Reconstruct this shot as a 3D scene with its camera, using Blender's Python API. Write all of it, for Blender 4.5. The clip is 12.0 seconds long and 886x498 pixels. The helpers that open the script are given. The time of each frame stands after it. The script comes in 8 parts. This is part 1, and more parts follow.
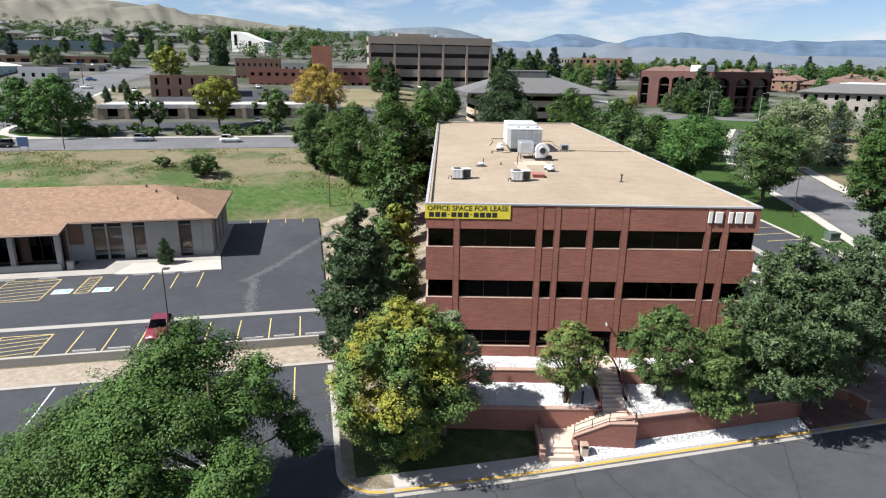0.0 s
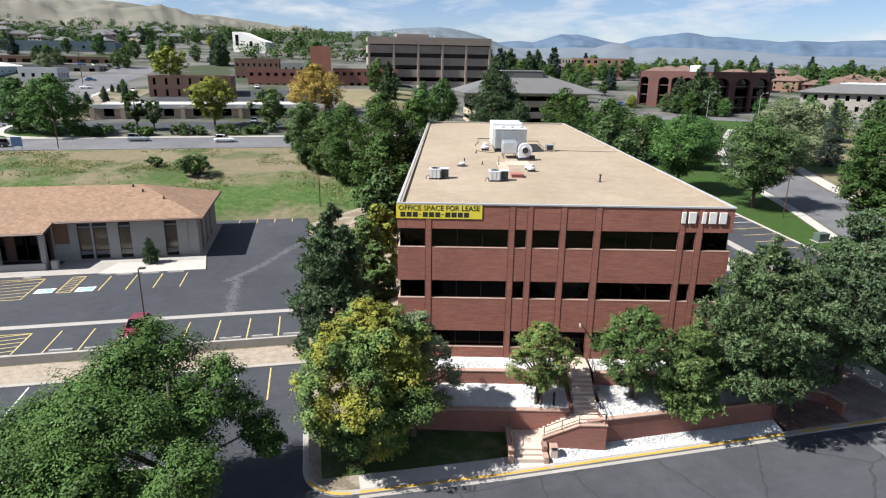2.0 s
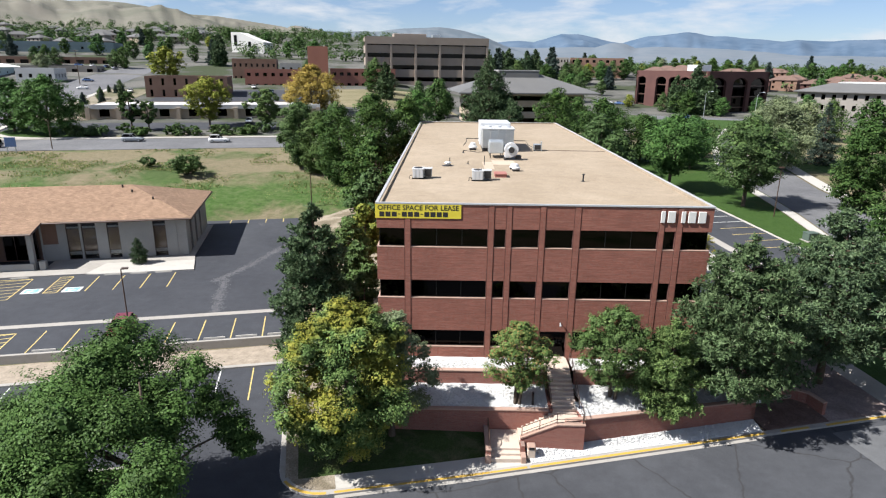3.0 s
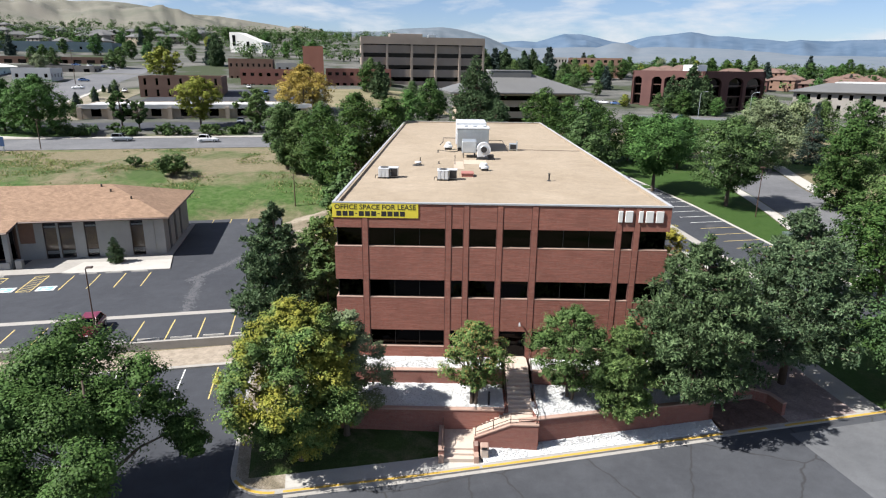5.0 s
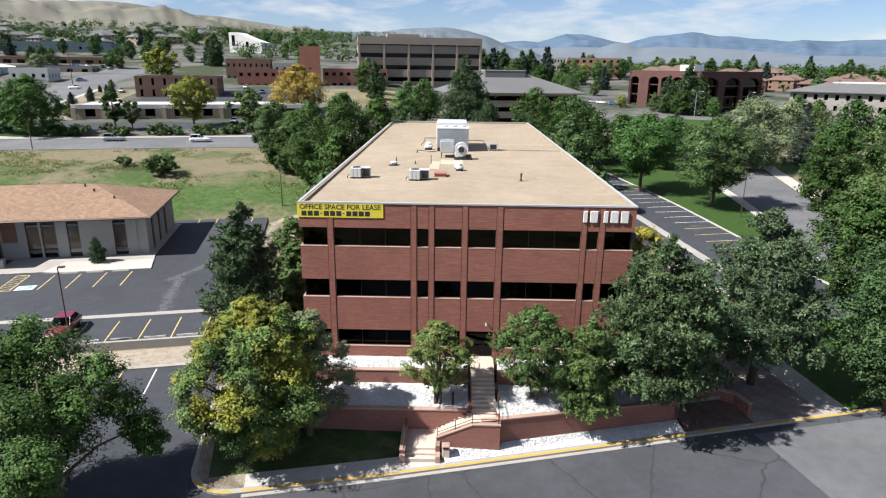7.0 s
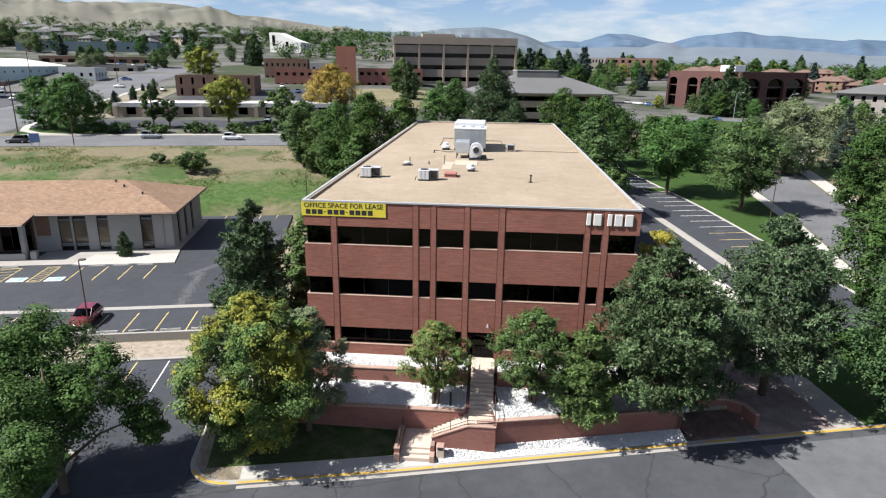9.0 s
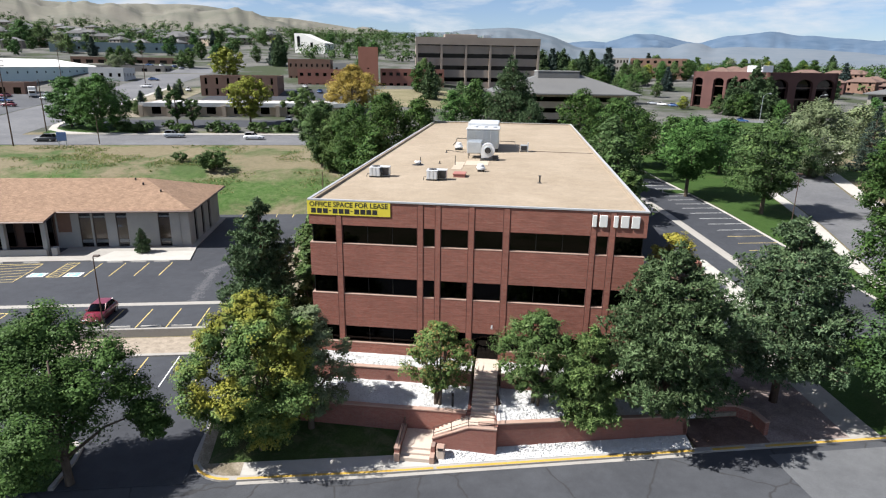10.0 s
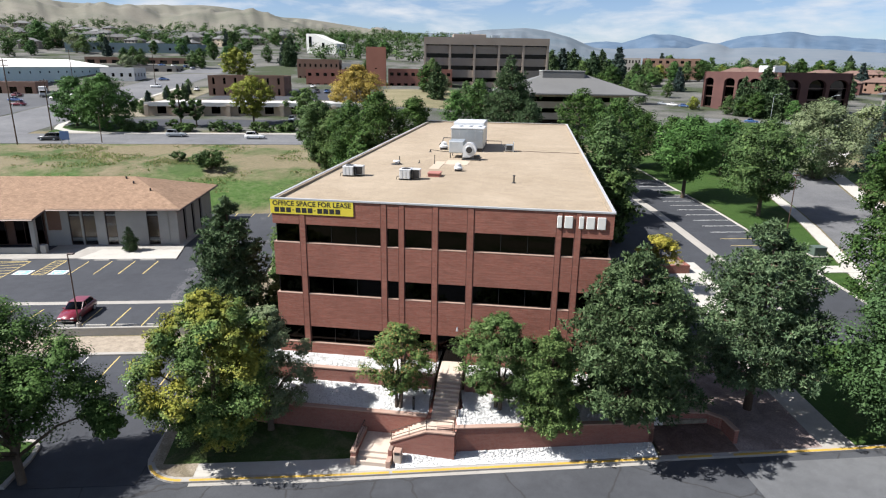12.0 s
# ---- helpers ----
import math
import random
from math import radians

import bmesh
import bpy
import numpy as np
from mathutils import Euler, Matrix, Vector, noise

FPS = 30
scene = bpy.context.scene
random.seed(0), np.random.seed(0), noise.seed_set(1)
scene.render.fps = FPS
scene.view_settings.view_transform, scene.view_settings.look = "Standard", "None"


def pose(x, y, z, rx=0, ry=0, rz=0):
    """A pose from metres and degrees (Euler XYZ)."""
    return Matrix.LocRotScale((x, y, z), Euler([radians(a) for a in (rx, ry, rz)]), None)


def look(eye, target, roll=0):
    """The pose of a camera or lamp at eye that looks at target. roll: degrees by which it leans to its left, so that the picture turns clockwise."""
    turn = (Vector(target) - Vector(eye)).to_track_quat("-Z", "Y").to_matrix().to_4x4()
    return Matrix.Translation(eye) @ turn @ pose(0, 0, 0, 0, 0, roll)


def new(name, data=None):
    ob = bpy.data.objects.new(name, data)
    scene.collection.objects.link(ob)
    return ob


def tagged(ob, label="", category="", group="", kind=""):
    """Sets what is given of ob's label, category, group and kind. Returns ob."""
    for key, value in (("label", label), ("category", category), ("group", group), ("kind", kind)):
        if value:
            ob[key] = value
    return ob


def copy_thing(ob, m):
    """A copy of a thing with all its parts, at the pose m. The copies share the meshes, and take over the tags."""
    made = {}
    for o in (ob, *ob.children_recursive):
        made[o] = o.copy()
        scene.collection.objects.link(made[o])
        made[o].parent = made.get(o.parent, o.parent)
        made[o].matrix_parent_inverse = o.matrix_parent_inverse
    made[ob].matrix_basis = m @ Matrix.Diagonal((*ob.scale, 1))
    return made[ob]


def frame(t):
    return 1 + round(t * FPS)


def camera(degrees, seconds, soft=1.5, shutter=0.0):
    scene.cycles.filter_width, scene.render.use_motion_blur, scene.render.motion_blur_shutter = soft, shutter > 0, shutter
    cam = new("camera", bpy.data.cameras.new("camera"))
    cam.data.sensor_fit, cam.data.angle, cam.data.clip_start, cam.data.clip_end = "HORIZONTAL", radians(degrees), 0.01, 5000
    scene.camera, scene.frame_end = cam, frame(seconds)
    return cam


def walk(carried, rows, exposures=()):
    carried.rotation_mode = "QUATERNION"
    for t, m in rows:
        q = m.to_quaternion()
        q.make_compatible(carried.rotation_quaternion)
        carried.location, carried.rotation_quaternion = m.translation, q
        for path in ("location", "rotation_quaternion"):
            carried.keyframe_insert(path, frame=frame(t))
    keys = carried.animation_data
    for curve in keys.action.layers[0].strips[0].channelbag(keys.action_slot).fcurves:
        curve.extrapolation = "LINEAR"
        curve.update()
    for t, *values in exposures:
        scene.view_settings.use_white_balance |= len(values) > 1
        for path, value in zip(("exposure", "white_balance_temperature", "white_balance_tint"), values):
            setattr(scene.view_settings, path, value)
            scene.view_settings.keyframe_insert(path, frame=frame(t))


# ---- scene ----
cam = camera(71.5, 12.0, 1.2)
PATH = [
    (0, (1.274, -43.781, 20.102), (1.274, -41.863, 19.535), 0.8),
    (0.5, (1.685, -43.709, 20.079), (1.682, -41.791, 19.513), 0.7),
    (1, (2.21, -43.62, 20.06), (2.204, -41.702, 19.494), 0.7),
    (1.5, (2.868, -43.572, 20.048), (2.859, -41.653, 19.482), 0.8),
    (2, (3.62, -43.533, 20.043), (3.608, -41.615, 19.477), 0.8),
    (2.5, (4.387, -43.522, 20.044), (4.375, -41.604, 19.479), 0.7),
    (3, (5.208, -43.494, 20.031), (5.193, -41.576, 19.465), 0.7),
    (5, (8.497, -43.394, 20.007), (8.474, -41.476, 19.441), 0.7),
    (5.5, (9.182, -43.345, 20.001), (9.156, -41.427, 19.436), 0.7),
    (6, (9.873, -43.309, 19.99), (9.845, -41.391, 19.424), 0.7),
    (6.5, (10.563, -43.342, 20.013), (10.533, -41.424, 19.447), 0.7),
    (7, (11.214, -43.365, 20.038), (11.183, -41.447, 19.472), 0.7),
    (8.8, (13.52, -43.305, 20.123), (13.412, -41.39, 19.555), 0.8),
    (9, (13.75, -43.264, 20.12), (13.601, -41.352, 19.552), 0.8),
    (9.5, (14.407, -43.135, 20.087), (14.211, -41.228, 19.519), 0.8),
    (10, (15.085, -42.969, 20.054), (14.862, -41.064, 19.487), 0.8),
    (10.5, (15.802, -42.77, 19.998), (15.562, -40.867, 19.431), 0.7),
    (11, (16.601, -42.495, 19.953), (16.349, -40.594, 19.386), 0.7),
    (11.5, (17.562, -42.149, 19.917), (17.3, -40.249, 19.351), 0.8),
    (12, (18.626, -41.751, 19.886), (18.356, -39.852, 19.32), 0.8),
]
walk(cam, [(t, look(eye, target, roll)) for t, eye, target, roll in PATH])

# ---- sky and sun ----
SUN = Vector((-0.95, -0.31, 1.1)).normalized()   # towards the sun
EXPOSURE = 1.1
scene.view_settings.exposure = EXPOSURE

world = bpy.data.worlds.new("sky")
scene.world = world
world.use_nodes = True
wn, wl = world.node_tree.nodes, world.node_tree.links
wn.clear()
w_out = wn.new("ShaderNodeOutputWorld")
w_bg = wn.new("ShaderNodeBackground")
w_sky = wn.new("ShaderNodeTexSky")
w_sky.sky_type = "NISHITA"
w_sky.sun_disc = False
w_sky.sun_elevation = math.asin(SUN.z)
w_sky.sun_rotation = math.atan2(SUN.x, SUN.y)
w_sky.altitude = 1700.0
w_sky.air_density = 1.0
w_sky.dust_density = 1.3
w_sky.ozone_density = 2.2
w_bg.inputs["Strength"].default_value = 0.05
# broken cloud, gathered in banks towards the horizon
w_co = wn.new("ShaderNodeTexCoord")
w_map = wn.new("ShaderNodeMapping")
w_map.inputs["Scale"].default_value = (2.4, 2.4, 9.0)
w_map.inputs["Location"].default_value = (3.1, 0.7, 0.35)
w_n1 = wn.new("ShaderNodeTexNoise")
w_n1.inputs["Scale"].default_value = 2.6
w_n1.inputs["Detail"].default_value = 9.0
w_n1.inputs["Roughness"].default_value = 0.58
w_n1.inputs["Distortion"].default_value = 0.25
w_ramp = wn.new("ShaderNodeValToRGB")
w_ramp.color_ramp.elements[0].position, w_ramp.color_ramp.elements[1].position = 0.47, 0.68
w_mix = wn.new("ShaderNodeMixRGB")
w_mix.inputs["Color2"].default_value = (7.6, 7.9, 8.4, 1)
wl.new(w_co.outputs["Generated"], w_map.inputs["Vector"])
wl.new(w_map.outputs["Vector"], w_n1.inputs["Vector"])
wl.new(w_n1.outputs["Fac"], w_ramp.inputs["Fac"])
wl.new(w_ramp.outputs["Color"], w_mix.inputs["Fac"])
w_tint = wn.new("ShaderNodeMixRGB")
w_tint.blend_type = "MULTIPLY"
w_tint.inputs["Fac"].default_value = 1.0
w_tint.inputs["Color2"].default_value = (0.98, 1.0, 1.14, 1)   # clear mountain air
wl.new(w_sky.outputs["Color"], w_tint.inputs["Color1"])
wl.new(w_tint.outputs["Color"], w_mix.inputs["Color1"])
wl.new(w_mix.outputs["Color"], w_bg.inputs["Color"])
wl.new(w_bg.outputs["Background"], w_out.inputs["Surface"])

sun_data = bpy.data.lights.new("sun", "SUN")
sun_data.energy, sun_data.angle, sun_data.color = 5.0, radians(0.55), (1.0, 0.975, 0.95)
sun = new("sun", sun_data)
sun.matrix_world = look(tuple(SUN * 300), (0, 0, 0))

# ---- materials ----
def nodes_of(name):
    m = bpy.data.materials.new(name)
    m.use_nodes = True
    n, l = m.node_tree.nodes, m.node_tree.links
    n.clear()
    out = n.new("ShaderNodeOutputMaterial")
    return m, n, l, out


def noise_node(n, l, vec, scale, detail=4.0, rough=0.55, dist=0.0):
    t = n.new("ShaderNodeTexNoise")
    t.inputs["Scale"].default_value = scale
    t.inputs["Detail"].default_value = detail
    t.inputs["Roughness"].default_value = rough
    t.inputs["Distortion"].default_value = dist
    l.new(vec, t.inputs["Vector"])
    return t.outputs["Fac"]


def ramp_node(n, l, fac, stops):
    r = n.new("ShaderNodeValToRGB")
    e = r.color_ramp.elements
    while len(e) < len(stops):
        e.new(0.5)
    for k, (p, c) in zip(e, stops):
        k.position, k.color = p, (*c, 1.0)
    l.new(fac, r.inputs["Fac"])
    return r.outputs["Color"]


def mix_node(n, l, fac, a, b, kind="MIX"):
    x = n.new("ShaderNodeMixRGB")
    x.blend_type = kind
    for sock, v in (("Fac", fac), ("Color1", a), ("Color2", b)):
        if isinstance(v, (int, float)):
            x.inputs[sock].default_value = v
        elif isinstance(v, tuple):
            x.inputs[sock].default_value = (*v, 1.0)
        else:
            l.new(v, x.inputs[sock])
    return x.outputs["Color"]


def grey(v):
    return (v, v, v)


def mapped(n, l, scale=(1, 1, 1), rot=0.0):
    co = n.new("ShaderNodeTexCoord")
    mp = n.new("ShaderNodeMapping")
    mp.inputs["Scale"].default_value = scale
    mp.inputs["Rotation"].default_value = (0, 0, rot)
    l.new(co.outputs["Object"], mp.inputs["Vector"])
    return mp.outputs["Vector"]


def finish(n, l, out, colour, rough, height=None, strength=0.3, distance=0.02, metal=0.0, spec=0.4):
    p = n.new("ShaderNodeBsdfPrincipled")
    l.new(colour, p.inputs["Base Color"])
    if isinstance(rough, (int, float)):
        p.inputs["Roughness"].default_value = rough
    else:
        l.new(rough, p.inputs["Roughness"])
    p.inputs["Metallic"].default_value = metal
    p.inputs["Specular IOR Level"].default_value = spec
    if height is not None:
        b = n.new("ShaderNodeBump")
        b.inputs["Strength"].default_value, b.inputs["Distance"].default_value = strength, distance
        l.new(height, b.inputs["Height"])
        l.new(b.outputs["Normal"], p.inputs["Normal"])
    l.new(p.outputs["BSDF"], out.inputs["Surface"])
    return p


def surf(name, dark, light, big=0.35, fine=14.0, rough=0.8, bump=0.25, metal=0.0, spec=0.35, stain=None, stretch=(1, 1, 1)):
    """A surface with broad and fine variation between two colours, and stains."""
    m, n, l, out = nodes_of(name)
    v = mapped(n, l, stretch)
    a = noise_node(n, l, v, big, 5, 0.6)
    b = noise_node(n, l, v, fine, 3, 0.6)
    c = ramp_node(n, l, a, [(0.3, dark), (0.7, light)])
    c = mix_node(n, l, 0.35, c, ramp_node(n, l, b, [(0.3, dark), (0.7, light)]))
    if stain:
        s = noise_node(n, l, v, big * 3.1, 6, 0.7, 0.6)
        f = ramp_node(n, l, s, [(0.55, (0, 0, 0)), (0.72, (0.7, 0.7, 0.7))])
        c = mix_node(n, l, f, c, stain)
    finish(n, l, out, c, rough, b, bump, 0.02, metal, spec)
    return m


def leaf_mat(name, stops, gloss=0.08, glow=0.1, patch=0.35, turned=None, share=(0.48, 0.56)):
    """Leaves: each its own tint, lighter and darker sprays, light passing through."""
    m, n, l, out = nodes_of(name)
    g = n.new("ShaderNodeNewGeometry")
    o = n.new("ShaderNodeObjectInfo")
    c = ramp_node(n, l, g.outputs["Random Per Island"], stops)
    co = n.new("ShaderNodeTexCoord")
    if turned:
        k = noise_node(n, l, co.outputs["Object"], 0.32, 3, 0.6)
        c = mix_node(n, l, ramp_node(n, l, k, [(share[0], (0, 0, 0)), (share[1], (1, 1, 1))]), c, ramp_node(n, l, g.outputs["Random Per Island"], turned))
    s = noise_node(n, l, co.outputs["Object"], patch, 2, 0.5)
    c = mix_node(n, l, 0.7, c, ramp_node(n, l, s, [(0.32, grey(0.5)), (0.68, grey(1.35))]), "MULTIPLY")
    c = mix_node(n, l, 1.0, c, (1.03, 0.95, 1.1), "MULTIPLY")
    c = mix_node(n, l, 0.5, c, ramp_node(n, l, o.outputs["Random"], [(0.0, (0.72, 0.78, 0.85)), (1.0, (1.25, 1.15, 0.9))]), "MULTIPLY")
    p = n.new("ShaderNodeBsdfPrincipled")
    p.inputs["Roughness"].default_value = 0.55
    p.inputs["Specular IOR Level"].default_value = gloss
    l.new(c, p.inputs["Base Color"])
    t = n.new("ShaderNodeBsdfTranslucent")
    l.new(c, t.inputs["Color"])
    x = n.new("ShaderNodeMixShader")
    x.inputs["Fac"].default_value = glow
    l.new(p.outputs["BSDF"], x.inputs[1])
    l.new(t.outputs["BSDF"], x.inputs[2])
    l.new(x.outputs["Shader"], out.inputs["Surface"])
    return m


def brick_mat(name, reds, mortar, tall=0.0677, long=0.203, streak=1.0):
    m, n, l, out = nodes_of(name)
    co = n.new("ShaderNodeTexCoord")
    sep = n.new("ShaderNodeSeparateXYZ")
    l.new(co.outputs["Object"], sep.inputs[0])
    add = n.new("ShaderNodeMath")
    l.new(sep.outputs["X"], add.inputs[0])
    l.new(sep.outputs["Y"], add.inputs[1])
    comb = n.new("ShaderNodeCombineXYZ")
    l.new(add.outputs[0], comb.inputs["X"])
    l.new(sep.outputs["Z"], comb.inputs["Y"])
    br = n.new("ShaderNodeTexBrick")
    br.inputs["Scale"].default_value = 1.0
    br.inputs["Brick Width"].default_value, br.inputs["Row Height"].default_value = long, tall
    br.inputs["Mortar Size"].default_value = 0.006
    br.inputs["Bias"].default_value = -0.1
    br.inputs["Color1"].default_value, br.inputs["Color2"].default_value = (*reds[0], 1), (*reds[1], 1)
    br.inputs["Mortar"].default_value = (*mortar, 1)
    l.new(comb.outputs[0], br.inputs["Vector"])
    mp = n.new("ShaderNodeMapping")
    mp.inputs["Scale"].default_value = (0.5, 7.0, 1)
    l.new(comb.outputs[0], mp.inputs["Vector"])
    st = noise_node(n, l, mp.outputs["Vector"], 1.3, 6, 0.75)
    bl = noise_node(n, l, comb.outputs[0], 0.3, 4, 0.6)
    c = mix_node(n, l, 0.8 * streak, br.outputs["Color"], ramp_node(n, l, st, [(0.3, grey(0.62)), (0.7, grey(1.35))]), "MULTIPLY")
    c = mix_node(n, l, 0.6, c, ramp_node(n, l, bl, [(0.3, (0.8, 0.78, 0.76)), (0.7, (1.15, 1.12, 1.1))]), "MULTIPLY")
    finish(n, l, out, c, 0.85, br.outputs["Fac"], -0.6, 0.008, spec=0.25)
    return m


BRICK = brick_mat("red brick", ((0.258, 0.097, 0.07), (0.205, 0.072, 0.052)), (0.225, 0.15, 0.122))
BRICK_W = brick_mat("retaining wall brick", ((0.245, 0.1, 0.077), (0.205, 0.079, 0.061)), (0.235, 0.165, 0.14), streak=0.5)
BRICK_FAR = surf("weathered red brickwork", (0.19, 0.0808, 0.0617), (0.257, 0.114, 0.0855), 0.2, 3, 0.85, 0.1)
BRICK_OR = surf("orange-red brickwork", (0.27, 0.115, 0.08), (0.34, 0.15, 0.105), 0.2, 3, 0.85, 0.1)
BRICK_DK = surf("dark red brickwork", (0.066, 0.031, 0.028), (0.1, 0.046, 0.039), 0.2, 3, 0.85, 0.1)
BRICK_BR = surf("brown brickwork", (0.15, 0.085, 0.06), (0.21, 0.13, 0.095), 0.2, 3, 0.85, 0.1)
# dark brown stands for the shade inside the pier joints
SLOT = surf("brick joint with shade painted in", (0.075, 0.03, 0.024), (0.11, 0.045, 0.035), 0.8, 12, 0.9, 0.2)
COPE = surf("light grey coping metal", (0.34, 0.345, 0.355), (0.42, 0.42, 0.425), 0.6, 8, 0.45, 0.08, 0.1, 0.5)
BLACKMET = surf("black window metal", (0.008, 0.008, 0.009), (0.014, 0.013, 0.013), 1.0, 12, 0.5, 0.1, 0.2, 0.4)
CAP = surf("pale brick coping", (0.289, 0.188, 0.145), (0.361, 0.252, 0.202), 0.8, 12, 0.85, 0.3)
CONC = surf("concrete", (0.25, 0.235, 0.212), (0.335, 0.316, 0.286), 0.4, 9, 0.85, 0.25, stain=(0.216, 0.201, 0.179))
CONC_W = surf("pale concrete", (0.343, 0.326, 0.293), (0.409, 0.393, 0.36), 0.4, 9, 0.85, 0.25, stain=(0.276, 0.256, 0.221))
CONC_P = surf("pinkish concrete", (0.407, 0.328, 0.266), (0.5, 0.415, 0.344), 0.5, 10, 0.85, 0.25, stain=(0.313, 0.259, 0.212))
WALLGREY = surf("grey rendered wall", (0.262, 0.262, 0.25), (0.33, 0.328, 0.312), 0.5, 8, 0.85, 0.2)
TAN = surf("tan stucco", (0.36, 0.29, 0.219), (0.438, 0.36, 0.282), 0.3, 5, 0.85, 0.15)
GREYTAN = surf("grey-tan rendered wall", (0.2, 0.185, 0.165), (0.26, 0.24, 0.215), 0.2, 4, 0.85, 0.15)
BEIGE = surf("beige concrete panels", (0.24, 0.195, 0.16), (0.3, 0.25, 0.205), 0.2, 4, 0.8, 0.15)
BRIGHTW = surf("fresh white stucco", (0.56, 0.55, 0.52), (0.66, 0.65, 0.62), 0.1, 3, 0.7, 0.1)
WHITEP = surf("white paint", (0.447, 0.447, 0.435), (0.51, 0.51, 0.497), 0.5, 8, 0.6, 0.1)
METALW = surf("white coated sheet metal", (0.464, 0.479, 0.485), (0.549, 0.555, 0.563), 0.6, 8, 0.4, 0.08, 0.1, 0.5)
METALG = surf("galvanised sheet metal", (0.4, 0.43, 0.45), (0.56, 0.59, 0.6), 0.9, 12, 0.38, 0.1, 0.7, 0.5)
DARKMET = surf("dark painted metal", (0.018, 0.018, 0.02), (0.04, 0.038, 0.036), 1.0, 12, 0.5, 0.1, 0.3, 0.5)
BROWNMET = surf("dark brown painted metal", (0.05, 0.03, 0.022), (0.085, 0.05, 0.038), 1.0, 12, 0.5, 0.1, 0.2, 0.5)
# the darkness of unlit rooms is put into this colour
DARKIN = surf("near-black interior, darkness painted in", (0.012, 0.012, 0.013), (0.03, 0.028, 0.026), 0.4, 4, 0.8, 0.1)
BARK = surf("bark", (0.06, 0.045, 0.033), (0.13, 0.1, 0.075), 2.5, 22, 0.95, 0.8, stretch=(1, 1, 0.3))
BARK_P = surf("pine bark", (0.05, 0.036, 0.027), (0.12, 0.08, 0.055), 2.5, 18, 0.95, 0.8, stretch=(1, 1, 0.4))
YELLOW = surf("yellow road paint", (0.425, 0.331, 0.117), (0.527, 0.414, 0.169), 0.8, 9, 0.75, 0.2, stain=(0.272, 0.23, 0.156))
KERBY = surf("yellow kerb paint", (0.38, 0.235, 0.034), (0.47, 0.3, 0.055), 0.8, 9, 0.75, 0.2, stain=(0.44, 0.353, 0.234))
WPAINT = surf("white road paint", (0.522, 0.522, 0.495), (0.63, 0.63, 0.603), 0.8, 9, 0.75, 0.2, stain=(0.315, 0.306, 0.288))
BLUEP = surf("pale blue road paint", (0.13, 0.3, 0.5), (0.24, 0.42, 0.62), 0.8, 9, 0.75, 0.2)
SIGNY = surf("yellow banner vinyl", (0.578, 0.472, 0.0381), (0.639, 0.533, 0.0609), 0.4, 5, 0.5, 0.05)
SIGNB = surf("black banner lettering", (0.012, 0.012, 0.012), (0.03, 0.03, 0.028), 0.5, 6, 0.6, 0.05)
ROOFMET = surf("grey roof sheeting", (0.1, 0.1, 0.098), (0.138, 0.137, 0.133), 0.1, 2, 0.6, 0.1, stretch=(1, 1, 1))
MEMB = surf("pale roof membrane", (0.379, 0.371, 0.358), (0.481, 0.474, 0.454), 0.08, 1.2, 0.8, 0.1, stain=(0.289, 0.282, 0.268))
TAR = surf("grey flat roof", (0.14, 0.145, 0.155), (0.22, 0.225, 0.235), 0.08, 1.2, 0.85, 0.1)
RUBBER = surf("tyre rubber", (0.012, 0.012, 0.012), (0.028, 0.027, 0.026), 2, 20, 0.85, 0.2)


def car_paint(name, c):
    m, n, l, out = nodes_of(name)
    v = mapped(n, l)
    a = noise_node(n, l, v, 1.4, 4, 0.6)
    col = ramp_node(n, l, a, [(0.3, tuple(k * 0.9 for k in c)), (0.7, tuple(min(1, k * 1.1) for k in c))])
    p = finish(n, l, out, col, 0.28, spec=0.5)
    p.inputs["Coat Weight"].default_value = 0.7
    p.inputs["Coat Roughness"].default_value = 0.06
    return m


PAINT_RED = car_paint("dark red car paint", (0.15, 0.009, 0.02))
PAINT_WHITE = car_paint("white car paint", (0.75, 0.75, 0.74))
PAINT_GREY = car_paint("silver car paint", (0.3, 0.32, 0.34))
PAINT_DARK = car_paint("black car paint", (0.02, 0.022, 0.026))
PAINT_BLUE = car_paint("blue car paint", (0.04, 0.09, 0.22))


def glass_mat(name, tint, see, shine=0.9):
    """Tinted window glass: mostly dark, mirrors the sky and trees at a glance."""
    m, n, l, out = nodes_of(name)
    fr = n.new("ShaderNodeFresnel")
    fr.inputs["IOR"].default_value = 1.52
    tr = n.new("ShaderNodeBsdfTransparent")
    tr.inputs["Color"].default_value = (*(see * k for k in tint), 1)
    gl = n.new("ShaderNodeBsdfGlossy")
    gl.inputs["Roughness"].default_value = 0.02
    gl.inputs["Color"].default_value = (shine, shine, shine * 1.03, 1)
    x = n.new("ShaderNodeMixShader")
    l.new(fr.outputs[0], x.inputs["Fac"])
    l.new(tr.outputs[0], x.inputs[1])
    l.new(gl.outputs[0], x.inputs[2])
    l.new(x.outputs[0], out.inputs["Surface"])
    return m


GLASS_DK = glass_mat("dark tinted glass", (0.8, 0.75, 0.7), 0.03, 0.32)
GLASS = glass_mat("window glass", (0.92, 0.94, 0.94), 0.9)


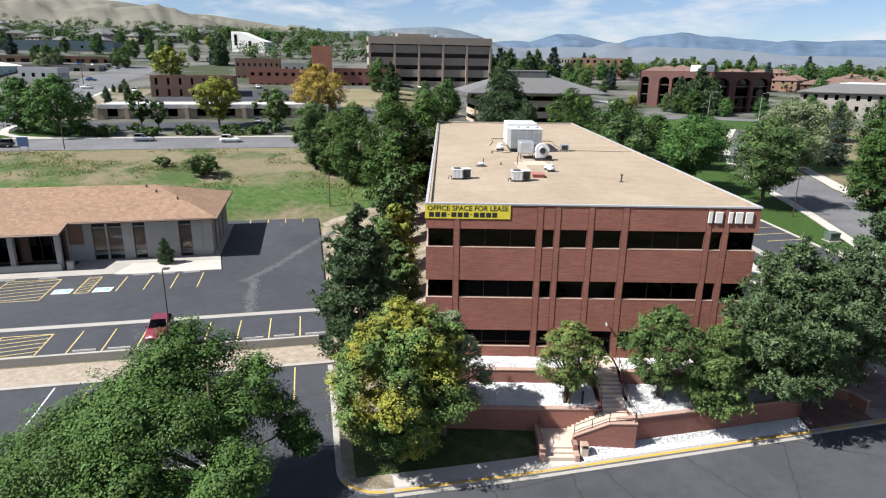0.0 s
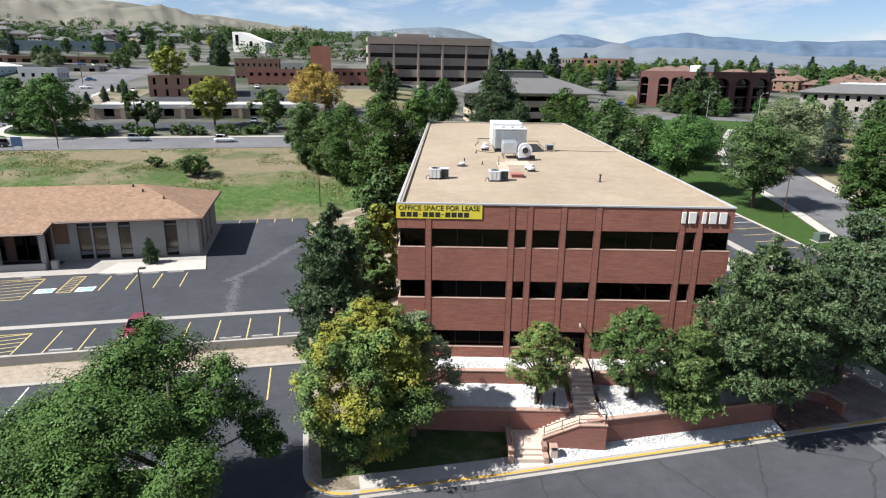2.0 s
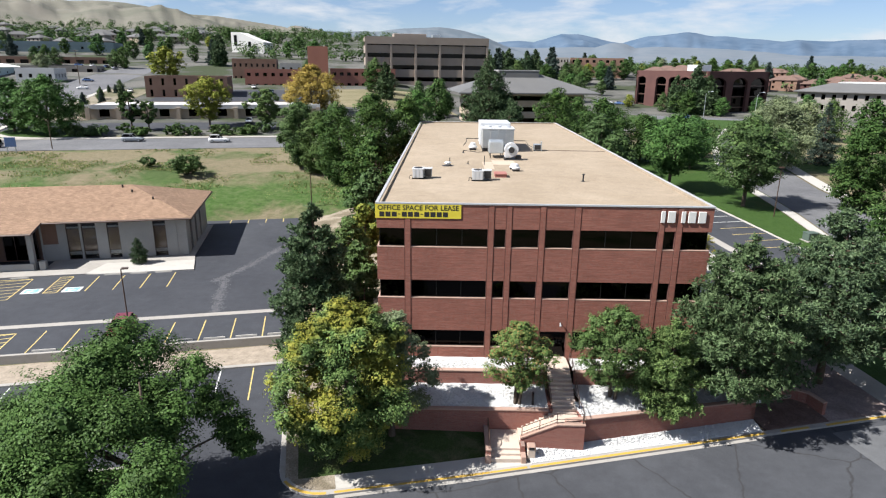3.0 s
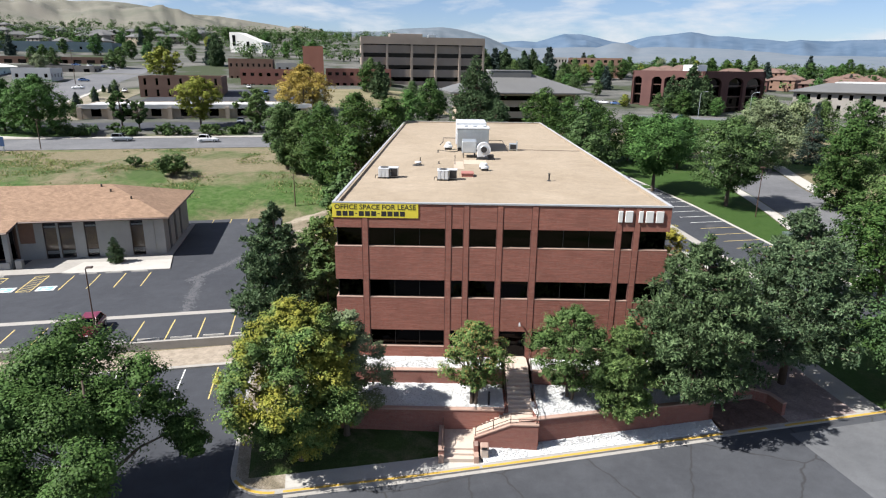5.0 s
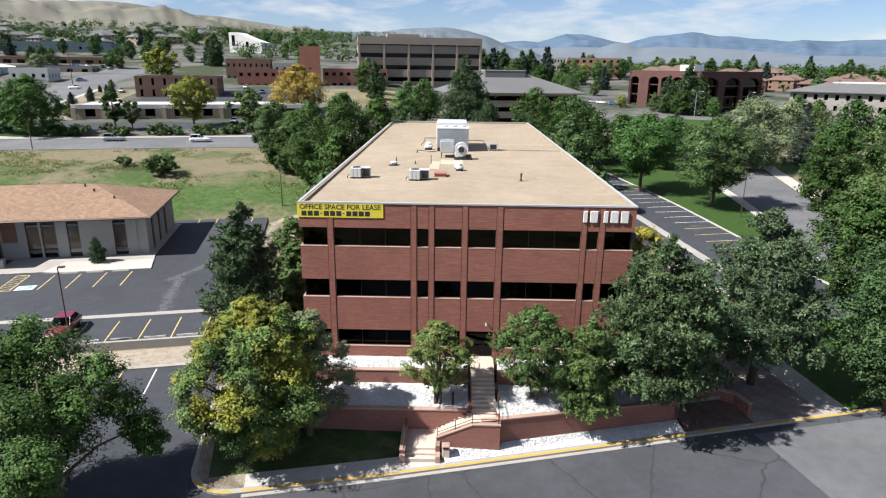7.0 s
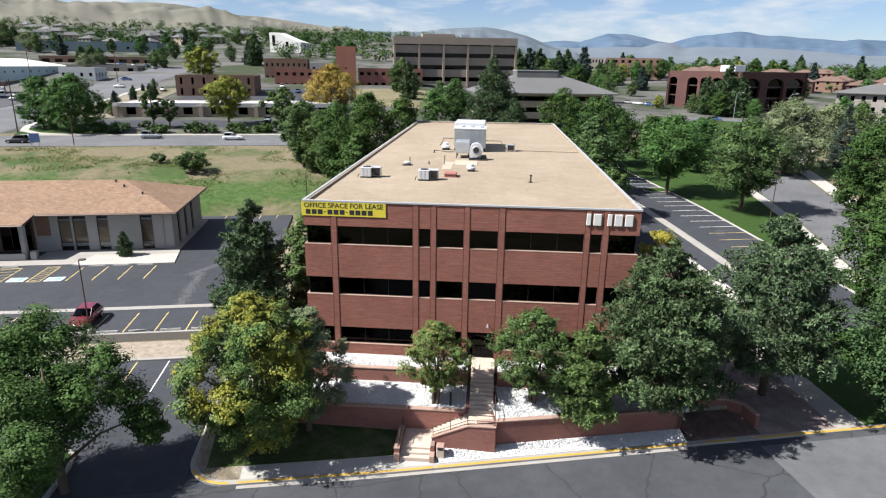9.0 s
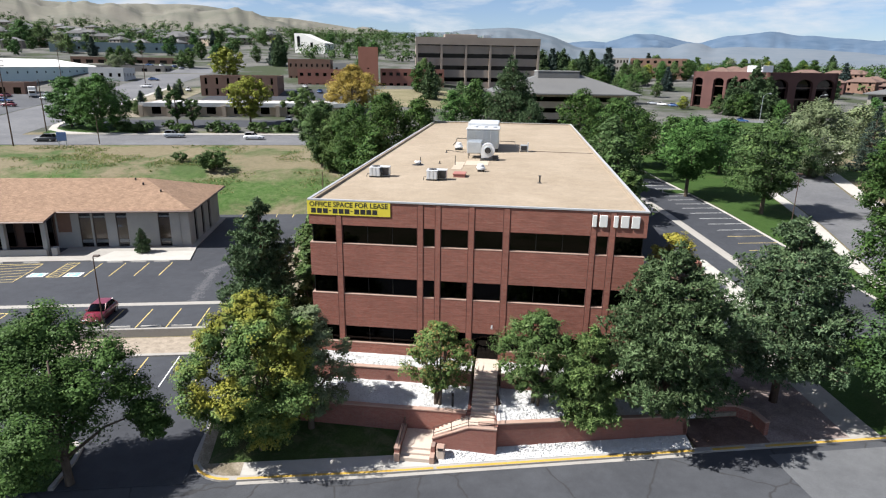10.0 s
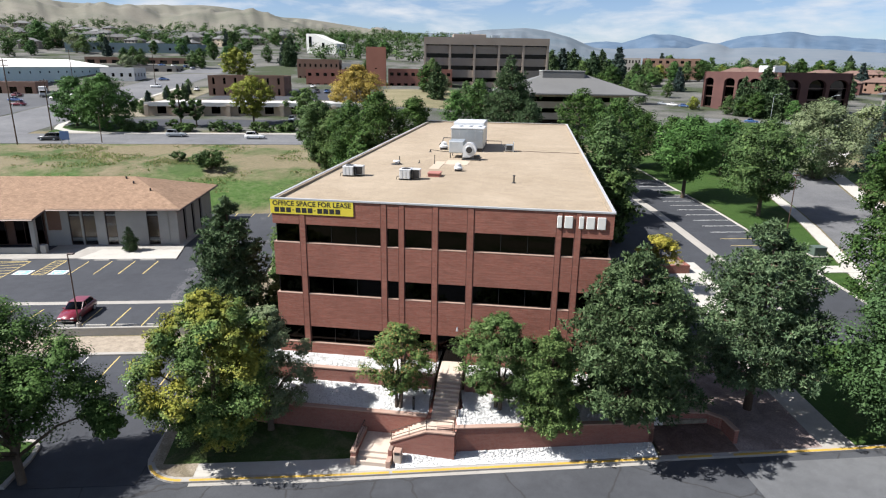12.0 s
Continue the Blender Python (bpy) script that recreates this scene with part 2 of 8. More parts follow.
def asphalt(name, dark, light, cracks=0.0, cell=0.22, pale=None):
    m, n, l, out = nodes_of(name)
    v = mapped(n, l)
    big = noise_node(n, l, v, 0.07, 5, 0.65, 0.4)
    mid = noise_node(n, l, v, 0.9, 5, 0.7)
    fine = noise_node(n, l, v, 30, 2, 0.6)
    c = ramp_node(n, l, big, [(0.32, dark), (0.68, light)])
    c = mix_node(n, l, 0.5, c, ramp_node(n, l, mid, [(0.3, grey(0.75)), (0.7, grey(1.28))]), "MULTIPLY")
    c = mix_node(n, l, 0.4, c, ramp_node(n, l, fine, [(0.3, grey(0.6)), (0.7, grey(1.4))]), "MULTIPLY")
    if pale:
        s = noise_node(n, l, v, 0.16, 7, 0.72, 1.2)
        c = mix_node(n, l, ramp_node(n, l, s, [(0.6, (0, 0, 0)), (0.75, grey(0.55))]), c, pale)
    if cracks:
        wob = n.new("ShaderNodeMixRGB")
        wob.inputs["Fac"].default_value = 0.085
        nz = n.new("ShaderNodeTexNoise")
        nz.inputs["Scale"].default_value = 0.9
        nz.inputs["Detail"].default_value = 5
        l.new(v, nz.inputs["Vector"])
        l.new(v, wob.inputs["Color1"])
        sc = n.new("ShaderNodeVectorMath")
        sc.operation = "SCALE"
        sc.inputs["Scale"].default_value = 9.0
        l.new(nz.outputs["Color"], sc.inputs[0])
        l.new(sc.outputs[0], wob.inputs["Color2"])
        vo = n.new("ShaderNodeTexVoronoi")
        vo.feature = "DISTANCE_TO_EDGE"
        vo.inputs["Scale"].default_value = cell
        l.new(wob.outputs[0], vo.inputs["Vector"])
        k = ramp_node(n, l, vo.outputs["Distance"], [(0.004, grey(cracks)), (0.013, (0, 0, 0))])
        c = mix_node(n, l, k, c, (0.03, 0.03, 0.031))
    finish(n, l, out, c, 0.85, fine, 0.4, 0.012, spec=0.3)
    return m


ASPHALT = asphalt("dark sealed asphalt", (0.032, 0.0345, 0.041), (0.046, 0.0492, 0.0565), 0.0, pale=(0.109, 0.109, 0.113))
ROAD = asphalt("worn asphalt road", (0.038, 0.0405, 0.046), (0.064, 0.0675, 0.0745), 0.85, 0.17)
YARD = asphalt("oil-stained yard asphalt", (0.055, 0.057, 0.062), (0.085, 0.087, 0.092), 0.0, pale=(0.14, 0.138, 0.132))
ROADFAR = asphalt("pale road asphalt", (0.09, 0.091, 0.096), (0.135, 0.136, 0.14), 0.0)


def meadow(name, greens, dries, big, thresh=(0.42, 0.6), town=None):
    m, n, l, out = nodes_of(name)
    v = mapped(n, l)
    a = noise_node(n, l, v, big, 6, 0.65, 0.5)
    b = noise_node(n, l, v, 0.9, 5, 0.7)
    f = noise_node(n, l, v, 9, 3, 0.7)
    g = ramp_node(n, l, b, [(0.3, greens[0]), (0.7, greens[1])])
    d = ramp_node(n, l, b, [(0.3, dries[0]), (0.7, dries[1])])
    c = mix_node(n, l, ramp_node(n, l, a, [(thresh[0], (0, 0, 0)), (thresh[1], (1, 1, 1))]), g, d)
    if town:
        # lush strip along the car park, yards and gardens of the town beyond the far road
        dot = n.new("ShaderNodeVectorMath")
        dot.operation = "DOT_PRODUCT"
        dot.inputs[1].default_value = (-0.21644, 0.9763, 0)
        l.new(v, dot.inputs[0])
        add = n.new("ShaderNodeMath")
        add.operation = "MULTIPLY_ADD"
        l.new(noise_node(n, l, v, 0.09, 5, 0.65), add.inputs[0])
        add.inputs[1].default_value = 34.0
        l.new(dot.outputs["Value"], add.inputs[2])
        far = n.new("ShaderNodeMapRange")
        far.inputs["From Min"].default_value, far.inputs["From Max"].default_value = 60.0, 160.0
        l.new(add.outputs[0], far.inputs["Value"])
        lush = ramp_node(n, l, b, [(0.34, (0.026, 0.062, 0.013)), (0.5, (0.05, 0.1, 0.022)), (0.68, (0.085, 0.115, 0.045))])
        c = mix_node(n, l, ramp_node(n, l, far.outputs[0], [(0.17, (0, 0, 0)), (0.21, grey(0.9)), (0.29, grey(0.85)), (0.36, (0, 0, 0))]), c, lush)
        y = noise_node(n, l, v, 0.035, 4, 0.6)
        yard = ramp_node(n, l, y, [(0.42, town[0]), (0.5, town[1]), (0.6, town[2])])
        c = mix_node(n, l, ramp_node(n, l, far.outputs[0], [(0.78, (0, 0, 0)), (0.84, (1, 1, 1))]), c, yard)
    c = mix_node(n, l, 0.6, c, ramp_node(n, l, f, [(0.3, grey(0.55)), (0.7, grey(1.4))]), "MULTIPLY")
    finish(n, l, out, c, 0.95, f, 0.7, 0.12, spec=0.15)
    return m


FIELD = meadow("dry meadow", ((0.0411, 0.071, 0.0195), (0.072, 0.102, 0.0361)), ((0.135, 0.115, 0.068), (0.19, 0.162, 0.105)), 0.075, (0.4, 0.53), ((0.045, 0.056, 0.03), (0.085, 0.086, 0.078), (0.128, 0.124, 0.112)))
LAWN = meadow("mown lawn", ((0.026, 0.0578, 0.0116), (0.0433, 0.0809, 0.0185)), ((0.0578, 0.0755, 0.0231), (0.0809, 0.0867, 0.0347)), 0.12, (0.6, 0.8))
# front lawn: brownish worn patches, and an olive tone put in for tree shade
LAWN_SHADY = meadow("worn lawn, olive tone for shade", ((0.03, 0.052, 0.014), (0.05, 0.074, 0.023)), ((0.085, 0.082, 0.042), (0.12, 0.11, 0.065)), 0.5, (0.5, 0.72))
BED = meadow("bark mulch bed", ((0.12, 0.1, 0.07), (0.2, 0.17, 0.12)), ((0.24, 0.2, 0.15), (0.32, 0.28, 0.22)), 0.3)
SAND = surf("tan gravel", (0.17, 0.14, 0.105), (0.36, 0.305, 0.24), 1.6, 7, 0.9, 0.9)
ROCK = surf("white river rock", (0.4, 0.4, 0.39), (0.56, 0.56, 0.545), 2.2, 9, 0.8, 0.4)
ROCKBED = surf("white rock bed", (0.42, 0.42, 0.41), (0.56, 0.56, 0.55), 3.0, 9, 0.9, 0.3)
DRYBANK = meadow("dry tan bank", ((0.1, 0.1, 0.06), (0.14, 0.13, 0.08)), ((0.2, 0.175, 0.13), (0.27, 0.24, 0.185)), 0.08)
HILL = meadow("golden grass hills", ((0.095, 0.1, 0.078), (0.118, 0.118, 0.092)), ((0.15, 0.14, 0.114), (0.18, 0.167, 0.137)), 0.006, (0.36, 0.62))


def gravel_roof():
    m, n, l, out = nodes_of("tan gravel roof")
    v = mapped(n, l)
    a = noise_node(n, l, v, 0.12, 6, 0.7, 0.6)
    b = noise_node(n, l, v, 1.3, 6, 0.75)
    f = noise_node(n, l, v, 16, 3, 0.7)
    c = ramp_node(n, l, a, [(0.3, (0.25, 0.2, 0.143)), (0.7, (0.325, 0.267, 0.2))])
    c = mix_node(n, l, 0.5, c, ramp_node(n, l, b, [(0.3, grey(0.75)), (0.7, grey(1.22))]), "MULTIPLY")
    c = mix_node(n, l, 0.6, c, ramp_node(n, l, f, [(0.3, grey(0.6)), (0.7, grey(1.35))]), "MULTIPLY")
    finish(n, l, out, c, 0.95, f, 0.6, 0.02, spec=0.15)
    return m


GRAVELROOF = gravel_roof()


def shingles():
    m, n, l, out = nodes_of("tan roof shingles")
    v = mapped(n, l)
    br = n.new("ShaderNodeTexBrick")
    br.inputs["Scale"].default_value = 1.0
    br.inputs["Brick Width"].default_value, br.inputs["Row Height"].default_value = 0.42, 0.16
    br.inputs["Mortar Size"].default_value = 0.012
    br.inputs["Color1"].default_value, br.inputs["Color2"].default_value = (0.2, 0.13, 0.085, 1), (0.27, 0.18, 0.122, 1)
    br.inputs["Mortar"].default_value = (0.15, 0.095, 0.065, 1)
    l.new(v, br.inputs["Vector"])
    s = noise_node(n, l, v, 1.6, 5, 0.75)
    b = noise_node(n, l, v, 0.25, 5, 0.6)
    c = mix_node(n, l, 0.7, br.outputs["Color"], ramp_node(n, l, s, [(0.32, grey(0.72)), (0.68, grey(1.3))]), "MULTIPLY")
    c = mix_node(n, l, 0.5, c, ramp_node(n, l, b, [(0.3, grey(0.85)), (0.7, grey(1.15))]), "MULTIPLY")
    finish(n, l, out, c, 0.9, br.outputs["Fac"], -0.5, 0.02, spec=0.2)
    return m


SHINGLE = shingles()

LEAF_MAPLE = leaf_mat("green leaves", [(0.0, (0.0286, 0.0765, 0.0169)), (0.5, (0.052, 0.128, 0.0296)), (1.0, (0.0936, 0.19, 0.0528))], glow=0.1)
# darker copy of LEAF_MAPLE: the crown's shaded side is put into the colour
LEAF_SHADE = leaf_mat("maple leaves darkened for shade", [(0.0, (0.03, 0.07, 0.016)), (0.5, (0.05, 0.106, 0.025)), (1.0, (0.08, 0.148, 0.042))], glow=0.06)
LEAF_BRIGHT = leaf_mat("bright green leaves", [(0.0, (0.03, 0.064, 0.019)), (0.5, (0.05, 0.1, 0.032)), (1.0, (0.078, 0.14, 0.05))])
LEAF_TURN = leaf_mat("green and yellow leaves", [(0.0, (0.062, 0.12, 0.03)), (0.5, (0.108, 0.19, 0.046)), (1.0, (0.17, 0.26, 0.075))], turned=[(0.0, (0.15, 0.18, 0.026)), (0.5, (0.225, 0.24, 0.034)), (1.0, (0.3, 0.29, 0.048))], share=(0.46, 0.58))
LEAF_GOLD = leaf_mat("golden autumn leaves", [(0.0, (0.16, 0.135, 0.03)), (0.5, (0.27, 0.222, 0.045)), (1.0, (0.34, 0.285, 0.07))])
LEAF_SPUR = leaf_mat("yellow shrub leaves", [(0.0, (0.2, 0.21, 0.03)), (0.5, (0.33, 0.32, 0.045)), (1.0, (0.45, 0.4, 0.07))])
LEAF_LIME = leaf_mat("yellow-green leaves", [(0.0, (0.0975, 0.145, 0.0225)), (0.5, (0.18, 0.23, 0.036)), (1.0, (0.27, 0.297, 0.054))])
LEAF_ASH = leaf_mat("pale grey-green leaves", [(0.0, (0.115, 0.165, 0.075)), (0.5, (0.15, 0.205, 0.098)), (1.0, (0.195, 0.25, 0.125))])
LEAF_OLIVE = leaf_mat("olive-green leaves", [(0.0, (0.0351, 0.0728, 0.0195)), (0.5, (0.0643, 0.121, 0.0344)), (1.0, (0.105, 0.166, 0.0561))])
LEAF_DEEP = leaf_mat("deep green leaves", [(0.0, (0.0207, 0.053, 0.0115)), (0.5, (0.0403, 0.0896, 0.0196)), (1.0, (0.072, 0.126, 0.0317))])
LEAF_CRAB = leaf_mat("green leaves touched with red", [(0.0, (0.065, 0.13, 0.03)), (0.6, (0.12, 0.2, 0.05)), (0.86, (0.19, 0.25, 0.07)), (1.0, (0.33, 0.15, 0.06))])
NEEDLE = leaf_mat("grey-green pine needles", [(0.0, (0.03, 0.06, 0.024)), (0.5, (0.055, 0.1, 0.04)), (1.0, (0.095, 0.15, 0.066))], glow=0.12, patch=0.5)
NEEDLE_Y = leaf_mat("fresh green pine needles", [(0.0, (0.045, 0.09, 0.028)), (0.5, (0.09, 0.16, 0.05)), (1.0, (0.17, 0.26, 0.09))], glow=0.15, patch=0.5)
# NEEDLE made lighter: sunlight on the pine by the drive is in the colour
NEEDLE_LIT = leaf_mat("pine needles lightened as if sunlit", [(0.0, (0.038, 0.075, 0.032)), (0.5, (0.072, 0.125, 0.056)), (1.0, (0.125, 0.185, 0.09))], glow=0.12, patch=0.5)
NEEDLE_T = leaf_mat("pale pine needle tips", [(0.0, (0.062, 0.108, 0.042)), (0.5, (0.092, 0.148, 0.06)), (1.0, (0.128, 0.192, 0.082))], glow=0.12, patch=0.5)
NEEDLE_BL = leaf_mat("blue-green spruce needles", [(0.0, (0.022, 0.042, 0.03)), (0.5, (0.042, 0.07, 0.052)), (1.0, (0.072, 0.108, 0.082))], glow=0.1, patch=0.8)
BLADE = leaf_mat("grass blades", [(0.0, (0.104, 0.196, 0.0455)), (0.5, (0.195, 0.266, 0.078)), (1.0, (0.442, 0.392, 0.182))], glow=0.25, patch=0.06)

# mulch lightened: the dappled sun under the pines is put into its tone
MULCH_LIT = meadow("pink-grey mulch with sun dapple painted in", ((0.17, 0.13, 0.12), (0.22, 0.17, 0.155)), ((0.24, 0.19, 0.175), (0.3, 0.245, 0.225)), 0.4)
# dark tone carries the pine's shade on the recess floor
MULCH_SHADE = meadow("red-brown earth darkened for shade", ((0.07, 0.045, 0.036), (0.11, 0.07, 0.058)), ((0.12, 0.08, 0.065), (0.165, 0.115, 0.095)), 0.4)

# ---- helpers ----
TILT_SITE = radians(12.5)
CA, SA = math.cos(TILT_SITE), math.sin(TILT_SITE)


def site(u, v):
    """Place in the street's grid, which is turned against the building."""
    return (u * CA - v * SA, u * SA + v * CA)


def unsite(x, y):
    return (x * CA + y * SA, -x * SA + y * CA)


def table(rows, v):
    if v <= rows[0][0]:
        return rows[0][1]
    for (a, za), (b, zb) in zip(rows, rows[1:]):
        if v <= b:
            return za + (zb - za) * (v - a) / (b - a)
    return rows[-1][1]


LEFT_Z = [(-60, -5.9), (6, -5.6), (9, -5.4), (12, -4.7), (36, -4.6), (58, -4.5), (61, -3.9), (64, -3.0), (80, -0.1), (118, 2.3), (234, 10.2), (300, 15.0), (600, 42.0), (900, 62.0), (2500, 80.0)]
RIGHT_Z = [(-60, -5.9), (-11.2, -5.15), (-10.8, -4.75), (0, -3.9), (36, -1.15), (44, -0.6), (70, 0.4), (134, 3.0), (187, 2.0), (260, 6.0), (400, 17.5), (900, 22.0), (2500, 25.0)]


def smooth(a, b, x):
    t = min(1.0, max(0.0, (x - a) / (b - a)))
    return t * t * (3 - 2 * t)


def ground_z(x, y):
    u, v = unsite(x, y)
    near = smooth(2, 32, u) if v < 90 else smooth(2 + (v - 90) * 0.12, 32 + (v - 90) * 0.4, u)
    return table(LEFT_Z, v) * (1 - near) + table(RIGHT_Z, v) * near


def link_mesh(name, verts, faces, mat, parent=None, label="", flat=True):
    me = bpy.data.meshes.new(name)
    me.from_pydata(verts, [], faces)
    me.update()
    if mat:
        me.materials.append(mat)
    if not flat:
        me.polygons.foreach_set("use_smooth", [True] * len(me.polygons))
    ob = new(name, me)
    if parent:
        ob.parent = parent
    if label:
        ob["label"] = label
    return ob


def part(name, bm, mat, parent=None, label="", flat=True):
    """One bmesh as one mesh object, under a thing or under a part."""
    me = bpy.data.meshes.new(name)
    bm.to_mesh(me)
    bm.free()
    me.materials.append(mat)
    if not flat:
        me.polygons.foreach_set("use_smooth", [True] * len(me.polygons))
    ob = new(name, me)
    if parent:
        ob.parent = parent
    if label:
        ob["label"] = label
    return ob


def empty(name, m=None):
    ob = new(name)
    ob.empty_display_size = 0.3
    if m is not None:
        ob.matrix_world = m
    return ob


def add_box(bm, x0, x1, y0, y1, z0, z1, bevel=0.0, turn=None):
    vs = [bm.verts.new((x, y, z)) for z in (z0, z1) for x, y in ((x0, y0), (x1, y0), (x1, y1), (x0, y1))]
    for f in ((3, 2, 1, 0), (4, 5, 6, 7), (0, 1, 5, 4), (1, 2, 6, 5), (2, 3, 7, 6), (3, 0, 4, 7)):
        bm.faces.new([vs[i] for i in f])
    if bevel:
        es = list({e for v in vs for e in v.link_edges})
        got = bmesh.ops.bevel(bm, geom=es, offset=bevel, segments=1, affect="EDGES")
        vs = got["verts"]
    if turn is not None:
        bmesh.ops.transform(bm, matrix=turn, verts=[v for v in vs if v.is_valid])
    return vs


def box(x0, x1, y0, y1, z0, z1, bevel=0.0):
    bm = bmesh.new()
    add_box(bm, x0, x1, y0, y1, z0, z1, bevel)
    return bm


def add_tube(bm, pts, radii, sides=8, cap=True):
    """A tapered tube along points."""
    rings = []
    pts = [Vector(p) for p in pts]
    for i, p in enumerate(pts):
        d = (pts[min(i + 1, len(pts) - 1)] - pts[max(i - 1, 0)]).normalized()
        a = d.orthogonal().normalized() if abs(d.z) > 0.99 else d.cross(Vector((0, 0, 1))).normalized()
        b = d.cross(a)
        rings.append([bm.verts.new(p + (a * math.cos(k * 2 * math.pi / sides) + b * math.sin(k * 2 * math.pi / sides)) * radii[i]) for k in range(sides)])
    for r, q in zip(rings, rings[1:]):
        for k in range(sides):
            bm.faces.new((r[k], r[(k + 1) % sides], q[(k + 1) % sides], q[k]))
    if cap:
        bm.faces.new(rings[0][::-1])
        bm.faces.new(rings[-1])


def tube(pts, radii, sides=8):
    bm = bmesh.new()
    add_tube(bm, pts, radii if isinstance(radii, (list, tuple)) else [radii] * len(pts), sides)
    bmesh.ops.recalc_face_normals(bm, faces=bm.faces)
    return bm


def prism(poly, z0, z1, zf=None):
    """A flat slab over a polygon of (x, y); with zf its top follows zf(x, y) + z1 and its foot zf + z0."""
    bm = bmesh.new()
    f = zf or (lambda x, y: 0.0)
    lo = [bm.verts.new((x, y, f(x, y) + z0)) for x, y in poly]
    hi = [bm.verts.new((x, y, f(x, y) + z1)) for x, y in poly]
    bm.faces.new(lo[::-1])
    bm.faces.new(hi)
    k = len(poly)
    for i in range(k):
        bm.faces.new((lo[i], lo[(i + 1) % k], hi[(i + 1) % k], hi[i]))
    bmesh.ops.recalc_face_normals(bm, faces=bm.faces)
    return bm


def sheet(name, u0, u1, v0, v1, mat, lift, step=3.0, zf=None, keep=None, label="", skirt=0.3):
    """A draped sheet in the street's grid, with its edges turned down into the ground."""
    zf = zf or ground_z
    nu, nv = max(1, round((u1 - u0) / step)), max(1, round((v1 - v0) / step))
    verts, faces, ids = [], [], {}
    for i in range(nu + 1):
        for j in range(nv + 1):
            x, y = site(u0 + (u1 - u0) * i / nu, v0 + (v1 - v0) * j / nv)
            ids[i, j] = len(verts)
            verts.append((x, y, zf(x, y) + lift))
    for i in range(nu):
        for j in range(nv):
            if keep is None or keep(u0 + (u1 - u0) * (i + 0.5) / nu, v0 + (v1 - v0) * (j + 0.5) / nv):
                faces.append((ids[i, j], ids[i + 1, j], ids[i + 1, j + 1], ids[i, j + 1]))
    bm = bmesh.new()
    vs = [bm.verts.new(v) for v in verts]
    for f in faces:
        bm.faces.new([vs[k] for k in f])
    rim = [e for e in bm.edges if len(e.link_faces) == 1]
    got = bmesh.ops.extrude_edge_only(bm, edges=rim)["geom"]
    bmesh.ops.translate(bm, vec=(0, 0, -skirt), verts=[g for g in got if isinstance(g, bmesh.types.BMVert)])
    bmesh.ops.delete(bm, geom=[v for v in bm.verts if not v.link_faces], context="VERTS")
    bmesh.ops.recalc_face_normals(bm, faces=bm.faces)
    return part(name, bm, mat, None, label)


# ---- plants ----
def quad_mesh(name, centre, a, b, mat, parent, label=""):
    """Leaves: a four-cornered blade for each centre, with half axes a and b."""
    k = len(centre)
    co = np.empty((k, 4, 3), np.float32)
    co[:, 0], co[:, 1], co[:, 2], co[:, 3] = centre - a, centre + b, centre + a, centre - b
    me = bpy.data.meshes.new(name)
    me.vertices.add(4 * k)
    me.vertices.foreach_set("co", co.ravel())
    me.loops.add(4 * k)
    me.loops.foreach_set("vertex_index", np.arange(4 * k, dtype=np.int32))
    me.polygons.add(k)
    me.polygons.foreach_set("loop_start", np.arange(0, 4 * k, 4, dtype=np.int32))
    me.update(calc_edges=True)
    me.materials.append(mat)
    ob = new(name, me)
    ob.parent = parent
    if label:
        ob["label"] = label
    return ob


def unit(v):
    return v / np.maximum(np.linalg.norm(v, axis=1, keepdims=True), 1e-6)


def leafy(rng, p, d, size, lift=0.55):
    nrm = unit(d * 0.9 + np.array([0, 0, lift]) + rng.normal(size=p.shape) * 0.3)
    a = unit(np.cross(nrm, rng.normal(size=p.shape)))
    b = np.cross(nrm, a)
    s = size * (0.65 + 0.7 * rng.random(len(p)))[:, None]
    return p, a * s * 0.62, b * s * 0.42


DOME = [(0.0, 0.55), (0.15, 0.9), (0.35, 1.0), (0.6, 0.82), (0.82, 0.5), (1.0, 0.12)]
ROUND = [(0.0, 0.45), (0.2, 0.85), (0.45, 1.0), (0.7, 0.9), (0.88, 0.6), (1.0, 0.2)]
VASE = [(0.0, 0.25), (0.25, 0.65), (0.55, 1.0), (0.8, 0.85), (0.93, 0.55), (1.0, 0.25)]
CONE = [(0.0, 0.8), (0.12, 1.0), (0.35, 0.86), (0.6, 0.6), (0.8, 0.36), (1.0, 0.06)]


def sprays(rng, boughs, subs, per, thick=0.75, soft=1.0):
    """Leaf centres: boughs (x, y, z, r) hold sprays, sprays hold leaves."""
    c = np.repeat(boughs[:, :3], subs, axis=0)
    r = np.repeat(boughs[:, 3], subs)
    d = unit(rng.normal(size=(len(c), 3)) + np.array([0, 0, 0.25]))
    sc = c + d * (r * (0.3 + 0.72 * rng.random(len(c)) ** 0.7))[:, None] * np.array([1, 1, thick])
    sr = r * (0.24 + 0.2 * rng.random(len(c))) * soft
    out = np.repeat(d, per, axis=0)
    q = unit(rng.normal(size=(len(sc) * per, 3)))
    rad = np.repeat(sr, per) * (0.3 + 0.9 * rng.random(len(q)) ** 0.7)
    p = np.repeat(sc, per, axis=0) + q * rad[:, None] * np.array([1, 1, 0.62])
    return p, out * 0.7 + q * 0.5


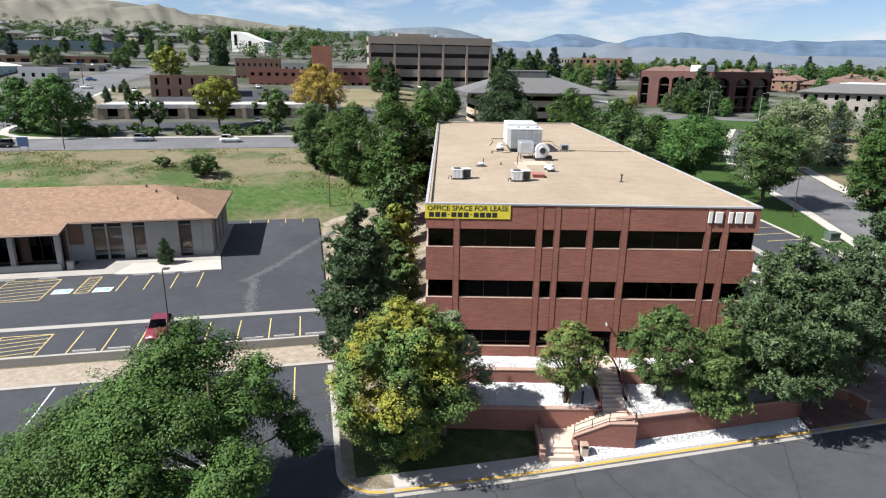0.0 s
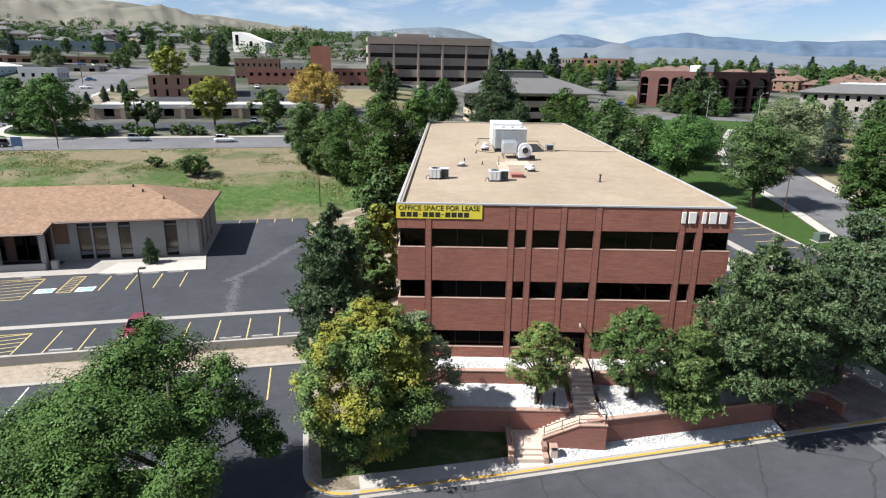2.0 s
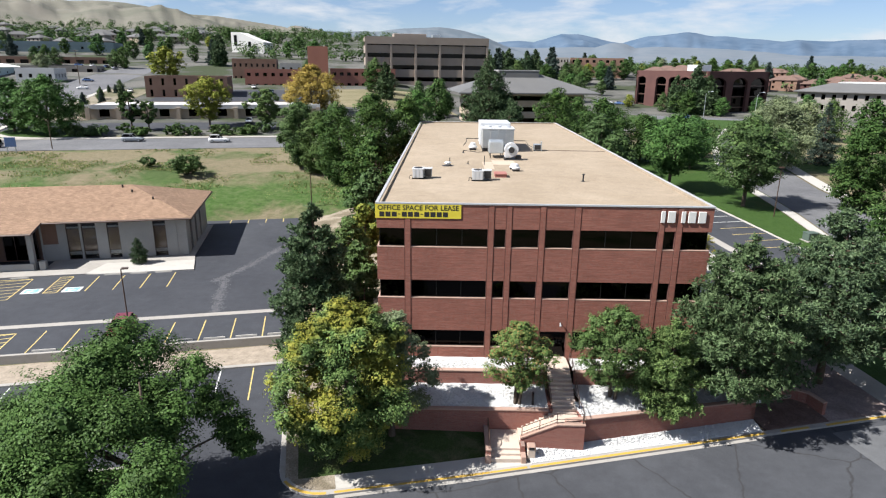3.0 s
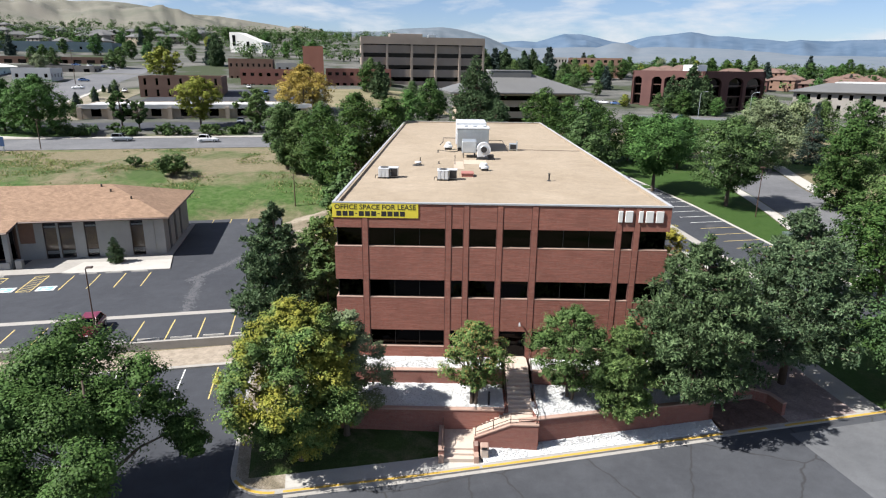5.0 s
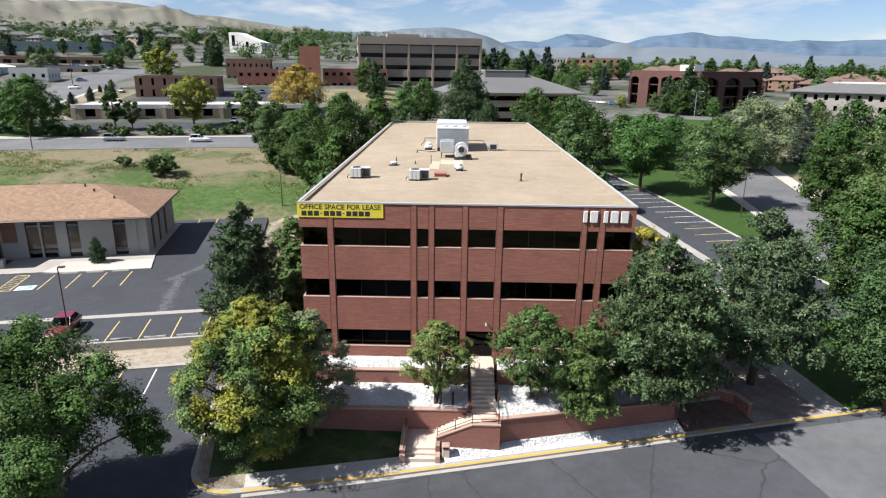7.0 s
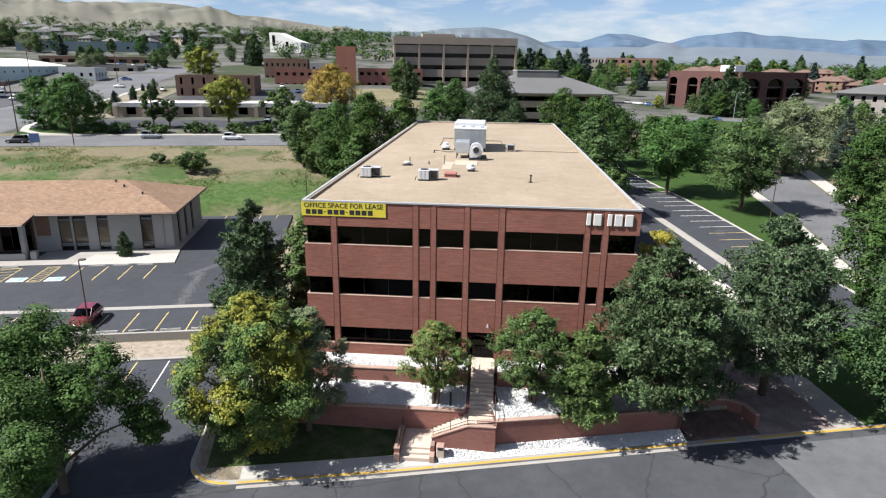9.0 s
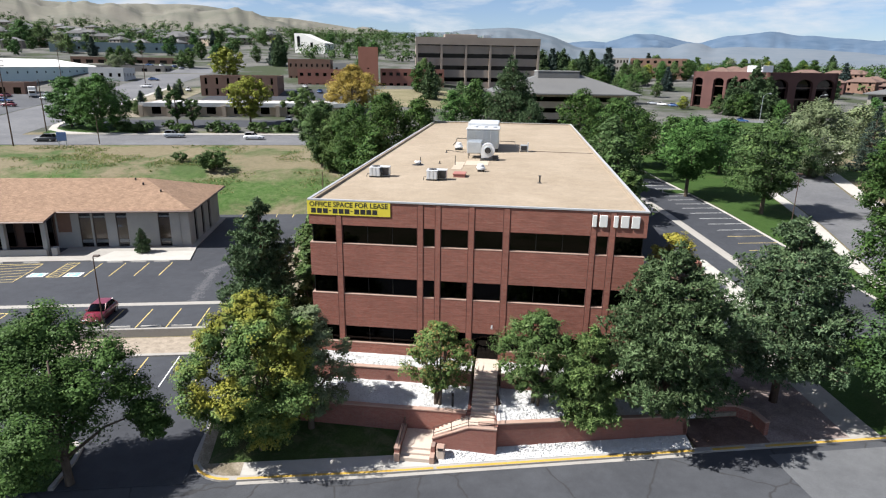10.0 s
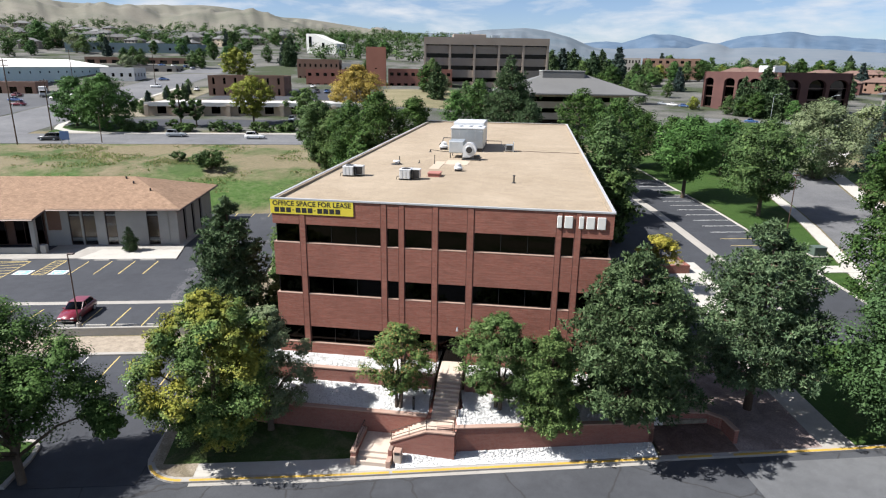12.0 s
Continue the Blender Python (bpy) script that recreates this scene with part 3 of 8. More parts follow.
def broad_tree(name, x, y, z, height, spread, mat, seed, boughs=46, subs=24, per=34, leaf=0.2, base=0.22, shape=None, lean=(0, 0), stems=1, squash=1.0, label="", group="", ragged=0.28, bough=0.28, limbs=8, soft=1.0, lobes=None, core=0):
    """A broad-leaved tree: tapered trunk, limbs to the boughs, and a crown of leafy sprays with gaps between the boughs."""
    rng = np.random.default_rng(seed)
    shape = shape or DOME
    root = empty(name, Matrix.Translation((x, y, z)))
    lo = height * base
    t = (np.arange(boughs) + 0.5) / boughs
    t = t ** 0.9
    w = np.arange(boughs) * 2.39996 + rng.random(boughs) * 0.8
    lump = 1 + ragged * (0.6 * np.sin(2 * w + seed) + 0.4 * np.sin(5 * w + 2 * seed)) * 0.5
    prof = np.array([table(shape, k) for k in t])
    br = spread * bough * (0.75 + 0.5 * rng.random(boughs)) * (0.6 + 0.4 * prof)
    rr = np.maximum(0, spread * prof * lump * (0.86 + 0.26 * rng.random(boughs)) - br * 0.8)
    inner = rng.random(boughs) < 0.3
    rr = np.where(inner, rr * 0.5, rr)
    zz = lo + (height - lo) * t - br * 0.4 * t
    B = np.stack([np.cos(w) * rr + lean[0] * t, (np.sin(w) * rr) * squash + lean[1] * t, zz, br], axis=1)
    if lobes:
        B = np.array([(a - x, b - y, c - z, r) for a, b, c, r in lobes])
        near = B[:17].mean(axis=0)
        B = np.concatenate([B, near + (B[:17] - near) * np.array([0.62, 0.62, 0.7, 1.0])])
        boughs = len(B)
    p, dd = sprays(rng, B, subs, per, 0.8, soft)
    quad_mesh("crown", *leafy(rng, p, dd, leaf), mat, root)
    # oversized leaves inside the crown, added to block light and darken it
    if core:
        p, dd = sprays(rng, B * np.array([0.96, 0.96, 1.0, 0.66]), 14, core, 0.8, 1.2)
        quad_mesh("inner_leaves", *leafy(rng, p, dd, leaf * 2.2), mat, root)
    bm = bmesh.new()
    tr = 0.05 + height * 0.018
    for s in range(stems):
        a = 2 * math.pi * s / max(stems, 1) + seed
        off = 0 if stems == 1 else tr * 1.1
        top = Vector((lean[0] * 0.4 + off * 5 * math.cos(a), lean[1] * 0.4 + off * 5 * math.sin(a), height * 0.8))
        f = 1.0 if stems == 1 else 0.7
        add_tube(bm, [(off * math.cos(a), off * math.sin(a), -0.4), (off * math.cos(a), off * math.sin(a), 0.15), top * 0.3 + Vector((0.1 * math.sin(seed), 0, lo * 0.3)), top * 0.65, top], [tr * 1.5 * f, tr * 1.1 * f, tr * 0.9 * f, tr * 0.6 * f, tr * 0.2 * f], 8)
    bmesh.ops.recalc_face_normals(bm, faces=bm.faces)
    part("trunk", bm, BARK, root, "", False)
    for k in rng.choice(boughs, size=min(limbs, boughs), replace=False):
        e = Vector(B[k, :3])
        s0 = Vector((lean[0] * 0.2, lean[1] * 0.2, lo * 0.75 + (e.z - lo) * 0.25))
        m1 = s0.lerp(e, 0.5) + Vector((0, 0, 0.05 * height))
        part("limb", tube([s0, m1, e], [tr * 0.5, tr * 0.32, tr * 0.1], 6), BARK, root, "", False)
    return tagged(root, label, "tree", group)


PINE = [(0.0, 0.8), (0.15, 1.0), (0.35, 0.93), (0.55, 0.74), (0.75, 0.5), (0.9, 0.27), (1.0, 0.05)]
SPRUCE = [(0.0, 1.0), (0.3, 0.74), (0.6, 0.44), (0.85, 0.18), (1.0, 0.03)]


def needle_tree(name, x, y, z, height, spread, mat, seed, levels=15, arms=6, clumps=3, tufts=11, needles=8, size=0.3, puff=0.5, base=0.16, shape=None, rise=0.18, label="", group="", ragged=0.3, width=0.11, boughs=True, young_mat=None):
    """A conifer: straight trunk, whorls of boughs, and puffs of needle tufts along each bough."""
    rng = np.random.default_rng(seed)
    shape = shape or PINE
    root = empty(name, Matrix.Translation((x, y, z)))
    tr = 0.06 + height * 0.016
    part("trunk", tube([(0, 0, -0.4), (0, 0, height * 0.4), (0, 0, height * 0.97)], [tr * 1.15, tr * 0.75, tr * 0.12], 8), BARK_P, root, "", False)
    cs = []
    for i in range(levels):
        t = i / (levels - 1)
        h = height * (base + (0.975 - base) * t)
        prof = table(shape, t)
        for k in range(arms if t < 0.8 else 4):
            w = 2 * math.pi * (k + rng.random() * 0.7) / arms + i * 1.1
            ln = spread * max(0.06, prof) * (1 - ragged + 1.35 * ragged * rng.random())
            way = Vector((math.cos(w), math.sin(w), rise * (0.2 + 1.4 * t)))
            hh = h + (rng.random() - 0.5) * height / levels
            tip = Vector((0, 0, hh)) + way * ln
            if boughs:
                part("bough", tube([(0, 0, hh), Vector((0, 0, hh)) + way * ln * 0.5 - Vector((0, 0, 0.05 * ln)), tip], [tr * 0.28, tr * 0.2, 0.012], 4), BARK_P, root)
            m = max(1, round(clumps * (0.3 + 0.9 * ln / spread)))
            for q in range(m):
                s = 1.0 - 0.72 * (q / max(1, m)) - 0.1 * rng.random()
                for side in ((0,) if q == 0 else (-1, 1)):
                    sd = side * ln * (0.34 * (1.15 - s) + 0.12 * rng.random())
                    pr = puff * (0.7 + 0.6 * rng.random()) * (0.65 + 0.35 * prof)
                    cs.append((way.x * ln * s - way.y * sd, way.y * ln * s + way.x * sd, hh + way.z * ln * s - 0.1 * (1 - s) * ln * s + (rng.random() - 0.5) * 0.3, pr))
    C = np.array(cs)
    c = np.repeat(C[:, :3], tufts, axis=0)
    d = unit(rng.normal(size=c.shape) + np.array([0, 0, 0.5]))
    k = rng.random(len(c))
    c = c + d * (np.repeat(C[:, 3], tufts) * (0.62 + 0.38 * k))[:, None] * np.array([1, 1, 0.75])
    # paler needles on each puff's upper outside: young tips, plus sunlit tops painted in
    young = np.repeat((k > 0.45) & (d[:, 2] > 0.35), needles)
    c, d = np.repeat(c, needles, axis=0), np.repeat(d, needles, axis=0)
    nd = unit(d * 0.45 + unit(rng.normal(size=c.shape)))
    a = nd * (size * (0.4 + 0.3 * rng.random(len(c))))[:, None]
    b = unit(np.cross(nd, d + 0.25 * rng.normal(size=c.shape))) * size * width
    if young_mat is None:
        quad_mesh("needles", c + a * 0.8, a, b, mat, root)
    else:
        quad_mesh("needles", (c + a * 0.8)[~young], a[~young], b[~young], mat, root)
        quad_mesh("young_growth", (c + a * 0.8)[young], a[young], b[young], young_mat, root, "young needle tips, paled as sunlit puff tops")
    return tagged(root, label, "tree", group)


def shrub(name, x, y, z, height, spread, mat, seed, boughs=14, subs=14, per=24, leaf=0.14, label="", group="", shape=None):
    """A bush: many stems from the ground and leafy sprays."""
    rng = np.random.default_rng(seed)
    root = empty(name, Matrix.Translation((x, y, z)))
    w = np.arange(boughs) * 2.4 + rng.random(boughs)
    t = rng.random(boughs)
    prof = np.array([table(shape or ROUND, k) for k in t])
    r = spread * prof * (0.5 + 0.4 * rng.random(boughs))
    B = np.stack([np.cos(w) * r, np.sin(w) * r, height * (0.15 + 0.7 * t), spread * (0.28 + 0.12 * rng.random(boughs))], axis=1)
    p, dd = sprays(rng, B, subs, per)
    p[:, 2] = np.maximum(p[:, 2], 0.02)
    quad_mesh("foliage", *leafy(rng, p, dd, leaf), mat, root)
    for k in range(0, boughs, 3):
        part("stem", tube([(0.1 * math.cos(w[k]), 0.1 * math.sin(w[k]), -0.1), tuple(B[k, :3])], [0.035, 0.012], 5), BARK, root)
    return tagged(root, label, "bush", group)

# ---- ground, lots and roads ----
def build_ground():
    """One sheet to the horizon, finer where it is near."""
    def steps(edges):
        out = []
        for (a, b, s) in edges:
            n = max(1, round((b - a) / s))
            out += [a + (b - a) * i / n for i in range(n)]
        return out + [edges[-1][1]]
    xs = steps([(-2600, -600, 200), (-600, -160, 40), (-160, -70, 9), (-70, 70, 2.0), (70, 180, 8), (180, 600, 40), (600, 2600, 200)])
    ys = steps([(-700, -100, 60), (-100, -30, 8), (-30, 80, 2.0), (80, 260, 6), (260, 700, 20), (700, 2700, 120)])
    verts = []
    for y in ys:
        for x in xs:
            z = ground_z(x, y)
            u, v = unsite(x, y)
            if 64 < v < 104:
                z += 0.4 * noise.noise((x * 0.07, y * 0.07, 0)) * min(1, (v - 64) / 8, (104 - v) / 8)
            verts.append((x, y, z))
    w = len(xs)
    faces = [(j * w + i, j * w + i + 1, (j + 1) * w + i + 1, (j + 1) * w + i) for j in range(len(ys) - 1) for i in range(w - 1)]
    ob = link_mesh("ground", verts, faces, FIELD, None, "", False)
    return tagged(ob, "dry meadow ground with patches of green weeds", "ground", kind="structure")


build_ground()


def flat(z):
    return lambda x, y: z


LOT_Z, LOW_Z = -4.3, -5.2


def road_z(x, y):
    u, v = unsite(x, y)
    return -5.32 + 0.02 * max(0, u - 5)


tagged(sheet("road_front", -140, 140, -30, -10.95, ROAD, 0.0, 4.0, road_z), "worn grey asphalt street with sealed cracks", "road", kind="structure")
tagged(sheet("car_park_lower", -75, -7.3, -10.95, 7.2, ASPHALT, 0.0, 3.0, lambda x, y: LOW_Z - 0.09 * smooth(-4, -10.9, unsite(x, y)[1])), "dark asphalt car park beside the street", "parking lot", kind="structure")
tagged(sheet("lot_mouth", -7.32, -4.2, -10.95, -7.0, ASPHALT, -5.312, 0.8, lambda x, y: 0.0), "dark asphalt at the mouth of the car park", "parking lot", kind="structure")
tagged(sheet("car_park_upper", -75, -7.0, 11.45, 62, ASPHALT, LOT_Z, 3.0, flat(0.0), lambda u, v: not (u > -12 and v > 60), skirt=0.2), "dark sealed asphalt car park with yellow stall lines", "parking lot", kind="structure")


tagged(sheet("car_park_side", 26.0, 57.7, 2, 88, ASPHALT, 0.03, 2.6, keep=lambda u, v: site(u, v)[0] > 27.5), "dark asphalt car park along the office building", "parking lot", kind="structure")
tagged(sheet("drain_pan", 47.4, 48.7, 6, 60, CONC, 0.045, 3.0, skirt=0.08), "pale concrete drain pan in the side car park", "drain", kind="structure")


def verge_z(x, y):
    return max(road_z(x, y) + (ground_z(x, y) - road_z(x, y)) * smooth(-9, 2, unsite(x, y)[1]), ground_z(x, y) + 0.04)


tagged(sheet("mulch_bed", 31.9, 37.9, -10.5, 5, MULCH_LIT, 0.12, 1.5, verge_z), "pink-grey mulch bed under the pines, lightened for sun dapple", "planting bed", kind="structure")
# darker concrete stands in for the dappled tree shade on this walk
tagged(sheet("walkway", 37.9, 40.2, -10.5, 9, CONC, 0.14, 1.5, verge_z), "concrete walkway from the street, greyed for tree shade", "pavement", kind="structure")

# ---- kerbs, terraces and stairs in front of the offices ----
def strip(name, pts, width, z0, z1, mat, zf=None, parent=None):
    """A kerb or wall along a line of points, with its body to the line's left."""
    f = zf or (lambda x, y: 0.0)
    bm = bmesh.new()
    pts = [Vector((*p, 0)) for p in pts]
    rows = []
    for i, p in enumerate(pts):
        d = (pts[min(i + 1, len(pts) - 1)] - pts[max(i - 1, 0)]).normalized()
        q = p + Vector((-d.y, d.x, 0)) * width
        a, b = f(p.x, p.y), f(q.x, q.y)
        rows.append([bm.verts.new(c) for c in ((p.x, p.y, a + z0), (p.x, p.y, a + z1 - 0.02), (p.x + (q.x - p.x) * 0.12, p.y + (q.y - p.y) * 0.12, a + z1), (q.x, q.y, b + z1), (q.x, q.y, b + z0))])
    for r, s in zip(rows, rows[1:]):
        for k in range(5):
            bm.faces.new((r[k], s[k], s[(k + 1) % 5], r[(k + 1) % 5]))
    bm.faces.new(rows[0])
    bm.faces.new(rows[-1][::-1])
    bmesh.ops.recalc_face_normals(bm, faces=bm.faces)
    return part(name, bm, mat, parent)


def arc(cu, cv, r, a0, a1, n=8):
    return [site(cu + r * math.cos(radians(a0 + (a1 - a0) * i / n)), cv + r * math.sin(radians(a0 + (a1 - a0) * i / n))) for i in range(n + 1)]


KV = -10.95
nose = [site(-7.4, 7.0), site(-7.4, 2), site(-7.4, -4)] + arc(-4.4, KV + 3.0, 3.0, 180, 270)
line = nose + [site(u, KV) for u in (0, 4)]
tagged(strip("kerb", line, 0.42, -0.3, 0.17, CONC, road_z), "grey concrete kerb round the grass corner", "kerb", kind="structure")
tagged(strip("kerb", [site(u, KV) for u in (4, 8, 12, 16, 20, 25.2)], 0.42, -0.3, 0.165, CONC, road_z), "concrete kerb along the white rock verge", "kerb", kind="structure")
tagged(strip("kerb", [site(u, KV) for u in (25.2, 30, 40, 60, 90)], 0.42, -0.3, 0.16, CONC, road_z), "concrete kerb along the street", "kerb", kind="structure")


def paint_band(u0, u1, wear):
    n = max(1, round((u1 - u0) / 2))
    us = [u0 + (u1 - u0) * i / n for i in range(n + 1)]
    ob = strip("kerb_paint", [site(u, KV + 0.02) for u in us], 0.2, 0.1, 0.176, KERBY, road_z)
    tagged(ob, "yellow paint band on the kerb", "kerb paint", "yellow kerb bands", "structure")


tagged(strip("kerb_paint", arc(-4.4, KV + 3.0, 2.98, 205, 268), 0.2, 0.1, 0.176, KERBY, road_z), "worn yellow paint on the kerb corner", "kerb paint", "yellow kerb bands", "structure")
paint_band(-4.0, 8.5, 0.5)
paint_band(8.7, 26.3, 0)
paint_band(27.6, 29.9, 0)
paint_band(31.4, 60, 0)

tagged(sheet("pavement", -3.9, 8.9, KV + 0.42, -9.1, CONC_W, 0.14, 1.6, road_z), "pale concrete pavement along the street", "pavement", kind="structure")
tagged(sheet("gutter", -4, 26, KV - 0.3, KV, CONC, 0.012, 2.0, road_z), "pale concrete gutter pan along the kerb", "gutter", kind="structure")

ROADPATCH = asphalt("newer pale asphalt", (0.085, 0.088, 0.093), (0.115, 0.118, 0.123), 0.0)
tagged(sheet("road_patch", 31.2, 75, -30, -11.6, ROADPATCH, 0.006, 4.0, road_z, skirt=0.01), "newer pale asphalt laid across the street", "road", kind="structure")

# sunken lawn left of the stairs, below the lower wall
def lawn_z(x, y):
    u, v = unsite(x, y)
    return road_z(x, y) + 0.15 + 0.55 * smooth(-9.3, -5.5, v)


tagged(sheet("lawn_front", -6.2, 8.2, -9.1, 3.5, LAWN_SHADY, 0.0, 0.9, lawn_z, lambda u, v: (site(u, v)[1] < -4.9 or site(u, v)[0] < -0.3) and (v > -7.95 or u > -4.4 or math.hypot(u + 4.4, v + 7.95) < 2.3)), "shaded mown lawn under the turning tree", "lawn", kind="structure")

tagged(sheet("bed_corner", -7.0, -6.2, -9.1, 3.5, BED, -0.004, 0.3, lawn_z, lambda u, v: v > -7.95 or math.hypot(u + 4.4, v + 7.95) < 2.75), "bare tan earth inside the kerb", "planting bed", kind="structure")
tagged(sheet("bed_corner", -7.0, -3.9, -10.7, -9.1, BED, 0.15, 0.25, road_z, lambda u, v: math.hypot(u + 4.4, v + 7.95) < 2.75), "bare tan earth inside the kerb corner", "planting bed", kind="structure")

UP_Z = -1.5   # upper rock terrace


def terrace(name, x0, x1, y0, y1, za, zb, mat, label):
    nx, ny = max(1, round((x1 - x0) / 0.5)), max(1, round((y1 - y0) / 0.5))
    verts = [(x0 + (x1 - x0) * i / nx, y0 + (y1 - y0) * j / ny, za + (zb - za) * j / ny + 0.04 * noise.noise((x0 + i * 0.6, j * 0.6, 3))) for j in range(ny + 1) for i in range(nx + 1)]
    faces = [(j * (nx + 1) + i, j * (nx + 1) + i + 1, (j + 1) * (nx + 1) + i + 1, (j + 1) * (nx + 1) + i) for j in range(ny) for i in range(nx)]
    return tagged(link_mesh(name, verts, faces, mat, None, "", False), label, "rock bed", kind="structure")


ST_L, ST_R = 12.75, 14.45     # upper stair flight
terrace("rock_bed_upper", -0.6, ST_L - 0.25, -2.3, 0.3, -1.62, UP_Z, ROCKBED, "bed of white river rock along the building")
terrace("rock_bed_upper", ST_R + 0.25, 26.5, -2.3, 0.3, -1.62, UP_Z, ROCKBED, "bed of white river rock along the building")
terrace("rock_bed_middle", -2.0, ST_L - 0.25, -5.0, -2.3, -3.05, -2.5, ROCKBED, "bed of white river rock between brick walls")


def mid_z(x, y):
    u, v = unsite(x, y)
    return -2.92 + 0.45 * smooth(-9.4, -6.2, v)


tagged(sheet("rock_bed_middle", 12.4, 27.0, -9.3, -2.9, ROCKBED, 0, 0.6, mid_z, lambda u, v: site(u, v)[1] < -2.2 and site(u, v)[0] > ST_R + 0.2), "bed of white river rock between brick walls", "rock bed", kind="structure")
tagged(sheet("rock_verge", 8.9, 26.3, KV + 0.42, -9.4, ROCKBED, 0.2, 0.7, lambda x, y: road_z(x, y) + 0.35 * smooth(-10.6, -9.4, unsite(x, y)[1])), "verge of white river rock below the wall", "rock bed", kind="structure")


def wall(name, pts, z0, z1, label, thick=0.3, cap=0.1):
    root = tagged(empty(name), label, "retaining wall")
    d = [Vector((*p, 0)) for p in pts]
    body = strip("brickwork", pts, thick, z0, z1 - cap, BRICK_W, None, root)
    grown = []
    for i, p in enumerate(d):
        t = (d[min(i + 1, len(d) - 1)] - d[max(i - 1, 0)]).normalized()
        grown.append((p.x + t.y * 0.04, p.y - t.x * 0.04))
    top = strip("coping", grown, thick + 0.08, z1 - cap, z1, CAP, None, root)
    top["label"] = "pale brick coping"
    return root


wall("retaining_wall", [(-0.9, -2.35), (6, -2.35), (ST_L - 0.25, -2.35)], -3.1, -1.42, "low red brick retaining wall with pale coping")
wall("retaining_wall", [(ST_R + 0.25, -2.35), (20, -2.35), (26.6, -2.35)], -3.1, -1.42, "low red brick retaining wall with pale coping")
wall("retaining_wall", [(-2.2, -5.25), (5, -5.25), (ST_L - 0.3, -5.25)], -5.6, -2.92, "red brick retaining wall above the shaded lawn")
wall("retaining_wall", [site(11.65, -9.5), site(18, -9.5), site(26.3, -9.5)], -5.7, -2.82, "red brick retaining wall along the rock verge")


def stairs():
    root = tagged(empty("stairs"), "pale concrete stairs in three turning flights with brick cheeks", "stairs")
    # lower flight, from the pavement
    for k in range(3):
        part("step", box(8.3, 10.3, -8.2 + k * 0.36, -5.2, -5.4, -5.02 + 0.17 * (k + 1), 0.02), CONC_P, root)
    # middle flight, along the wall
    for k in range(8):
        part("step", box(10.3 + k * 0.3, 12.9, -6.75, -5.26, -5.4, -4.51 + 0.17 * (k + 1), 0.02), CONC_P, root)
    part("landing", box(12.7, ST_R, -6.85, -5.05, -5.4, -3.13, 0.02), CONC_P, root)
    # upper flight
    n = 10
    for k in range(n):
        part("step", box(ST_L, ST_R, -5.05 + k * 0.33, -1.5, -4.2, -3.13 + (1.68) * (k + 1) / n, 0.02), CONC_P, root)
    part("landing", box(ST_L - 0.02, ST_R + 0.02, -1.72, 0.5, -3.0, -1.44), CONC_P, root)
    # brick cheeks
    bm = bmesh.new()
    prof = [(10.35, -5.6), (14.62, -5.6), (14.62, -2.98), (12.75, -2.98), (10.35, -4.02)]
    a = [bm.verts.new((x, -7.12, z)) for x, z in prof]
    b = [bm.verts.new((x, -6.82, z)) for x, z in prof]
    bm.faces.new(a)
    bm.faces.new(b[::-1])
    for i in range(5):
        bm.faces.new((a[i], a[(i + 1) % 5], b[(i + 1) % 5], b[i]))
    bmesh.ops.recalc_face_normals(bm, faces=bm.faces)
    part("cheek_wall", bm, BRICK_W, root)
    bm = bmesh.new()
    top = [(10.31, -4.02), (12.75, -2.98), (14.66, -2.98)]
    a = [[bm.verts.new((x, y, z + dz)) for x, z in top] for y, dz in ((-7.16, 0.002), (-7.16, 0.09), (-6.78, 0.09), (-6.78, 0.002))]
    for i in range(2):
        for k in range(4):
            bm.faces.new((a[k][i], a[k][i + 1], a[(k + 1) % 4][i + 1], a[(k + 1) % 4][i]))
    for i in (0, 2):
        bm.faces.new([a[k][i] for k in range(4)])
    bmesh.ops.recalc_face_normals(bm, faces=bm.faces)
    part("coping", bm, CAP, root, "pale brick coping")
    part("cheek_wall", box(14.45, 14.7, -6.8, -2.36, -5.6, -2.95), BRICK_W, root)
    part("cheek_wall", box(ST_L - 0.25, ST_L, -5.2, -2.36, -5.6, -2.9), BRICK_W, root)
    part("cheek_wall", box(7.95, 8.28, -8.2, -5.3, -5.6, -4.25), BRICK_W, root)
    part("coping", box(7.92, 8.31, -8.24, -5.28, -4.25, -4.16), CAP, root)
    part("pier", box(7.93, 8.3, -8.32, -8.0, -5.6, -4.55, 0.02), CAP, root)
    part("pier", box(10.3, 10.62, -8.32, -7.7, -5.6, -4.62, 0.02), CAP, root)
    part("cheek_wall", box(10.32, 10.58, -7.7, -7.1, -5.6, -4.2), BRICK_W, root)
    return root


stairs()


def railing(pts, posts, label):
    """A dark steel handrail with a middle rail and posts."""
    root = tagged(empty("handrail"), label, "handrail", "stair handrails")
    part("rail", tube(pts, 0.028, 6), BROWNMET, root)
    part("rail", tube([(x, y, z - 0.42) for x, y, z in pts], 0.02, 6), BROWNMET, root)
    for (x, y, z, h) in posts:
        part("post", tube([(x, y, z), (x, y, z + h)], 0.026, 6), BROWNMET, root)
    return root


railing([(10.4, -6.97, -3.2), (12.75, -6.97, -2.15), (14.5, -6.97, -2.15)], [(10.42, -6.97, -3.92, 0.72), (11.6, -6.97, -3.4, 0.72), (12.75, -6.97, -2.9, 0.74), (14.5, -6.97, -2.9, 0.74)], "dark brown steel handrail on the brick cheek")
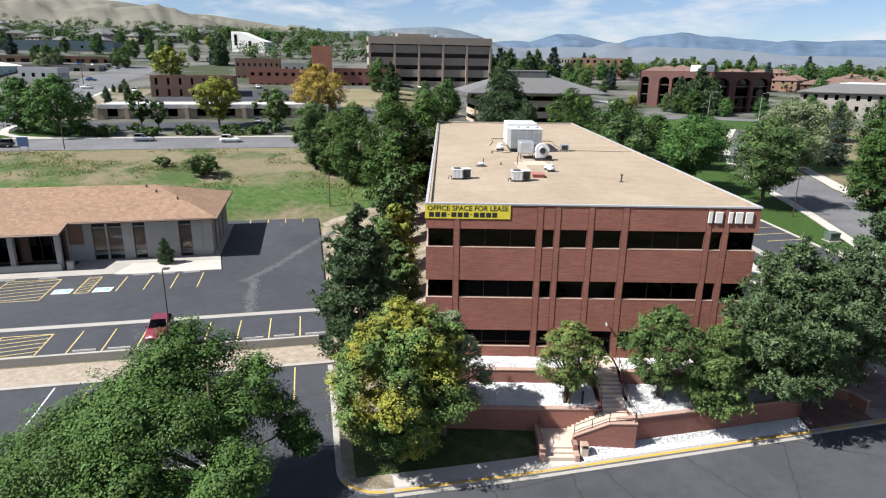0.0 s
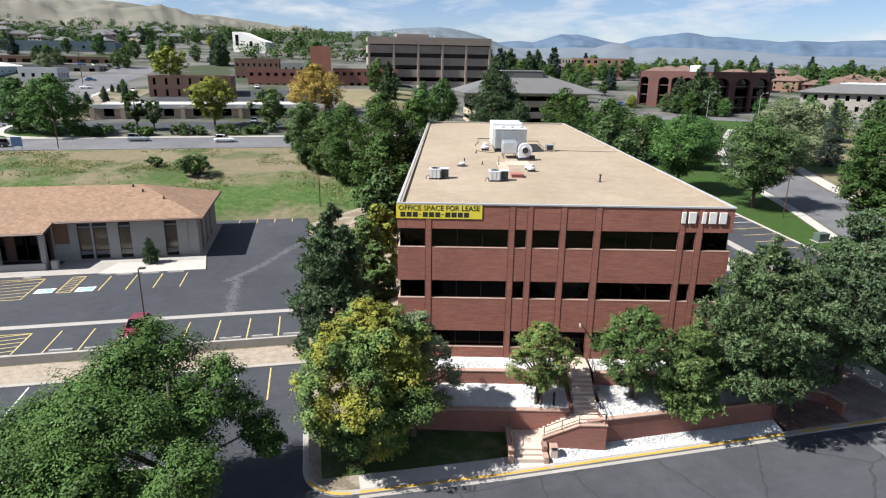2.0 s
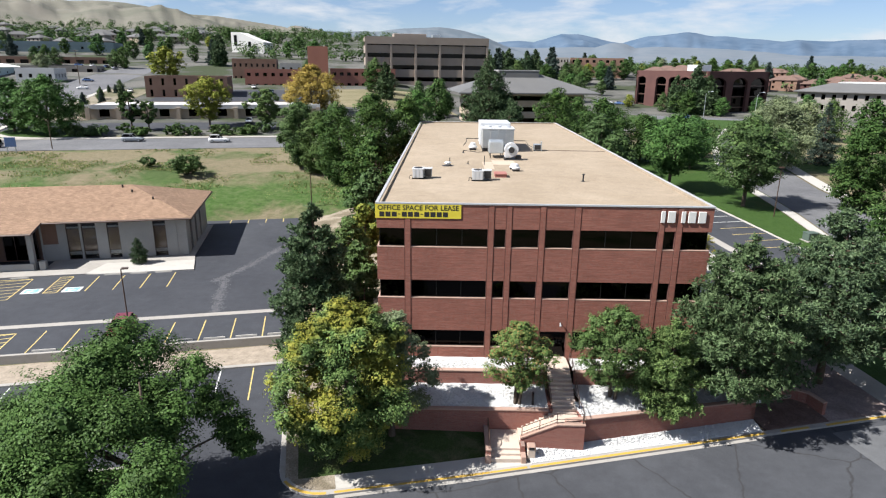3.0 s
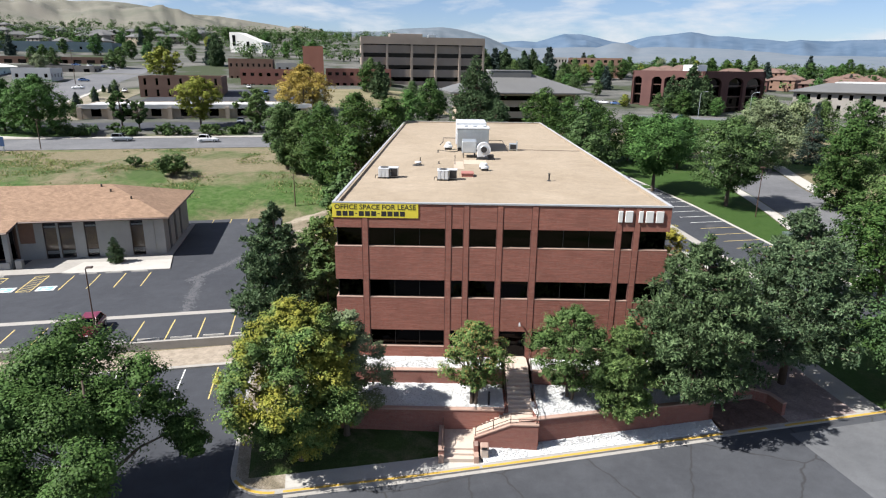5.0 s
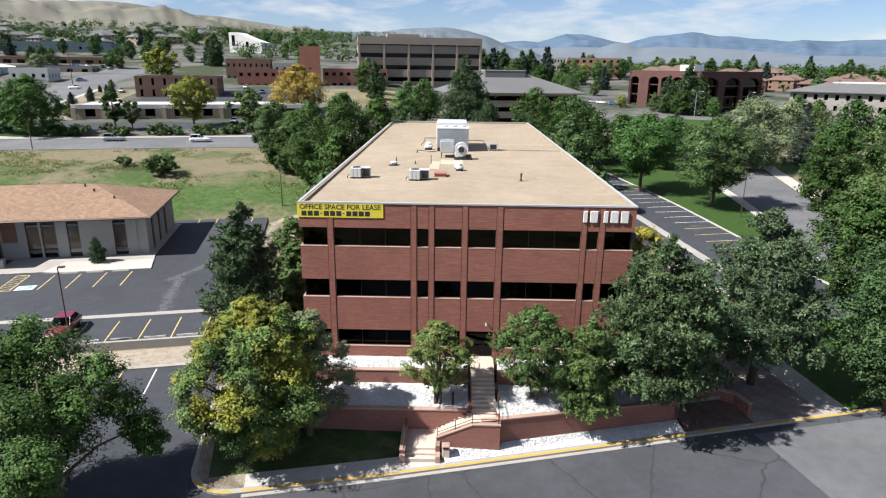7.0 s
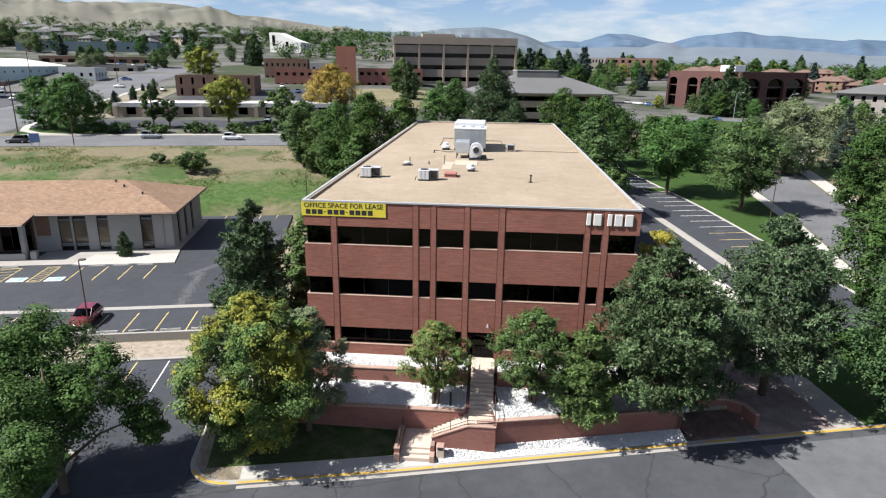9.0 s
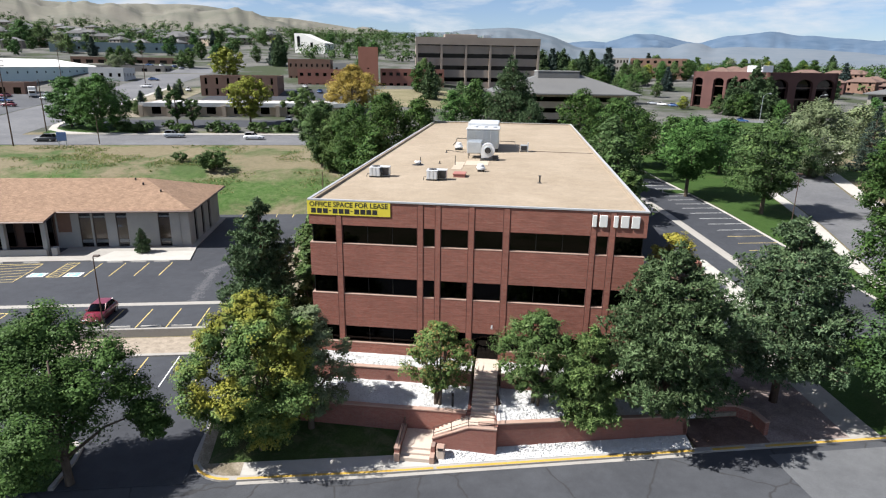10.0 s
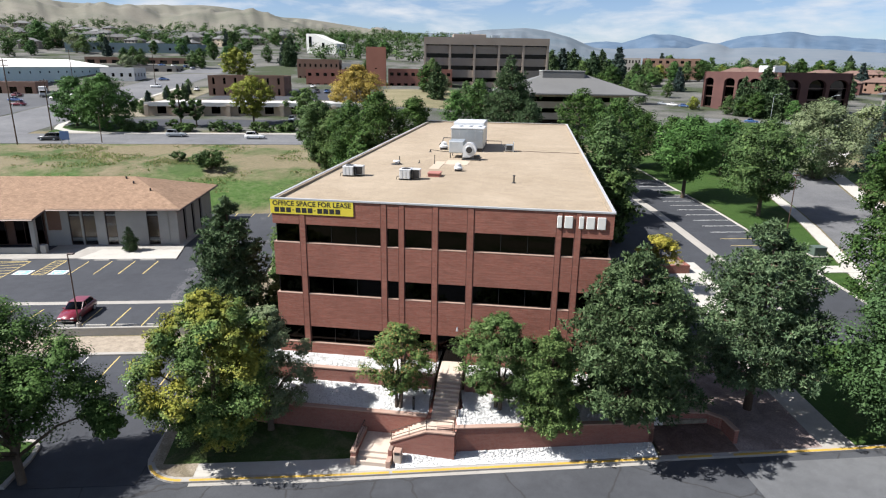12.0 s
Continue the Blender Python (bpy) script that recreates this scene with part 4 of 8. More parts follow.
railing([(14.58, -6.9, -2.12), (14.58, -5.2, -2.12), (14.58, -2.0, -0.6), (14.58, -0.9, -0.55)], [(14.58, -6.88, -2.95, 0.83), (14.58, -5.2, -2.95, 0.83), (14.58, -3.6, -2.95, 1.58), (14.58, -2.0, -1.44, 0.84), (14.58, -0.92, -1.44, 0.88)], "dark brown steel handrail beside the upper flight")
railing([(12.62, -5.1, -2.0), (12.62, -2.0, -0.6), (12.62, -1.2, -0.55)], [(12.62, -5.1, -2.9, 0.9), (12.62, -3.5, -2.9, 1.55), (12.62, -2.0, -1.44, 0.84)], "dark brown steel handrail beside the upper flight")
railing([(8.2, -8.15, -4.05), (8.2, -7.3, -3.5), (8.2, -5.5, -3.45)], [(8.2, -8.15, -4.55, 0.5), (8.2, -7.3, -4.17, 0.67), (8.2, -5.5, -4.17, 0.72)], "dark brown steel handrail by the lower steps")

# ---- the brick office building ----
BW, BD = 24.4, 70.0
ROOF_Z, TOP_Z = 10.42, 10.66
WIN = [(-0.62, 0.72), (3.38, 4.76), (7.36, 8.75)]    # sill and head of each storey
PIERS = [(2.02, 2.52), (8.12, 8.61), (9.43, 9.9), (11.86, 12.35), (14.36, 14.89), (20.53, 20.98), (21.79, 22.28)]


def office():
    root = tagged(empty("office_building"), "three-storey red brick offices with dark ribbon windows and gravel roof", "building")
    # spandrel bands round the building
    bands = [(-2.6, WIN[0][0] - 0.06), (WIN[0][1], WIN[1][0] - 0.06), (WIN[1][1], WIN[2][0] - 0.06), (WIN[2][1], TOP_Z - 0.14)]
    for i, (a, b) in enumerate(bands):
        bm = bmesh.new()
        if i == 0:
            add_box(bm, 0, 12.36, 0, 0.3, a, b)
            add_box(bm, 14.36, BW, 0, 0.3, a, b)
        else:
            add_box(bm, 0, BW, 0, 0.3, a, b)
        add_box(bm, 0, BW, BD - 0.3, BD, a, b)
        add_box(bm, 0, 0.3, 0.3, BD - 0.3, a, b)
        add_box(bm, BW - 0.3, BW, 0.3, BD - 0.3, a, b)
        band = part("wall", bm, BRICK, root)
    # concrete sills
    for i, (a, b) in enumerate(WIN):
        xs = [0.0] + [e for p in PIERS for e in p] + [BW]
        for x0, x1 in zip(xs[0::2], xs[1::2]):
            if i == 0 and 12.3 < x0 < 14.4:
                continue
            part("sill", box(x0, x1, -0.015, 0.3, a - 0.06, a - 0.01), CAP, root, "pale brick sill")
        bm = bmesh.new()
        add_box(bm, -0.004, 0.3, 0.3, BD - 0.3, a - 0.06, a - 0.01)
        add_box(bm, BW - 0.3, BW + 0.004, 0.3, BD - 0.3, a - 0.06, a - 0.01)
        part("sill", bm, CAP, root, "pale brick sill")
    # paired-edge piers, standing a little proud, with a dark strip painting each reveal's shade
    for x0, x1 in PIERS:
        part("pier", box(x0 + 0.055, x1 - 0.055, -0.03, 0.32, -2.6, TOP_Z - 0.15), BRICK, root)
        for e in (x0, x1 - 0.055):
            part("reveal", box(e, e + 0.055, -0.008, 0.3, -2.6, TOP_Z - 0.16), SLOT, root, "joint beside the pier, its shade painted dark")
    for y in range(6, 70, 8):
        for x0, x1 in ((-0.03, 0.3), (BW - 0.3, BW + 0.03)):
            part("pier", box(x0, x1, y, y + 0.5, -2.6, TOP_Z - 0.15), BRICK, root)
    # ribbon glazing, set back
    for a, b in WIN:
        xs = [0.2] + [e for p in PIERS for e in p] + [BW - 0.2]
        for x0, x1 in zip(xs[0::2], xs[1::2]):
            door = a < 0 and 12.3 < x0 < 14.4
            z0 = -1.44 if door else a
            win = new("door_glazing" if door else "window")
            win.parent = root
            part("pane", box(x0, x1, 0.2, 0.215, z0, b), GLASS_DK, win, "dark tinted glass")
            bm = bmesh.new()
            k = max(1, round((x1 - x0) / 1.9))
            for q in range(k + 1):
                xx = x0 + (x1 - x0) * q / k
                add_box(bm, xx - 0.02, xx + 0.02, 0.18, 0.24, z0, b)
            add_box(bm, x0, x1, 0.18, 0.24, b - 0.05, b)
            add_box(bm, x0, x1, 0.18, 0.24, z0, z0 + 0.04)
            if door:
                add_box(bm, x0, x1, 0.18, 0.24, 0.62, 0.7)
            part("frame", bm, BLACKMET, win, "black metal frame")
        for x0 in (0.16, BW - 0.195):
            win = new("window")
            win.parent = root
            part("pane", box(x0, x0 + 0.035, 0.22, BD - 0.5, a, b), GLASS_DK, win, "dark tinted glass")
    # floors and core, coloured near-black so they look dim through the glass
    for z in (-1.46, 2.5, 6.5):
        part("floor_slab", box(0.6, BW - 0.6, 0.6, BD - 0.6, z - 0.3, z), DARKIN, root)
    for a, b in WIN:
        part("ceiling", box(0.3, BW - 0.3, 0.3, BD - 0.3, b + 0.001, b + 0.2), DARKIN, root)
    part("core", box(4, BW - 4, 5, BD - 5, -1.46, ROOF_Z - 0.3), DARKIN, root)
    # roof deck, parapet and metal coping
    part("roof", box(0.28, BW - 0.28, 0.28, BD - 0.28, ROOF_Z - 0.25, ROOF_Z), GRAVELROOF, root, "tan gravel roof")
    edges = ((0, BW, 0, 1), (0, BW, BD, -1), (0, BD, 0, 1), (0, BD, BW, -1))
    for i, (a, b, e, d) in enumerate(edges):
        def rim(out, inn, z0, z1):
            p, q = sorted((e + d * out, e + d * inn))
            return box(a + out, b - out, p, q, z0, z1) if i < 2 else box(p, q, a + inn, b - inn, z0, z1 + 0.002)
        part("coping", rim(-0.06, 0.15, TOP_Z - 0.11, TOP_Z), COPE, root, "light grey metal roof coping")
        part("parapet_lining", rim(0.152, 0.34, ROOF_Z - 0.1, TOP_Z - 0.05), GRAVELROOF, root, "gravel-coated parapet lining")
    return root


office()

BLIND = surf("brown woven blind", (0.22, 0.14, 0.09), (0.32, 0.21, 0.14), 1.5, 12, 0.9, 0.2)


# ---- the low shingled building across the car park ----
def low_building():
    root = tagged(empty("low_office_building"), "single-storey grey building with a hipped tan shingle roof", "building")
    def P(u, v, z):
        x, y = site(u, v)
        return (x, y, z)
    def slab(u0, u1, v0, v1, z0, z1, name, mat, label=""):
        return part(name, prism([site(u0, v0), site(u1, v0), site(u1, v1), site(u0, v1)], z0, z1), mat, root, label)
    E, R = 1.1, 4.0
    u1, v0, v1, vm = -20.0, 38.6, 56.6, 47.6
    ul = -75.0
    up = -37.5
    pv = 35.4
    # roof: main hip and a lower slope carried forward over the porch
    verts = [P(u1, v0, E), P(u1, v1, E), P(u1 - 9, vm, R), P(ul, vm, R), P(ul, v1, E), P(up, v0, E), P(up, pv, E - 0.55), P(ul, pv, E - 0.55), P(up - 3.2, v0 + 1.0, E + 0.36), P(ul, v0 + 1.0, E + 0.36)]
    t = 0.22
    faces = [(0, 1, 2), (1, 4, 3, 2), (0, 2, 3, 9, 8, 5), (5, 8, 6), (6, 8, 9, 7)]
    lo = [(x, y, z - t) for x, y, z in verts]
    n = len(verts)
    rim = [0, 5, 6, 7]
    fs = faces + [tuple(i + n for i in f[::-1]) for f in faces] + [(0 + n, 5 + n, 5, 0), (5 + n, 6 + n, 6, 5), (6 + n, 7 + n, 7, 6), (1 + n, 0 + n, 0, 1), (4 + n, 1 + n, 1, 4)]
    roof = link_mesh("roof", verts + lo, fs, SHINGLE, root, "tan shingle hipped roof")
    for a, b in ((0, 5), (6, 7), (1, 0), (5, 6)):
        pa, pb = Vector(verts[a]), Vector(verts[b])
        part("fascia", tube([pa + Vector((0, 0, -0.16)), pb + Vector((0, 0, -0.16))], 0.11, 4), BROWNMET, roof, "brown fascia board")
    for (u, v) in ((-28.5, 45.5), (-25.5, 43.5), (-30, 46.9)):
        z = E + (R - E) * (1 - abs(v - vm) / 9)
        part("roof_vent", tube([P(u, v, z - 0.1), P(u, v, z + 0.35)], 0.12, 8), DARKMET, roof)
    # walls with deep piers and tall windows
    w0 = 39.9
    z0, z1 = LOT_Z - 0.1, E - 0.12
    wins = [(-25.1, -23.55), (-30.6, -29.15), (-33.6, -31.9), (-35.4, -33.85)]
    edges = sorted([-21.0] + [e for w in wins for e in w] + [-36.4])
    slab(-38.2, -36.4, w0 + 0.1, w0 + 0.3, z0 + 2.3, z1, "wall_panel", BRICK_BR, "brown brick panel")
    slab(-38.2, -36.4, w0 + 0.08, w0 + 0.3, z0, z0 + 2.3, "wall_panel", WALLGREY)
    for a, b in zip(edges[0::2], edges[1::2]):
        slab(a, b, w0, w0 + 0.3, z0, z1, "wall", WALLGREY)
    for a, b in wins:
        slab(a, b, w0 + 0.12, w0 + 0.3, z1 - 0.45, z1, "lintel_panel", WALLGREY)
        slab(a, b, w0 + 0.12, w0 + 0.3, z0, z0 + 0.2, "lintel_panel", WALLGREY)
        win = new("window")
        win.parent = root
        g = part("pane", prism([site(a, w0 + 0.2), site(b, w0 + 0.2), site(b, w0 + 0.22), site(a, w0 + 0.22)], z0 + 0.2, z1 - 0.45), GLASS, win)
        for k in (0, 1):
            c = a if k == 0 else b - 0.07
            part("frame", prism([site(c, w0 + 0.14), site(c + 0.07, w0 + 0.14), site(c + 0.07, w0 + 0.26), site(c, w0 + 0.26)], z0 + 0.2, z1 - 0.45), BROWNMET, win)
        for zz in (z0 + 0.2, z0 + 1.25, z1 - 1.2, z1 - 0.52):
            part("frame", prism([site(a, w0 + 0.14), site(b, w0 + 0.14), site(b, w0 + 0.26), site(a, w0 + 0.26)], zz, zz + 0.07), BROWNMET, win)
        part("blind", prism([site(a + 0.05, w0 + 0.25), site(b - 0.05, w0 + 0.25), site(b - 0.05, w0 + 0.27), site(a + 0.05, w0 + 0.27)], z0 + 1.25, z1 - 1.2), BLIND, win, "brown window blind")
        # white strips behind the pane stand in for pale reflections in the glass
        part("panel", prism([site(a + 0.05, w0 + 0.25), site(b - 0.05, w0 + 0.25), site(b - 0.05, w0 + 0.27), site(a + 0.05, w0 + 0.27)], z0 + 0.75, z0 + 1.2), WHITEP, win, "white strip standing in for a window reflection")
        part("panel", prism([site(a + 0.05, w0 + 0.25), site(b - 0.05, w0 + 0.25), site(b - 0.05, w0 + 0.27), site(a + 0.05, w0 + 0.27)], z1 - 1.12, z1 - 0.9), WHITEP, win, "white strip standing in for a window reflection")
    side = [40.2, 42.4, 43.6, 46.0, 47.2, 49.6, 50.8, 55.6]
    for a, b in zip(side[0::2], side[1::2]):
        slab(-21.3, -21.0, a, b, z0, z1, "wall", WALLGREY)
    for a, b in zip(side[1::2], side[2::2]):
        win = new("window")
        win.parent = root
        part("pane", prism([site(-21.22, a), site(-21.2, a), site(-21.2, b), site(-21.22, b)], z0 + 0.3, z1), GLASS_DK, win)
    slab(ul, -21.3, 55.3, 55.6, z0, z1, "wall", WALLGREY)
    slab(ul, -21.4, 41.5, 55.2, z0, z0 + 0.1, "floor_slab", DARKIN)
    slab(ul, -38.2, 40.6, 40.9, z0, z1, "wall", BRICK_BR, "brown brick porch wall")
    slab(-38.4, -38.2, 39.9, 40.6, z0, z1, "wall", WALLGREY)
    slab(-38.6, -21.5, 43.2, 43.4, z0, z1, "partition", DARKIN)
    # porch columns and low wall
    for u in (-38.2, -43.2, -48.2, -53.2):
        bm = prism([site(u - 0.28, 36.2), site(u + 0.28, 36.2), site(u + 0.28, 36.8), site(u - 0.28, 36.8)], z0, E - 0.6)
        part("column", bm, WALLGREY, root)
    slab(ul, -38.0, 35.9, 36.15, z0, LOT_Z + 0.95, "low_wall", WALLGREY)
    slab(-37.4, -36.7, 35.9, 36.6, z0, LOT_Z + 1.2, "low_wall", WALLGREY)
    for a in (-42.9, -47.9):
        win = new("window")
        win.parent = root
        part("pane", prism([site(a, 40.45), site(a + 3.9, 40.45), site(a + 3.9, 40.48), site(a, 40.48)], z0 + 0.3, z1 - 0.6), GLASS_DK, win)
        for k in range(4):
            c = a + k * 1.27
            part("frame", prism([site(c, 40.4), site(c + 0.08, 40.4), site(c + 0.08, 40.55), site(c, 40.55)], z0 + 0.3, z1 - 0.6), BROWNMET, win)
    return root


low_building()
# one walkway, painted pale where sunlit and grey where the eave shades it
tagged(part("walkway", prism([site(-31.6, 33.6), site(-30.2, 33.2), site(-19.3, 33.2), site(-19.85, 37.2), site(-30.4, 37.6)], LOT_Z - 0.2, LOT_Z + 0.13), CONC_W), "concrete walkway along the low building, pale where sunlit", "pavement", kind="structure")
tagged(part("walkway", prism([site(-75, 33.6), site(-31.65, 33.6), site(-30.42, 37.64), site(-19.85, 37.24), site(-20.2, 39.6), site(-20.2, 56), site(-21, 56), site(-21, 39.85), site(-37.05, 39.85), site(-37.05, 35.85), site(-75, 35.85)], LOT_Z - 0.2, LOT_Z + 0.12), CONC), "concrete walkway below the porch, greyed for eave shade", "pavement", kind="structure")

# lot walls, strips and drain pan
tagged(strip("lot_wall", [site(-75, 11.0), site(-40, 11.0), site(-8, 11.0)], 0.3, -5.5, -4.12, CONC), "low grey concrete wall between the two car parks", "retaining wall")
tagged(strip("kerb", [site(-75, 7.2), site(-6.6, 7.2)], 0.4, -5.5, -5.04, CONC), "concrete kerb below the gravel strip", "kerb", kind="structure")
tagged(sheet("gravel_strip", -75, -6.6, 7.6, 11.0, SAND, 0, 1.7, lambda x, y: -5.06 + 0.1 * smooth(7.5, 11, unsite(x, y)[1])), "tan gravel strip below the lot wall", "gravel", kind="structure")
tagged(sheet("drain_pan", -75, -7.5, 17.6, 18.45, CONC, LOT_Z + 0.008, 3.0, flat(0), skirt=0.05), "pale concrete drain pan across the car park", "drain", kind="structure")


def stripe(u0, v0, u1, v1, z, mat, label, width=0.11, zf=None):
    d = Vector((u1 - u0, v1 - v0))
    n = Vector((-d.y, d.x)).normalized() * width / 2
    pts = [site(u0 + n.x, v0 + n.y), site(u1 + n.x, v1 + n.y), site(u1 - n.x, v1 - n.y), site(u0 - n.x, v0 - n.y)]
    ob = part("stall_line", prism(pts, z, z + 0.008, zf), mat)
    return tagged(ob, label, "road marking", "painted stall lines", "structure")


for k in range(-4, 4):
    stripe(-18.3 + 2.85 * k, 11.6, -18.3 + 2.85 * k, 16.5, LOT_Z, YELLOW, "faded yellow stall line on dark asphalt")
for k in range(4):
    stripe(-21.3 - 2.85 * k, 27.5, -21.3 - 2.85 * k, 32.6, LOT_Z, YELLOW, "faded yellow stall line on dark asphalt")
for k in range(8):
    stripe(-10.2 - 2.7 * k, 1.6, -10.2 - 2.7 * k, 7.1, LOW_Z, WPAINT if k % 2 else YELLOW, "worn stall line on dark asphalt")
for k in range(4):
    stripe(-9.5 - 2.75 * k, 56.6, -9.5 - 2.75 * k, 61.6, LOT_Z, YELLOW, "faded yellow stall line on dark asphalt")
for k in range(-5, 13):
    v = 36.5 + 2.65 * k
    if not 53 < v < 56.5:
        stripe(52.0, v, 57.4, v, 0.031, WPAINT if k > -2 else YELLOW, "worn stall line in the side car park", zf=ground_z)

# ---- trees near the offices ----
MAPLE_LOBES = ((-14.0, -10.8, 4.6, 1.7), (-12.6, -10.2, 3.3, 1.9), (-15.4, -11.5, 3.2, 2.0), (-17.3, -12.8, 1.9, 2.2), (-19.6, -14.0, 0.8, 2.1), (-21.6, -14.8, -0.6, 2.1), (-23.0, -14.5, -1.5, 2.0),
               (-15.0, -15.3, 2.0, 2.4), (-17.5, -17.0, 0.6, 2.4), (-12.5, -14.8, 1.5, 2.2), (-19.8, -17.6, -1.0, 2.3), (-14.5, -18.0, 0.0, 2.2), (-16.8, -19.0, -1.7, 2.2), (-12.4, -18.4, -1.5, 1.8),
               (-9.9, -10.4, 2.3, 1.6), (-10.7, -12.3, 1.0, 1.8), (-9.1, -10.4, 0.1, 1.7), (-7.8, -10.6, -1.3, 1.3), (-7.0, -10.8, -2.2, 0.9), (-7.9, -19.6, 2.4, 1.5), (-8.5, -19.4, 0.9, 1.5), (-9.8, -18.3, -0.4, 1.4), (-11.2, -12.2, -1.2, 2.0), (-14.0, -11.0, -0.6, 2.4))
broad_tree("maple_tree", -11.7, -13.2, -5.3, 10.6, 8.7, LEAF_SHADE, 11, 24, 52, 66, 0.125, 0.16, lobes=MAPLE_LOBES, limbs=16, soft=0.95, core=14, label="large full green tree in the car park corner")
broad_tree("turning_tree", -1.1, -8.3, -5.1, 11.2, 5.0, LEAF_TURN, 12, 60, 26, 50, 0.12, 0.1, ROUND, core=9, soft=0.85, ragged=0.5, bough=0.27, limbs=10, squash=0.72, label="green tree turning yellow on one side")
broad_tree("olive_tree", 1.5, -5.9, -4.6, 9.1, 3.1, LEAF_ASH, 13, 40, 22, 34, 0.12, 0.15, ROUND, limbs=6, label="pale grey-green tree behind the turning tree")
broad_tree("small_tree", 10.35, -4.3, -2.8, 6.1, 2.5, LEAF_CRAB, 14, 50, 18, 26, 0.1, 0.2, ROUND, stems=3, limbs=7, label="small ornamental tree with thin reddish tips in the white rock bed", group="front bed trees")
broad_tree("small_tree", 17.2, -3.9, -2.7, 7.0, 2.8, LEAF_OLIVE, 15, 54, 20, 28, 0.09, 0.18, ROUND, core=5, stems=2, limbs=7, label="small full green tree in the white rock bed", group="front bed trees")
FULL_PINE = [(0.0, 0.82), (0.15, 1.0), (0.35, 0.96), (0.55, 0.8), (0.75, 0.56), (0.9, 0.31), (1.0, 0.07)]
needle_tree("pine_tree", -5.5, 3.6, -4.3, 13.6, 3.9, NEEDLE, 21, 14, 6, 4, 17, 7, size=0.29, puff=0.54, width=0.16, base=0.12, shape=FULL_PINE, young_mat=NEEDLE_T, label="dark pine beside the office wall")
needle_tree("pine_tree", 26.0, -3.6, -4.6, 13.7, 4.9, NEEDLE, 22, 14, 7, 4, 18, 7, size=0.29, puff=0.62, width=0.16, base=0.25, shape=FULL_PINE, young_mat=NEEDLE_T, label="broad grey-green pine beside the street")
needle_tree("pine_tree", 35.5, 1.8, -4.1, 14.2, 5.2, NEEDLE_LIT, 23, 14, 7, 4, 18, 7, size=0.29, puff=0.64, width=0.16, base=0.2, ragged=0.34, shape=FULL_PINE, young_mat=NEEDLE_T, label="tall open grey-green pine beside the drive")
needle_tree("pine_tree", 20.7, -5.0, -3.0, 6.7, 2.4, NEEDLE_Y, 24, 10, 6, 3, 20, 8, size=0.22, puff=0.42, width=0.15, base=0.08, label="young pine over the brick wall")
broad_tree("ash_tree", 44.2, -1.5, -4.6, 13.6, 6.0, LEAF_BRIGHT, 16, 60, 22, 38, 0.15, 0.14, ROUND, core=6, soft=1.1, bough=0.32, label="dense bright green tree beside the drive")
broad_tree("slope_tree", -4.4, 14.0, -4.0, 10.0, 2.4, LEAF_OLIVE, 41, 36, 20, 20, 0.19, 0.15, ROUND, soft=1.35, bough=0.32, label="slender olive-green tree beside the offices", group="side trees")
broad_tree("slope_tree", -2.8, 8.6, -3.8, 9.0, 2.1, LEAF_OLIVE, 42, 34, 20, 20, 0.18, 0.2, ROUND, soft=1.35, bough=0.32, label="olive-green tree beside the offices", group="side trees")
broad_tree("slope_tree", -1.8, 5.4, -3.4, 6.8, 1.7, LEAF_OLIVE, 43, 26, 20, 20, 0.15, 0.12, ROUND, soft=1.35, bough=0.32, label="willow-like bush tree beside the offices", group="side trees")
broad_tree("slope_tree", -4.0, 23.0, -4.0, 9.5, 2.6, LEAF_LIME, 44, 26, 20, 20, 0.25, 0.12, ROUND, soft=1.35, bough=0.32, label="yellow-green tree beside the offices", group="side trees")
broad_tree("slope_tree", -5.0, 35.0, -4.0, 11.5, 3.2, LEAF_OLIVE, 45, 30, 20, 20, 0.30, 0.1, ROUND, soft=1.35, bough=0.32, label="olive-green tree beside the offices", group="side trees")
broad_tree("slope_tree", -5.5, 46.0, -4.0, 15.0, 4.6, LEAF_DEEP, 46, 30, 20, 20, 0.33, 0.1, ROUND, soft=1.35, bough=0.32, label="dark green tree beside the offices", group="side trees")
broad_tree("big_tree", -8.0, 63.0, -3.6, 19.2, 6.4, LEAF_DEEP, 17, 64, 20, 24, 0.25, 0.08, ROUND, soft=1.35, bough=0.32, label="large dark green tree behind the offices", group="tall trees")
broad_tree("big_tree", -2.4, 68.0, -3.0, 17.6, 5.0, LEAF_DEEP, 47, 54, 20, 24, 0.25, 0.08, ROUND, soft=1.35, bough=0.32, label="large dark green tree behind the offices", group="tall trees")
broad_tree("big_tree", -24.5, 79.5, -0.2, 13.4, 4.8, LEAF_OLIVE, 18, 60, 20, 24, 0.24, 0.1, VASE, soft=1.35, bough=0.32, label="olive-green tree at the edge of the field", group="tall trees")
broad_tree("big_tree", -20.2, 77.0, -1.0, 12.4, 4.6, LEAF_OLIVE, 49, 54, 20, 24, 0.24, 0.06, ROUND, soft=1.35, bough=0.32, label="olive-green tree at the edge of the field", group="tall trees")
broad_tree("big_tree", -15.4, 72.5, -1.6, 15.0, 5.4, LEAF_DEEP, 48, 54, 18, 24, 0.25, 0.06, ROUND, soft=1.35, bough=0.32, label="dense dark green tree at the edge of the field", group="tall trees")
broad_tree("lot_tree", 43.6, 63.0, -0.2, 13.0, 6.6, LEAF_MAPLE, 19, 56, 20, 28, 0.19, 0.26, VASE, limbs=9, core=5, ragged=0.45, soft=1.2, bough=0.32, label="green tree on the lot island")
